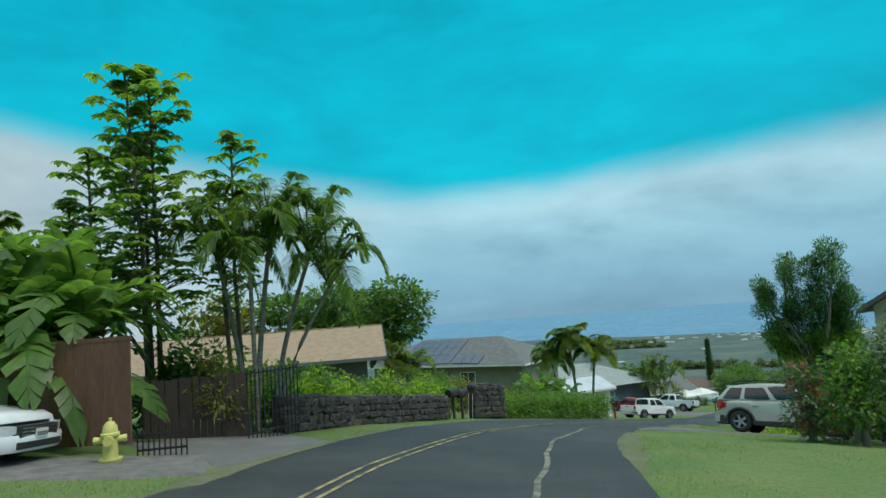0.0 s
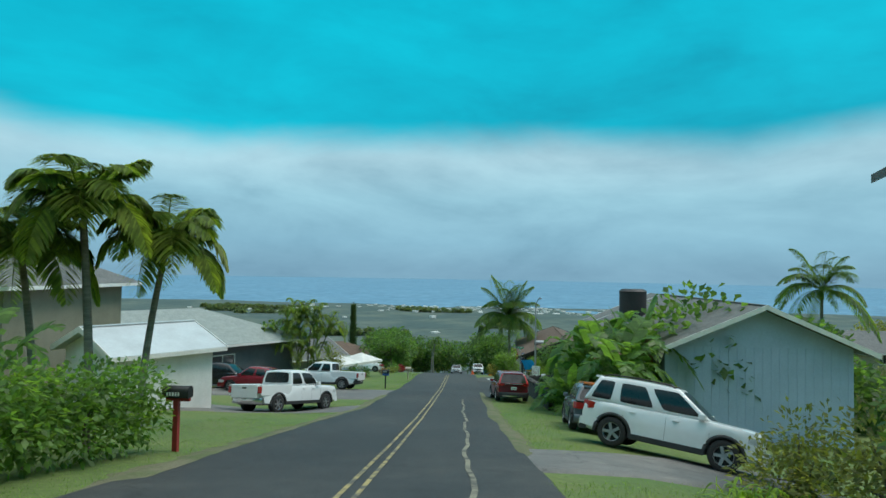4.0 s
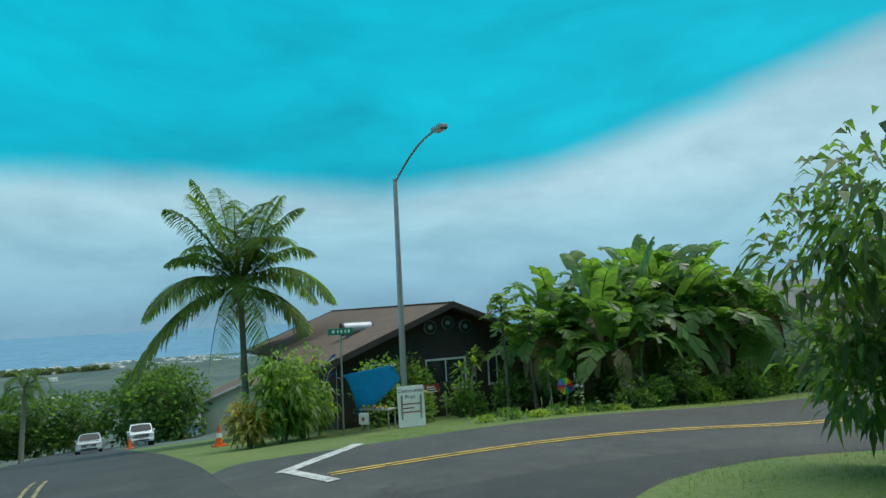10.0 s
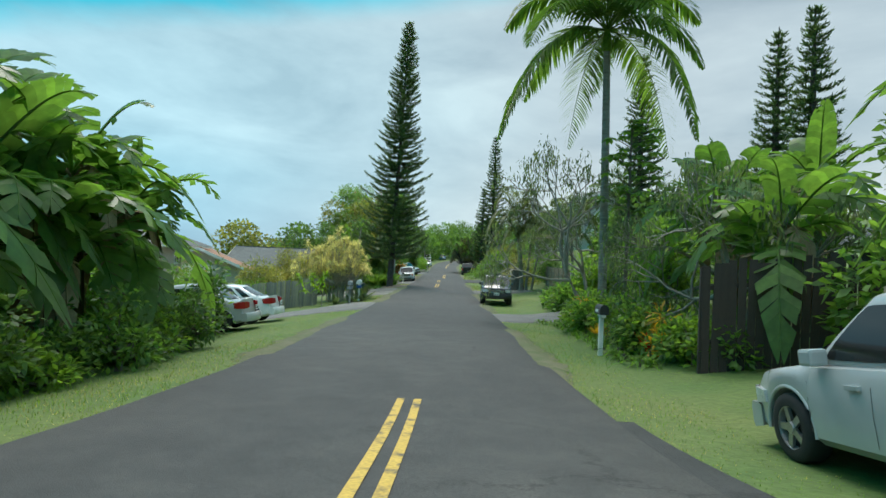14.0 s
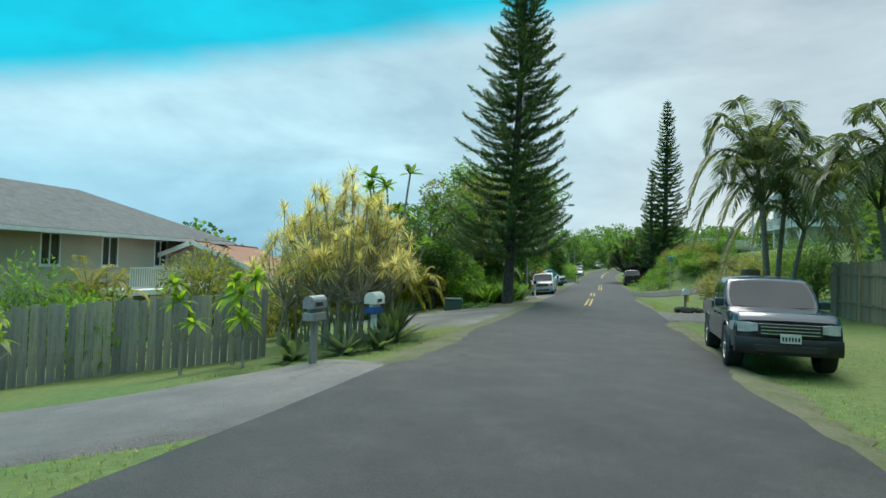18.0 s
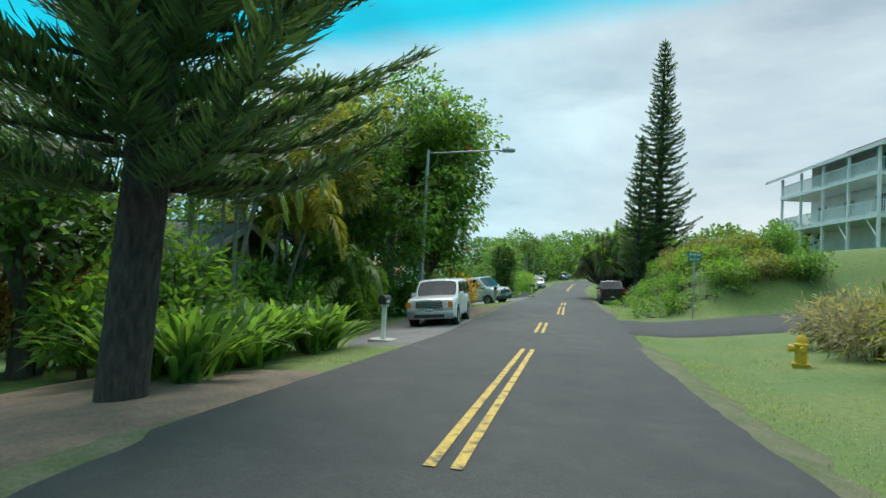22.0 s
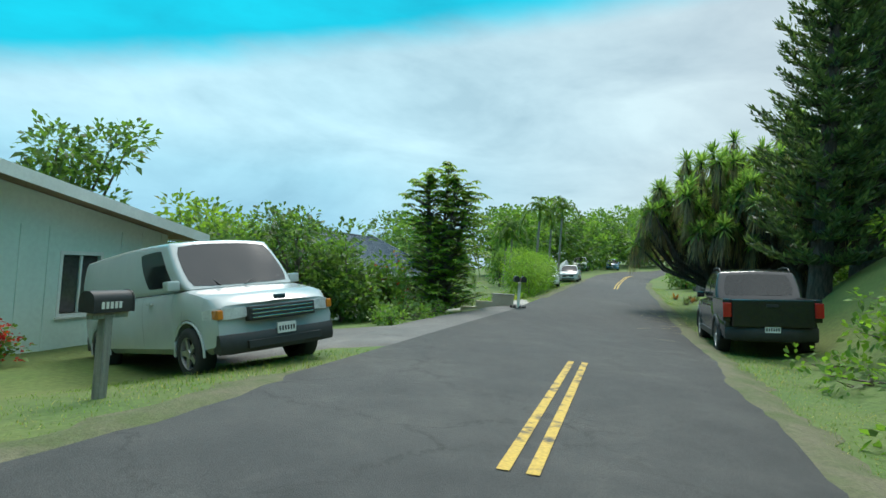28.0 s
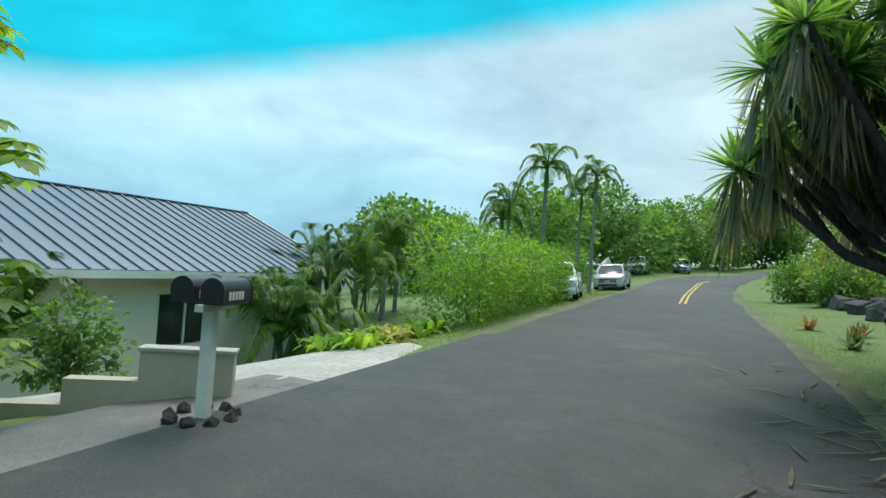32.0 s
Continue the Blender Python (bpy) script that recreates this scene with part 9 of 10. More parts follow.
def steps():
    t = thing("porch_steps", onb(101.3, 42.5, -60, size=1.1), "white wooden porch steps with balusters", "steps")
    for i in range(5):
        box("tread", (0, i * 0.27, i * 0.18 - 0.05, 1.5, i * 0.27 + 0.3, i * 0.18), WOOD_GREY, t)
    box("landing", (0, 1.35, 0.75, 1.5, 3.0, 0.85), WOOD_GREY, t)
    for x in (0.0, 1.5):
        picket_rail(t, Matrix.Translation((x, 1.4, 0.85)) @ pose(0, 0, 0, 0, 0, 90), 1.6, 0.95, WHITE)
        for i in range(5):
            box("baluster", (x - 0.03, i * 0.27 + 0.1, i * 0.18, x + 0.03, i * 0.27 + 0.16, i * 0.18 + 0.9), WHITE, t)


steps()
bn = thing("utility_box", onb(94.4, 46.6, 10), "dark green utility box at the verge", "utility box")
box("body", (-0.55, -0.4, -0.1, 0.55, 0.4, 0.5), DKGREEN, bn, bevel=0.04)
box("lid", (-0.58, -0.43, 0.5, 0.58, 0.43, 0.58), DKGREEN, bn, bevel=0.03)
box("latch", (-0.05, -0.44, 0.42, 0.05, -0.41, 0.54), STEEL, bn)
pine("column_pine", onb(92.2, 49.6, -75), "very tall column pine with dense drooping branches", 24.0, 3.4, 2.8, 50, 0.23, 0.5, 1.9, lean=0.036, tip=0.042)
tree("dark_tree", onb(97.4, 53.2), "dark round tree close behind the tall pine", 7.6, 2.4, 0.18, 0.12, 30, 170, 0.22, 0.1, LEAF_DARK, seed=151, clump=0.34)
tree("dark_tree", onb(98.2, 66.5), "olive round tree among the palms", 11.0, 4.0, 0.25, 0.25, 20, 100, 0.28, 0.12, LEAF_OLIVE, seed=51)
for i in range(18):
    strap_clump("spider_lily", onb(92.6 + (i % 3) * 0.75 + rng.normal(0, 0.15), 51.0 + i * 0.36, 40 * i), "spider lily clump with long arching leaves", 60, 2.1, 0.12, (LEAF_MID, LEAF_LIGHT)[i % 2], 370 + i, 0.45, 0.8, 0.12, "plant", "spider lilies along the verge")
for i in range(6):
    strap_clump("spider_lily", onb(93.0 + (i % 2) * 0.8, 47.6 + i * 0.35 - 1.2, 40 * i), "spider lily under the pine", 30, 0.7, 0.06, LEAF_MID, 390 + i, 0.65, 0.5, 0.12, "plant", "spider lilies along the verge")
mailbox("mailbox", onb(91.6, 58.0, 0), "black mailbox on a white post with a concrete foot", BLACKM, WHITE, 0.92)
ft = thing("post_foot", onb(91.6, 58.0, 0), "square concrete foot of the post", "foot")
box("slab", (-0.3, -0.3, -0.15, 0.3, 0.3, 0.06), CONCRETE, ft, bevel=0.02)
for i, (s_, b_, st) in enumerate(((96.2, 58.6, [(0, 0, 4.8, 0.3, 0.2, 0.07), (0.4, 0.3, 5.4, 0.7, -0.5, 0.07), (-0.4, 0.1, 4.2, -0.5, -0.2, 0.06)]), (96.8, 61.8, [(0, 0, 5.2, 0.4, -0.8, 0.08), (0.5, 0.2, 4.4, 0.8, 0.2, 0.07), (-0.3, -0.3, 3.6, -0.7, -0.3, 0.06)]), (98.5, 60.0, [(0, 0, 6.4, 0.2, -0.2, 0.09), (0.6, 0.4, 5.8, 0.3, 0.4, 0.08)]), (97.4, 65.0, [(0, 0, 4.6, 0.2, -0.7, 0.07), (0.5, 0.1, 3.6, 0.6, -0.4, 0.06)]), (95.4, 63.4, [(0, 0, 1.8, 0.2, -0.3, 0.05), (0.4, 0, 1.3, 0.5, 0, 0.05)]))):
    palm("clumping_palm", onb(s_, b_, 60 * i), "tall clump palm with drooping green and yellowing fronds", st, (ARECA, ARECA_G)[i % 2], 13, seed=400 + i, group="palms by the drive")
for i, (s_, b_, r, h, lm) in enumerate(((96.8, 60.5, 1.5, 2.8, LEAF_MID), (97.6, 63.6, 1.6, 3.0, LEAF_LIGHT), (97.0, 66.6, 1.5, 2.8, LEAF_MID), (96.0, 69.6, 1.5, 3.0, LEAF_MID), (98.0, 57.6, 1.5, 2.6, LEAF_LIGHT), (95.6, 55.6, 1.4, 3.0, LEAF_LIGHT), (94.6, 71.6, 1.2, 2.2, LEAF_MID), (94.8, 74.0, 1.2, 2.4, LEAF_MID), (95.6, 67.6, 1.2, 2.2, LEAF_LIGHT), (100, 62, 2.2, 4.8, LEAF_MID), (100.4, 66.5, 2.4, 5.0, LEAF_DARK), (95.8, 72.4, 1.0, 1.8, LEAF_MID), (98.5, 69.5, 2.0, 4.0, LEAF_DARK), (99.0, 57.4, 1.6, 3.8, LEAF_MID), (100.0, 59.6, 1.7, 4.0, LEAF_MID), (98.2, 55.2, 1.3, 3.0, LEAF_MID), (95.4, 52.6, 1.1, 2.4, LEAF_LIGHT), (95.2, 54.4, 1.1, 2.6, LEAF_MID), (95.6, 57.2, 1.1, 2.4, LEAF_LIGHT), (95.0, 60.2, 1.0, 2.0, LEAF_MID), (95.0, 64.6, 1.0, 2.0, LEAF_LIGHT))):
    bush("shrub", onb(s_, b_, 35 * i), "deep green shade shrub under the palms", (r, r, h), leafm=lm, seed=420 + i, leaf=0.24, width=0.09, per=120, n=14)
tree("tulip_tree", onb(96.4, 72.6), "large dark flowering tree over the parked wagon", 13.0, 5.2, 0.24, 0.1, 84, 100, 0.27, 0.12, LEAF_MID, BARK, seed=52, blossom=FLOWER_RED, clump=0.3, squash=0.7, droop=0.45)
tree("tulip_tree", onb(95.0, 77.0), "smaller dark flowering tree leaning to the road", 7.5, 2.9, 0.14, 0.12, 40, 130, 0.25, 0.11, LEAF_MID, BARK, seed=53, blossom=FLOWER_RED, clump=0.32, droop=0.45)
street_lamp("street_lamp", onb(93.6, 69.8, -84), "steel street lamp with a straight arm among the trees", 7.5, 3.4, 0, True)
for i, (s_, b_, r, h, lm) in enumerate(((93.4, 77.2, 0.9, 1.9, LEAF_RUST), (93.2, 78.8, 1.0, 2.2, LEAF_ORANGE), (93.6, 80.2, 0.9, 1.9, LEAF_RUST), (94.2, 75.6, 0.9, 1.6, LEAF_RED), (93.6, 81.2, 0.7, 1.5, LEAF_RUST))):
    bush("croton", onb(s_, b_, 35 * i), "croton with orange and dark red leaves", (r, r, h), leafm=lm, seed=440 + i, leaf=0.2, width=0.06, per=210, n=11, group="crotons at the verge")
mailbox("mailbox", onb(91.9, 83.6, 0), "dark grey mailbox on a pale post", BLACKP, WOOD_GREY, 0.86)
bush("white_flower_shrub", onb(96.8, 86.2), "small shrub with white flowers by the wall", (0.5, 0.5, 0.8), leafm=LEAF_MID, seed=450, blossom=FLOWER_RED)
tree("garden_tree", onb(102.5, 98.5), "light green garden tree behind the van", 5.2, 2.8, 0.16, 0.15, 18, 110, 0.26, 0.11, LEAF_LIGHT, seed=54)
tree("garden_tree", onb(99.0, 96.8), "dark leafy garden tree", 4.6, 2.0, 0.12, 0.1, 16, 130, 0.22, 0.1, LEAF_DARK, seed=55)
tree("garden_tree", onb(96.4, 95.2), "dense dark shrub tree at the drive", 3.6, 1.7, 0.1, 0.06, 16, 170, 0.18, 0.08, LEAF_DARK, seed=56)
tree("garden_tree", onb(107, 96), "tall tree behind the pale green house", 8.5, 3.0, 0.2, 0.25, 16, 90, 0.3, 0.13, LEAF_DARK, seed=57)
for i, (s_, b_, r, h) in enumerate(((95.0, 95.6, 1.5, 2.9), (96.6, 97.8, 1.7, 3.4), (98.2, 99.8, 1.6, 3.4), (94.4, 97.4, 1.2, 2.2), (97.6, 94.0, 1.5, 3.2))):
    bush("shrub", onb(s_, b_, 35 * i), "dense dark shrub hiding the house", (r, r, h), leafm=(LEAF_DARK, LEAF_MID)[i % 2], seed=1470 + i, leaf=0.18, width=0.08, per=190, n=15, blossom=FLOWER_RED if i == 3 else None)
octopus_tree("umbrella_tree", onb(93.2, 99.8), "tall umbrella tree with layered finger leaves", 5.4, 1.75, 60, 760, LEAF_LIGHT, 0.22, 5, 0.5, 0.04)
for i, (s_, b_) in enumerate(((94.4, 96.6), (95.2, 97.8), (93.0, 95.4))):
    strap_clump("agave", onb(s_, b_, 50 * i), "dark spiky plant by the drive", 40, 1.0, 0.05, LEAF_DARK, 460 + i, 0.15, 0.2, 0.05, "plant", "spiky plants by the drive")
for i in range(6):
    bush("ground_cover", onb(92.6 + (i % 2) * 0.8, 93.6 + i * 0.9, 30 * i), "low green ground cover at the drive", (0.7, 0.7, 0.55), leafm=LEAF_MID, seed=470 + i, n=6, leaf=0.09)


def driveway_wall():
    t = thing("concrete_wall", onb(90.95, 102.3, 123), "low stepped beige concrete wall by the twin mailboxes", "wall")
    V = [(0, 0.42), (0.85, 0.42), (0.85, 0.14), (1.5, 0.14), (1.5, -0.1), (2.1, -0.1), (2.1, -0.7), (0, -0.7)]
    P = [(x, y, z) for y in (-0.09, 0.09) for x, z in V]
    F = [[7, 6, 5, 4], [7, 4, 3, 2], [7, 2, 1, 0], [12, 13, 14, 15], [10, 11, 12, 15], [8, 9, 10, 15]] + [[i, (i + 1) % 8, 8 + (i + 1) % 8, 8 + i] for i in range(8)]
    part("wall", mesh("wall", np.array(P), F, BEIGE), t)
    box("coping", (-0.02, -0.11, 0.42, 0.87, 0.11, 0.46), CONCRETE, t, bevel=0.01)


driveway_wall()
mailbox("mailbox", onb(90.6, 101.55, 15), "pair of black mailboxes on a timber post", BLACKM, IVORY, 0.98, twin=True)
bm_ = thing("rock_pile", onb(90.6, 101.55), "small pile of lava rocks round the post", "rocks")
for i in range(9):
    a = i * 0.7
    part("rock", stones()[i % 7], bm_, "", Matrix.Translation((0.28 * math.cos(a), 0.26 * math.sin(a), 0.03)) @ pose(0, 0, 0, 20 * i, 30, 50 * i) @ Matrix.Scale(0.1, 4))
hedge("hedge", onb(92.2, 116.8, 1.0), "large rounded bright green hedge beside the road", (14.2, 1.9, 2.4), LEAF_HEDGE, 0.095, 400, 9, 0.12)
for i in range(11):
    lm = (LEAF_LIME, LEAF_LIGHT, LEAF_LIME, LEAF_GOLD)[i % 4]
    strap_clump("ti_plant", onb(91.9 + (i % 3) * 0.6, 106.4 + i * 0.34, 40 * i), "yellow-green broad-leaved plant before the hedge", 26, 0.78, 0.12, lm, 480 + i, 0.6, 0.5, 0.12, "plant", "plants before the hedge")
for i, (s_, b_, r, h) in enumerate(((94.6, 103.2, 0.9, 1.4), (96.2, 101.8, 1.0, 1.6))):
    bush("shrub", onb(s_, b_), "dark shrub beside the house", (r, r, h), leafm=LEAF_DARK, seed=490 + i)
for i, (s_, b_, st) in enumerate(((98.4, 104.4, [(0, 0, 1.0, 0.1, 0, 0.06), (0.3, 0.2, 1.4, 0.2, 0, 0.06)]), (100.5, 117.5, [(0, 0, 2.2, 0.1, 0, 0.09)]), (99.5, 114.6, [(0, 0, 1.8, 0.1, 0, 0.09), (0.8, 0.4, 1.5, 0.1, 0, 0.08)]), (98, 119.5, [(0, 0, 2.6, 0.1, 0, 0.09)]))):
    palm("palm", onb(s_, b_, 60 * i), "low feathery palm by the cream house", st, ARECA, 10, seed=500 + i, size=0.85)
for i, (s_, b_, h) in enumerate(((98.6, 112.8, 1.6), (97.2, 115.2, 1.9), (99.4, 119.6, 2.0), (96.6, 110.6, 1.0))):
    palm("clumping_palm", onb(s_, b_, 60 * i), "dark feathery clump palm between the house and the hedge", [(0, 0, h, 0.2, 0, 0.06), (0.4, 0.3, h * 0.8, 0.5, 0.2, 0.06), (-0.4, 0.2, h * 0.7, -0.5, 0.1, 0.05)], ARECA, 10, seed=1500 + i, size=0.95, group="palms behind the hedge")
palm("manila_palm", onb(93.0, 122.8), "slim palm with drooping crown", [(0, 0, 4.9, 0.1, 0, 0.1)], MANILA, 12, seed=510, shaft=LEAF_LIGHT)
palm("manila_palm", onb(92.3, 131.5), "slim tall palm beside the road", [(0, 0, 5.7, 0.1, 0, 0.1), (1.2, 1.0, 4.8, 0.2, 0, 0.1)], MANILA, 12, seed=511, shaft=LEAF_LIGHT)
palm("manila_palm", onb(95.5, 126), "small palm behind the hedge", [(0, 0, 3.9, 0.1, 0, 0.1), (0.8, 0.6, 3.2, 0.2, 0, 0.09)], MANILA, 11, seed=512, shaft=LEAF_LIGHT)
palm("manila_palm", onb(97.5, 117.5), "short palm behind the hedge", [(0, 0, 2.4, 0.1, 0, 0.1)], MANILA, 11, seed=513, shaft=LEAF_LIGHT)
for i, (s_, b_, r, h, lm) in enumerate(((94.5, 124, 1.2, 2.0, LEAF_DARK), (93.6, 127.5, 1.1, 1.8, LEAF_MID), (94.2, 133, 1.4, 2.4, LEAF_DARK), (94.5, 139, 1.6, 3.0, LEAF_MID), (97, 130, 2.0, 3.8, LEAF_MID), (97.5, 137, 2.2, 4.0, LEAF_DARK), (96.5, 145, 2.4, 3.6, LEAF_MID))):
    bush("shrub", onb(s_, b_, 30 * i), "roadside shrub beyond the hedge", (r, r, h), leafm=lm, seed=520 + i, leaf=0.2, width=0.09, per=100, n=12, blossom=FLOWER_PINK if i == 1 else None)
cv = thing("car_cover", onb(92.6, 139, 20), "white tarpaulin tent beside the road", "cover")
part("sheet", mesh("sheet", np.array([(-1.2, -1, -0.2), (1.2, -1, -0.2), (1.2, 1, -0.2), (-1.2, 1, -0.2), (-1.0, 0, 2.0), (1.0, 0, 1.6)]), [[0, 1, 5, 4], [1, 2, 5], [2, 3, 4, 5], [3, 0, 4]], CANVAS), cv)

# ---- contour road, uphill side ----
for i in range(19):
    b_ = 6.6 + i * 0.62
    lm = (LEAF_MID, LEAF_LIGHT, LEAF_MID, LEAF_ORANGE, LEAF_LIGHT, LEAF_DARK)[i % 6]
    if i % 6 == 3:
        bush("croton", onb(81.9 + rng.normal(0, 0.25), b_, 30 * i), "croton with orange leaves in the border", (0.45, 0.45, 1.0), leafm=lm, seed=540 + i, leaf=0.22, width=0.05, per=330, n=7)
    else:
        bush("shrub", onb(82.0 + rng.normal(0, 0.3), b_, 30 * i), ("glossy green border shrub", "light green border shrub")[i % 2], (0.75, 0.75, rng.uniform(0.9, 1.35)), leafm=lm, seed=540 + i, leaf=0.15, width=0.07, per=300, n=9)
for i in range(12):
    strap_clump("fern", onb(83.0 + rng.normal(0, 0.15), 7.5 + i * 0.95, 40 * i), "fern at the foot of the border", 50, 0.6, 0.05, FERN, 560 + i, 0.8, 0.45, 0.15, "fern", "ferns in the border")
strap_clump("bromeliad", onb(82.6, 12.6), "large orange bromeliad rosette", 34, 0.7, 0.09, LEAF_ORANGE, 575, 0.25, 0.5, 0.05, "plant")
strap_clump("bromeliad", onb(82.4, 8.8), "red ginger flowers among leaves", 20, 0.7, 0.06, FLOWER_RED, 576, 0.15, 0.9, 0.05, "plant")
mailbox("mailbox", onb(83.4, 9.3, 180), "dark mailbox on a square white post", BLACKP, WHITE, 0.95)
palm("royal_palm", onb(81.7, 16.0), "tall pale-trunked palm with a heavy crown", [(0, 0, 9.6, 0.2, 0.1, 0.15)], ROYAL, 22, seed=580, shaft=LEAF_LIGHT, size=1.3, bark=PALM_TRUNK)
octopus_tree("papaya_tree", onb(81.2, 14.9), "pale-trunked tree with tiers of dark divided leaves", 6.6, 1.2, 581, 44, LEAF_MID, 0.3, 1, 0.2, 0.55)
pine("column_pine", onb(73.6, 38.5), "tall column pine up the slope", 16.5, 2.6, 2.0, 61, 0.3, 0.6)
pine("column_pine", onb(68.0, 31.0), "column pine high on the slope", 15.0, 2.3, 2.0, 62, 0.3, 0.6)
pine("column_pine", onb(70.0, 24.0), "column pine behind the trees", 13.5, 2.2, 2.0, 63, 0.3, 0.6)
pine("column_pine", onb(79.5, 101.0), "tall slim column pine beside the road", 22.3, 3.4, 1.5, 64, 0.36, 0.62)
pine("column_pine", onb(81.4, 98.6), "shorter column pine beside the tall one", 13.5, 2.2, 1.2, 65, 0.26, 0.62)


def bare_tree(m, seed, label, h=6.5, reach=(-2.6, 1.6)):
    """A pale leaning tree with many bare twigs and hanging leaf tufts at the ends."""
    rng = np.random.default_rng(seed)
    t = thing("open_tree", m, label, "tree")
    wood, P, D = [], [], []

    def grow(p, d, L, r, depth):
        q = p + d * L
        m_ = (p + q) / 2 + rng.normal(0, 0.06 * L, 3)
        wood.append(tube([p, m_, q], [r, r * 0.8, r * 0.6], 6 if depth < 2 else 4))
        if depth >= 4:
            k = 16
            P.append(q + rng.normal(0, 0.14, (k, 3)))
            D.append(np.array([[0, 0, -0.9]]) + rng.normal(0, 0.45, (k, 3)))
            return
        for i in range(3 if depth else 4):
            dd = d * 0.75 + rng.normal(0, 0.55, 3) + np.array([reach[0] * 0.12, reach[1] * 0.12, 0.22])
            grow(q if i else m_ * 0.3 + q * 0.7, dd / np.linalg.norm(dd), L * rng.uniform(0.62, 0.85), r * 0.6, depth + 1)
    d0 = np.array([reach[0] * 0.2, reach[1] * 0.2, 1.0])
    grow(np.array([0, 0, -0.2]), d0 / np.linalg.norm(d0), h * 0.3, 0.11, 0)
    part("limb", mesh("limb", *join(wood), BARK_PALE, True), t, "pale bare branches")
    part("foliage", mesh("foliage", *leaves(np.concatenate(P), np.concatenate(D), 0.18, 0.045, rng), LEAF_GREY), t, "hanging leaf tufts")


bare_tree(onb(82.1, 17.0), 70, "pale open-branched tree leaning over the road", 7.0, (1.0, 1.5))
bare_tree(onb(80.4, 22.4), 71, "pale bare-twigged tree in the thicket", 6.4, (0.5, 1.4))
bare_tree(onb(80.0, 9.0), 72, "grey tangled tree with bare twigs", 5.5, (-0.5, 1.6))
bare_tree(onb(79.2, 12.0), 73, "grey tangled tree beside the palm", 5.8, (-0.5, 1.2))
for i, (s_, b_, h) in enumerate(((79.8, 11.2, 3.4), (78.6, 13.4, 3.8), (80.4, 7.2, 2.6), (78.0, 10.0, 3.6))):
    banana("banana_plant", onb(s_, b_, 60 * i), "banana plant behind the border", h, 590 + i, 9, 2.5, 1, "bananas behind the border")
for i, (s_, b_, r, h, lm) in enumerate(((78.5, 18.6, 1.8, 3.6, LEAF_LIGHT), (78.0, 21.5, 1.9, 3.8, LEAF_MID), (80.2, 24.4, 1.5, 2.4, LEAF_LIGHT), (78.2, 25.2, 2.0, 4.2, LEAF_MID), (79.4, 27.4, 1.3, 1.8, LEAF_LIGHT), (81.6, 23.6, 1.0, 1.2, LEAF_MID), (81.4, 25.6, 1.1, 1.3, LEAF_MID), (81.2, 27.2, 1.0, 1.0, LEAF_DARK), (76.5, 15.5, 2.2, 4.6, LEAF_MID), (76.0, 8.0, 2.2, 4.0, LEAF_MID), (77.5, 4.0, 2.0, 3.4, LEAF_MID), (79.5, 4.6, 1.6, 2.8, LEAF_MID), (74.5, 20, 2.6, 5.5, LEAF_DARK),
                                              (75.0, 27, 2.6, 5.0, LEAF_DARK), (79.0, 1.0, 1.6, 2.6, LEAF_MID), (76.5, -1.5, 1.8, 3.0, LEAF_MID))):
    bush("shrub", onb(s_, b_, 30 * i), ("thick green thicket beside the road", "dark leafy thicket up the bank")[i % 2], (r, r, h), leafm=lm, seed=600 + i, leaf=0.22, width=0.1, per=120, n=14)
fence_between((82.3, 6.3), (78.0, 5.7), 2.0, "dark stained board screen beside the verge", WOOD_BROWN, seed=18)
fence_between((80.2, 29.2), (79.6, 41.0), 1.75, "tall tan board fence behind the parked pickup", WOOD_TAN, seed=8)
for i, (s_, b_, st) in enumerate(((81.2, 42.6, [(0, 0, 5.4, -0.3, 0.5, 0.11), (0.6, -0.4, 4.5, 0.4, -0.4, 0.1), (-0.6, 0.2, 4.0, -0.9, 0.4, 0.1), (0.3, -0.8, 3.2, 0.5, -0.6, 0.09)]), (78.0, 39.0, [(0, 0, 4.2, 0.1, 0.3, 0.1), (0.5, 0.3, 3.2, 0.3, 0.1, 0.1)]))):
    palm("silvery_palm", onb(s_, b_, 50 * i), "silvery feather palm with arching fronds", st, SILVER, 13, seed=620 + i, size=1.3)
palm("coconut_palm", onb(74.5, 40.0), "coconut palm up the slope", [(0, 0, 6.0, 0.2, 0, 0.14)], COCO, 16, seed=625)
mailbox("mailbox", onb(83.7, 46.2, 180), "white mailbox on a timber post among rocks", WHITE, WOOD_GREY, 0.8, width=0.26)
rk = thing("rock_pile", onb(83.5, 46.5), "pile of dark lava rocks round a post", "rocks")
for i in range(16):
    part("rock", stones()[i % 7], rk, "", Matrix.Translation((0.9 * math.cos(i * 1.3) * (0.4 + 0.05 * i), 0.5 * math.sin(i * 1.3), 0.08)) @ pose(0, 0, 0, 20 * i, 30, 50 * i) @ Matrix.Scale(0.2, 4))
stp = thing("tree_stump", onb(81.4, 44.6), "broad grey-brown tree stump", "stump")
part("stump", mesh("stump", *tube([(0, 0, -0.2), (0, 0, 0.5), (0.05, 0, 1.2), (0.1, 0, 1.7)], [0.75, 0.5, 0.42, 0.36], 14), BARK, True), stp)
part("cut_top", bmesh_to("cut_top", cyl(0.36, 0.34, 0.03, 14, 1.69, Matrix.Translation((0.1, 0, 0))), WOOD_TAN), stp)
hydrant("fire_hydrant", onb(82.2, 57.6, 80), "yellow hydrant on the grass verge", HYDRANT)
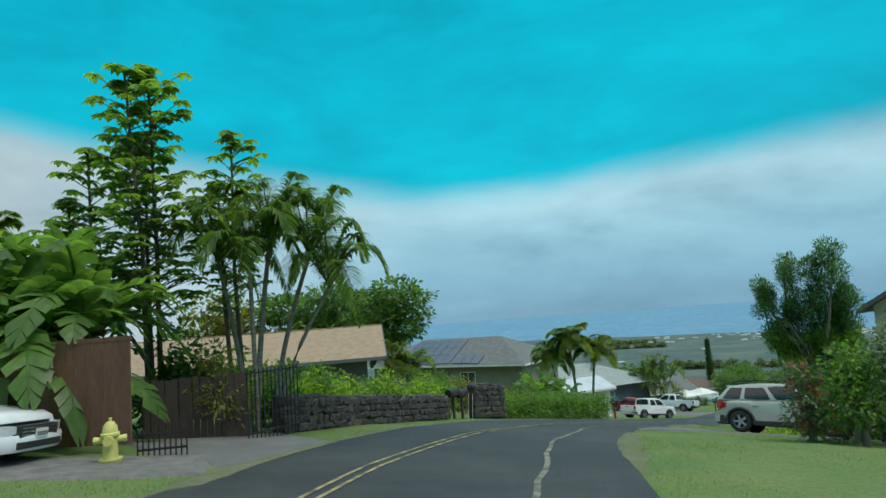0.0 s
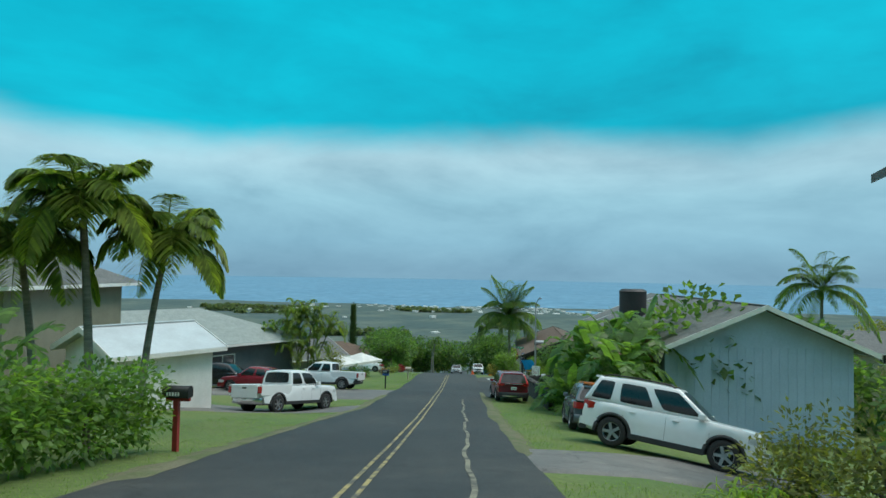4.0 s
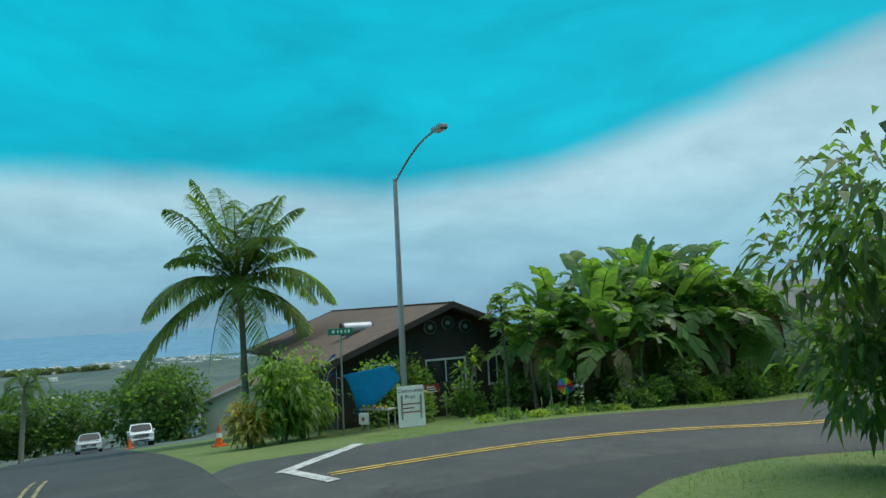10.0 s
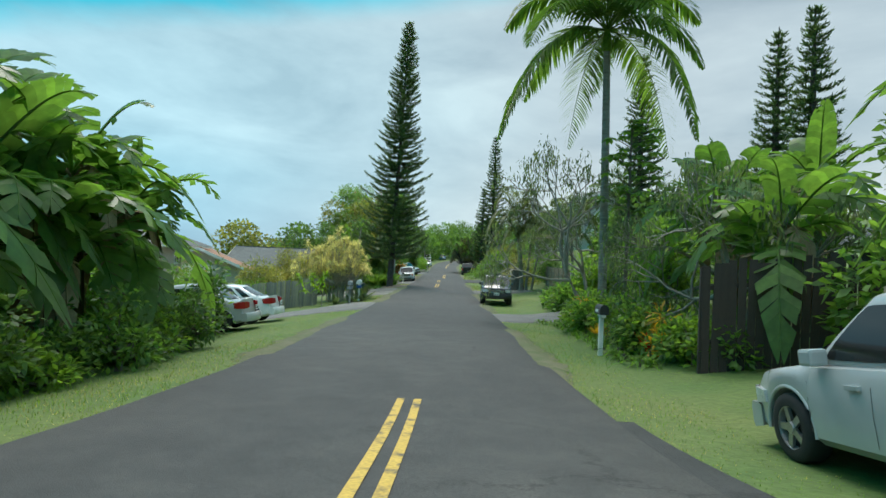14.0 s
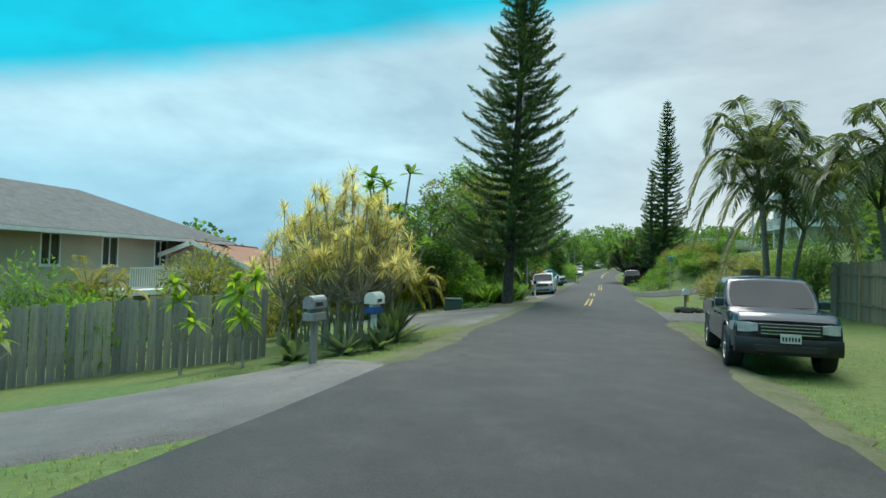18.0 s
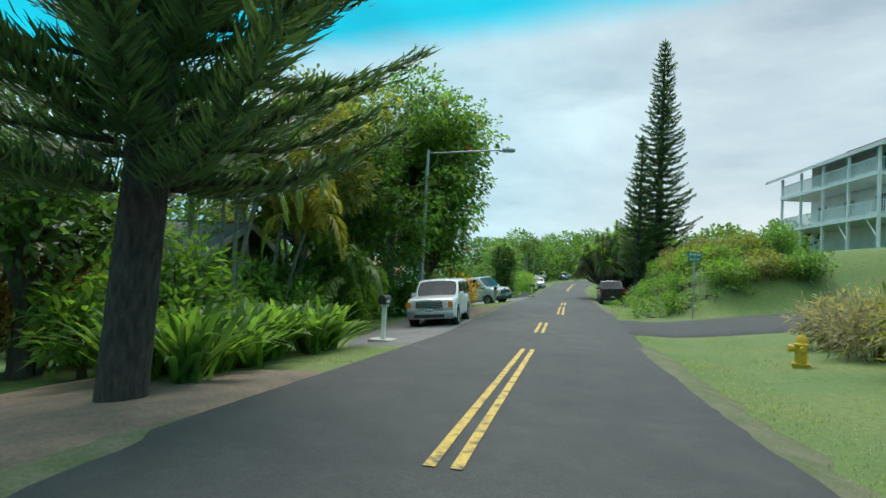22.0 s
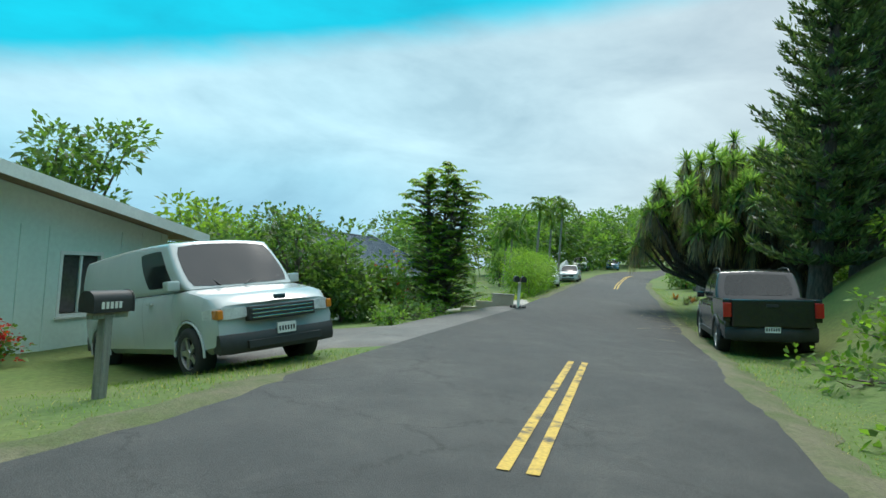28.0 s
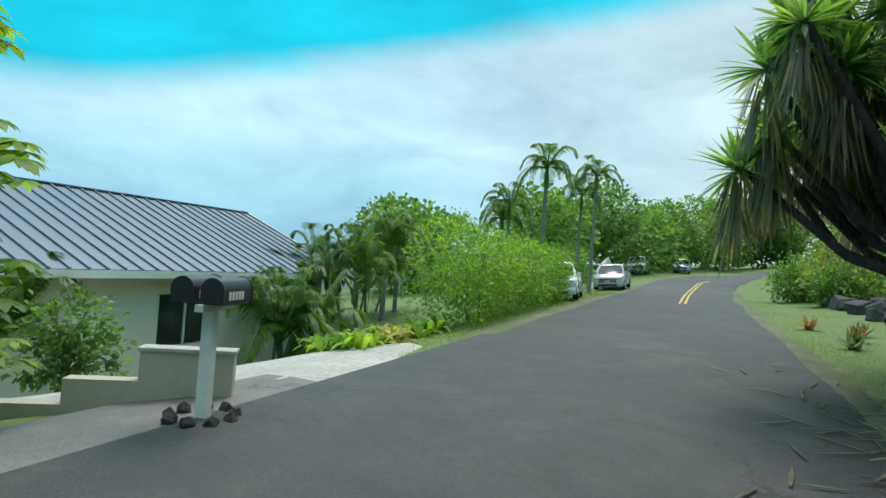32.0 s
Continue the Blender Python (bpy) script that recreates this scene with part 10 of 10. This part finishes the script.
for i, (s_, b_, r, h, lm) in enumerate(((80.8, 48.2, 1.2, 2.2, LEAF_OLIVE), (80.0, 50.4, 1.4, 2.6, LEAF_OLIVE), (80.2, 53.0, 1.4, 2.4, STRAW), (80.6, 55.6, 1.3, 1.9, LEAF_OLIVE), (80.4, 58.4, 1.3, 1.8, STRAW), (80.2, 61.0, 1.3, 1.7, STRAW), (78.2, 49, 1.8, 3.4, LEAF_MID), (77.6, 54, 1.8, 2.6, LEAF_OLIVE), (78.0, 59, 1.8, 2.4, LEAF_OLIVE), (78.6, 46.0, 1.6, 3.6, LEAF_DARK))):
    bush("dry_shrub", onb(s_, b_, 30 * i), ("dry straggly bank shrub", "tangled brown-green shrub on the bank")[i % 2], (r, r, h), leafm=lm, seed=640 + i, leaf=0.22, width=0.035, per=190, n=12)
for i in range(64):
    s_, b_ = 83.1 - (i % 6) * 0.85 + rng.normal(0, 0.2), 73.2 + (i // 6) * 2.0 + rng.normal(0, 0.4)
    if s_ > 81.5 and 92.5 < b_:
        continue
    bush("ground_cover", onb(s_, b_, 30 * i), ("bright green ground cover spreading over the bank", "weedy yellow-green cover on the bank")[i % 2], (1.15, 1.15, 0.55), leafm=(FERN, LEAF_LIGHT, FERN, LEAF_MID)[i % 4], seed=1660 + i, leaf=0.13, width=0.07, per=150, n=7, category="ground cover", group="bank planting")
street_sign("street_sign", onb(81.76, 71.8, 30), "green street name sign at the side road", 2.5)
for i in range(34):
    s_, b_ = 81.8 - (i % 4) * 1.7 + rng.normal(0, 0.3), 74.0 + (i // 4) * 2.9 + rng.normal(0, 0.4)
    if abs(b_ - 96) < 3.5 and s_ > 80.5:
        continue
    lm = (FERN, LEAF_LIGHT, LEAF_OLIVE, LEAF_MID)[i % 4]
    bush("bank_shrub", onb(s_, b_, 30 * i), ("bright green ground cover on the bank", "weedy shrub on the bank")[i % 2], (1.3, 1.3, 0.8 + 0.35 * (i % 4)), leafm=lm, seed=660 + i, leaf=0.16, width=0.07, per=190, n=9, blossom=FLOWER_PINK if i % 9 == 5 else None, group="bank planting")
for i, (s_, b_) in enumerate(((78.8, 80.2), (77.6, 83.0), (79.0, 86.0), (76.8, 78.0), (78.2, 89.5))):
    strap_clump("agave", onb(s_, b_, 50 * i), "pale spiky agave on the bank", 50, 0.95, 0.06, LEAF_GREY, 700 + i, 0.2, 0.2, 0.08, "agave", "agaves on the bank")
bush("bougainvillea", onb(78.4, 91.0), "bougainvillea with magenta bracts on the bank", (1.5, 1.3, 2.4), leafm=LEAF_OLIVE, seed=710, n=12, leaf=0.12, blossom=FLOWER_PINK)
for i, (s_, b_) in enumerate(((80.6, 83.6), (80.2, 88.4), (79.6, 79.8))):
    bush("bougainvillea", onb(s_, b_, 60 * i), "low bougainvillea with magenta bracts among the bank shrubs", (1.3, 1.2, 1.7), leafm=LEAF_OLIVE, seed=1712 + i, n=12, leaf=0.12, blossom=FLOWER_PINK)
bush("bougainvillea", onb(77.2, 94.6), "second bougainvillea on the bank", (1.4, 1.3, 2.2), leafm=LEAF_MID, seed=711, n=12, leaf=0.12, blossom=FLOWER_PINK)


def deck_house():
    t = house("house", pose(*xy(61.0, 98.0), -7.2, 0, 0, -30), "white two-storey house with stacked decks on the slope", 12, 9, 6.0, 2.0, WHITE, SHINGLE_GREY, WHITE, over=2.8, base=-6, wins=[("y+", u, z, 1.4, 1.3) for u in (-4, 0, 4) for z in (0.9, 3.9)] + [("x-", 0, 3.9, 1.4, 1.3), ("x-", 0, 0.9, 1.4, 1.3), ("x-", 2.6, 3.9, 1.0, 1.3)])
    for z in (0.2, 3.1):
        box("deck", (-8.2, 4.6, z - 0.25, 6.0, 7.2, z), WHITE, t)
        box("deck", (-8.2, -4.5, z - 0.25, -6.1, 4.59, z), WHITE, t)
        picket_rail(t, Matrix.Translation((-8.2, 7.1, z)), 14.2, 1.0, WHITE, 0.16)
        picket_rail(t, Matrix.Translation((-8.1, -4.5, z)) @ pose(0, 0, 0, 0, 0, 90), 11.6, 1.0, WHITE, 0.16)
    for x in (-8.1, -4.5, -1, 2.5, 5.9):
        box("deck_post", (x - 0.09, 6.95, -3.5, x + 0.09, 7.13, 4.75), WHITE, t)
    for x in (-8.1, -4.5):
        V, F = tube([(x, 7.0, -1.6), (x + 1.4, 7.0, -0.1)], 0.07, 4)
        part("brace", mesh("brace", V, F, WHITE), t)
    d = thing("deck", pose(*xy(74.2, 102.0), -8.9, 0, 0, -85), "white terrace with a baluster railing on the bank", "deck")
    box("floor", (-0.2, -0.1, -0.3, 10.8, 3.6, -0.05), WHITE, d)
    picket_rail(d, Matrix.Translation((-0.2, -0.05, -0.05)), 11.0, 1.0, WHITE, 0.16)
    picket_rail(d, Matrix.Translation((-0.15, 0.0, -0.05)) @ pose(0, 0, 0, 0, 0, 90), 3.5, 1.0, WHITE, 0.16)
    for x in (-0.1, 3.5, 7.1, 10.7):
        box("post", (x - 0.08, 0.0, -4.4, x + 0.08, 0.16, -0.3), WHITE, d)


deck_house()
for i, (s_, b_, r, h, z0, z1, n) in enumerate(((82.9, 106.4, 3.6, 0, 2.5, 7.1, 170), (81.4, 110.6, 3.2, 0, 2.6, 7.2, 90), (80.4, 103.6, 2.8, 0, 2.6, 7.0, 70), (79.4, 107.5, 2.6, 0, 3.8, 8.0, 46))):
    spiky_tree("giant_yucca", onb(s_, b_, 70 * i), "giant yucca with spiky heads and skirts of dead leaves", heads(n, r, z0, z1, 720 + i, 0.75, 1.15, 0.6), 56, 0.68, 0.075, LEAF_YUCCA, 720 + i, skirt=0.8, trunk=0.1, stems=6, spread=0.45, bark=BARK_DARK, droop=0.15, low=-0.6, base_h=1.1, group="yuccas")
lt = tagged(new("leaf_litter", mesh("leaf_litter", *strap(np.stack([*xy(*(q := (84.6 + rng.normal(0, 0.7, 260), 103.5 + rng.normal(0, 3.0, 260)))), hgt(*q) + 0.045], 1), np.stack([rng.normal(0, 1, 260), rng.normal(0, 1, 260), np.full(260, 0.02)], 1), rng.uniform(0.3, 0.7, 260), np.full(260, 0.04), rng, segs=2, droop=0.0), STRAW)), "fallen straw-coloured yucca leaves on the verge", "leaf litter", kind="stuff")
for i, (s_, b_) in enumerate(((83.6, 113.5), (83.2, 115.2), (82.8, 116.6), (83.8, 118.0))):
    strap_clump("agave", onb(s_, b_, 50 * i), "low grey-green agave on the lawn edge", 26, 0.55, 0.07, (LEAF_GREY, LEAF_RUST)[i % 2], 730 + i, 0.2, 0.25, 0.05, "agave", "agaves on the lawn edge")
for i, (s_, b_) in enumerate(((82.4, 113.0), (82.2, 115.8))):
    pp = thing("pale_post", onb(s_, b_), "pale wooden post on the verge", "post")
    box("post", (-0.07, -0.07, -0.2, 0.07, 0.07, (2.2, 1.4)[i]), WOOD_TAN, pp, bevel=0.008)
lr = thing("lava_bank", onb(79.8, 122.0), "bank of broken black lava rock", "rocks")
rr = np.random.default_rng(12)
for i in range(90):
    dx, dy = rr.uniform(-8, 8), rr.uniform(-2.2, 1.6)
    p = xy(79.8 + dy, 122 + dx)
    base = xy(79.8, 122.0)
    v = Vector((p[0] - base[0], p[1] - base[1], gz(*p) - gz(*base) + 0.1 + 0.25 * max(0, -dy)))
    v.rotate(Euler((0, 0, radians(36.87))))
    part("rock", stones()[i % 7], lr, "", Matrix.Translation(v) @ pose(0, 0, 0, *rr.uniform(0, 360, 3)) @ Matrix.Scale(rr.uniform(0.3, 0.75), 4))
for i, (s_, b_, r, h, lm, bl) in enumerate(((80.6, 130, 2.0, 2.6, LEAF_MID, FLOWER_RED), (81.8, 134, 2.0, 2.8, LEAF_MID, None), (79.5, 138, 2.4, 3.4, LEAF_OLIVE, None), (78.0, 126, 2.0, 2.6, LEAF_MID, FLOWER_RED), (78.0, 132, 2.4, 3.6, LEAF_DARK, None), (77.0, 116, 2.2, 3.4, LEAF_DARK, None), (76.6, 110, 2.2, 3.6, LEAF_MID, None), (78.5, 145, 2.6, 3.8, LEAF_MID, None))):
    bush("shrub", onb(s_, b_, 30 * i), "dense roadside shrub beyond the yuccas", (r, r, h), leafm=lm, seed=740 + i, leaf=0.2, width=0.09, per=120, n=14, blossom=bl)
palm("coconut_palm", onb(74, 140), "tall palm beyond the bend", [(0, 0, 7.5, 0.2, 0, 0.14)], COCO, 16, seed=750)

# ---- woods and roofs in the distance ----
def woods(name, label, spots, leafm, seed, leaf=0.5, per=26):
    """Many distant crowns in one object."""
    rng = np.random.default_rng(seed)
    cs = []
    for x, y, r, h in spots:
        z = gz(x, y)
        for i in range(7):
            a, f = rng.random() * 6.283, rng.random() ** 0.5
            cs.append((x + math.cos(a) * r * 0.6 * f, y + math.sin(a) * r * 0.6 * f, z + h * rng.uniform(0.25, 0.85), r * rng.uniform(0.45, 0.65), 0.85))
    P, D = [], []
    for x, y, z, r, q in cs:
        n = int(1.35 * per * r * r) + 16
        d = on_sphere(n, rng)
        P.append(d * (r * (0.35 + 0.65 * rng.random(n) ** 0.4))[:, None] + [[x, y, z]])
        D.append(d + rng.normal(0, 0.5, (n, 3)) + [[0, 0, 0.3]])
    tagged(new(name, mesh(name, *leaves(np.concatenate(P), np.concatenate(D), leaf * 1.45, leaf * 1.0, rng), leafm)), label, "trees", kind="stuff")


r9 = np.random.default_rng(90)
spots = []
for i in range(60):
    s_, b_ = r9.uniform(150, 330), r9.uniform(-150, 60)
    x, y = xy(s_, b_)
    if abs(near_line(np.array([x]), np.array([y]), ROAD_A)[0]) < 9:
        continue
    spots.append((x, y, r9.uniform(3.5, 6.5), r9.uniform(4, 8)))
woods("distant_trees", "scattered trees on the lower slope", spots[::2], LEAF_DARK, 1, 0.9, 9)
woods("distant_trees", "scattered lighter trees on the lower slope", spots[1::2], LEAF_OLIVE, 2, 0.9, 9)
far_spots = []
for i in range(26):
    s0, b0, k = r9.uniform(360, 960), r9.uniform(-560, 420), r9.uniform(-0.25, 0.25)
    far_spots += [(*xy(s0 + k * q * 11 + r9.normal(0, 3), b0 + q * 11), r9.uniform(4, 7), r9.uniform(1.6, 3.4)) for q in range(r9.integers(3, 11))]
woods("distant_trees", "dark tree lines on the coastal plain", far_spots, LEAF_GREY, 12, 2.2, 1.6)
arch = [(74 + dx, 137 + dy, 5.0, 8.0) for dx, dy in ((-9, 4), (-6, 9), (9, -6), (12, -1), (-12, 0), (4, 16), (10, 12), (0, 22), (16, 6), (-3, 15))]
woods("street_trees", "broad green trees over the lower road", arch, LEAF_DARK, 3, 0.42, 34)
bendw = [(*xy(s_, b_), r_, h_) for s_, b_, r_, h_ in ((100, 150, 5, 7), (96, 160, 5, 8), (93, 170, 5, 8), (90, 182, 5, 9), (84, 190, 5, 9), (104, 165, 6, 9), (100, 178, 6, 10), (74, 158, 5, 7), (70, 166, 5, 7), (64, 172, 5, 8), (94, 196, 6, 10), (72, 148, 4, 6), (108, 140, 5, 6), (112, 152, 6, 7), (88, 199, 6, 10), (80, 203, 6, 10), (72, 208, 6, 10), (76, 196, 5, 8), (66, 196, 5, 8), (84, 206, 6, 11))]
woods("bend_trees", "thick trees where the road bends out of sight", bendw[::2], LEAF_MID, 4, 0.4, 36)
woods("bend_trees", "dark trees where the road bends out of sight", bendw[1::2], LEAF_DARK, 5, 0.4, 36)
upw = [(*xy(s_, b_), r_, h_) for s_, b_, r_, h_ in ((70, 112, 4, 6), (68, 118, 4, 6), (64, 104, 4, 5), (60, 84, 4, 5), (62, 76, 4, 4.5), (70, 56, 4, 5), (68, 48, 4, 6), (72, 34, 4, 6), (66, 20, 5, 7), (70, 10, 4, 6), (64, 0, 5, 7), (60, 128, 5, 7), (66, 136, 5, 7), (72, 125, 4, 5))]
woods("slope_trees", "trees on the slope above the road", upw, LEAF_DARK, 6, 0.36, 44)
dnw = [(*xy(s_, b_), r_, h_) for s_, b_, r_, h_ in ((118, 20, 5, 6), (122, 34, 5, 6), (116, 56, 5, 7), (112, 68, 5, 8), (108, 78, 4, 7), (112, 88, 5, 7), (116, 100, 5, 7), (126, 48, 6, 8), (105, 72, 4, 7), (128, 5, 5, 6))]
woods("slope_trees", "trees below the road", dnw[::2], LEAF_DARK, 7, 0.36, 44)
woods("slope_trees", "olive trees below the road", dnw[1::2], LEAF_OLIVE, 8, 0.36, 44)
for x, y, h, r, lb in ((109.1, 263.4, 6.6, 0.5, "distant column pine on the lower slope"), (120.0, 272.0, 3.8, 0.42, "shorter column pine on the lower slope"), (139.5, 214.9, 4.4, 0.5, "column pine beyond the lower road"), (205, 290, 5.0, 0.6, "distant column pine beyond the corner house")):
    pine("column_pine", pose(x, y, gz(x, y)) @ Matrix.Scale(4, 4), lb, h, r, 0.4, int(x), 0.06, 0.22, 0.9)
bs = []
for i in range(170):
    coast = i % 8 > 0
    s_, b_ = (r9.uniform(900, 1070), r9.normal(-40, 130)) if coast else (r9.uniform(520, 900), r9.uniform(-600, 450))
    x, y = xy(s_, b_)
    w, d_, h_ = r9.uniform(3, 9 if coast else 7), r9.uniform(3, 8), r9.uniform(1.5, 3.5)
    z = float(hgt(s_, b_)) - 1
    bs.append((x - w / 2, y - d_ / 2, z, x + w / 2, y + d_ / 2, z + h_))
tagged(new("distant_buildings", bmesh_to("distant_buildings", boxes(bs), WHITE)), "tiny pale buildings on the coastal plain", "buildings", kind="stuff")
for i, (x, y, rot, rm) in enumerate(((62, 150, 20, SHINGLE_GREY), (52, 140, 10, SHINGLE_BROWN), (95, 130, 40, SHINGLE_BROWN), (40, 160, 25, SHINGLE_GREEN), (110, 160, 30, SHINGLE_GREY))):
    house("house", pose(x, y, gz(x, y) + 0.3, 0, 0, rot), "house on the lower slope among trees", 14, 9, 3.0, 1.8, (BEIGE, PALEBLUE, CREAM)[i % 3], rm, over=0.7, kind=("gable", "hip")[i % 2], wins=(("y-", 2, 1.0, 1.6, 1.2), ("y-", -3, 1.0, 1.6, 1.2)))
for i, (x, y) in enumerate(((63, 121), (58, 112), (84, 128))):
    palm("palm", on(x, y), "slim palm along the lower road", [(0, 0, 4.6, 0.2, 0, 0.1)], MANILA, 11, seed=770 + i)
for i in range(2):
    c = thing("traffic_cone", on(65.8 + i * 1.2, 112.5 + i * 1.5), "orange traffic cone at the roadside", "traffic cone")
    part("cone", bmesh_to("cone", cyl(0.15, 0.03, 0.68, 16, 0.03), ORANGE), c)
    box("base", (-0.19, -0.19, -0.02, 0.19, 0.19, 0.03), ORANGE, c)
cone = thing("traffic_cone", on(51.6, 87.8), "orange traffic cone at the corner", "traffic cone")
part("cone", bmesh_to("cone", cyl(0.15, 0.03, 0.68, 16, 0.03), ORANGE), cone)
part("band", bmesh_to("band", cyl(0.105, 0.075, 0.16, 16, 0.3), WHITE), cone, "white reflective band")
box("base", (-0.19, -0.19, -0.02, 0.19, 0.19, 0.03), ORANGE, cone)


# ---- grass blades on the verges ----
def verge(name, label, line, a, b, w0, w1, n, material, seed, avoid=(), L=0.085):
    rng = np.random.default_rng(seed)
    t = rng.uniform(a, b, n)
    i = np.clip(t.astype(int), 0, len(line) - 2)
    f = (t - i)[:, None]
    C = line[i] * (1 - f) + line[i + 1] * f
    T = line[i + 1] - line[i]
    T /= np.linalg.norm(T, axis=1)[:, None]
    N = np.stack([T[:, 1], -T[:, 0]], 1)
    off = w0 + (w1 - w0) * rng.random(n) ** 1.3
    P = C + N * (off + 0.12 * np.sin(t * 2.1) + 0.1 * np.sin(t * 5.3))[:, None]
    keep = np.ones(n, bool)
    for x, y, r in avoid:
        keep &= (P[:, 0] - x) ** 2 + (P[:, 1] - y) ** 2 > r * r
    P = P[keep]
    m = len(P)
    Z = hgt(0.6 * P[:, 0] + 0.8 * P[:, 1], 0.8 * P[:, 0] - 0.6 * P[:, 1]) - 0.03
    patch = 0.6 + 0.5 * np.sin(P[:, 0] * 0.9) * np.cos(P[:, 1] * 0.7) + rng.random(m) * 0.5
    D = rng.normal(0, 0.55, (m, 3)) * [[1, 1, 0]] + [[0, 0, 1.0]]
    V, F = strap(np.column_stack([P, Z]), D, L * np.clip(patch, 0.35, 1.6), np.full(m, 0.016), rng, segs=1, droop=0.35)
    tagged(new(name, mesh(name, V, F, material)), label, "grass", kind="stuff")


dr = [(-3, 11.8, 2.2), (10, 23.6, 2.6), (16, 38.5, 2.4), (24, 64.5, 5.2), (26.5, 60, 3.0), (19.5, 55, 2.2), *[(*xy(91, b_), 2.6) for b_ in (37, 40, 43)], (*xy(91.4, 25.5), 2.0), *[(*xy(91.5, b_), 2.3) for b_ in (49, 51, 58.5, 62, 65, 68, 71)], (*xy(92, 90.5), 2.6), (*xy(92, 101), 2.2), (*xy(84, 20.5), 2.3), (*xy(83, 43), 2.8), *[(*xy(s_, 68.3), 3.2) for s_ in (84, 80, 77)], *[(*xy(s_, b_), 3.2) for s_ in (88, 91) for b_ in (-15, -12)], (*xy(85, -10.5), 3.0)]
verge("verge_grass", "short green grass on the left verge", ROAD_A, 60, 160, -3.0, -6.5, 60000, BLADE, 1, dr)
verge("verge_grass", "short green grass on the right verge", ROAD_A, 60, 148, 3.0, 8.5, 70000, BLADE, 2, dr)
verge("verge_grass", "short green grass on the downhill verge", ROAD_B, 6, 150, -2.9, -6.0, 70000, BLADE, 3, dr)
verge("verge_grass", "short green grass on the uphill verge", ROAD_B, 8, 150, 2.85, 6.0, 70000, BLADE, 4, dr)
verge("dry_grass", "dry straw-coloured grass along the downhill verge", ROAD_B, 15, 150, -2.85, -4.6, 14000, DRYBLADE, 5, dr, 0.08)
verge("dry_grass", "dry straw-coloured grass along the uphill verge", ROAD_B, 15, 150, 2.8, 4.2, 12000, DRYBLADE, 6, dr, 0.08)
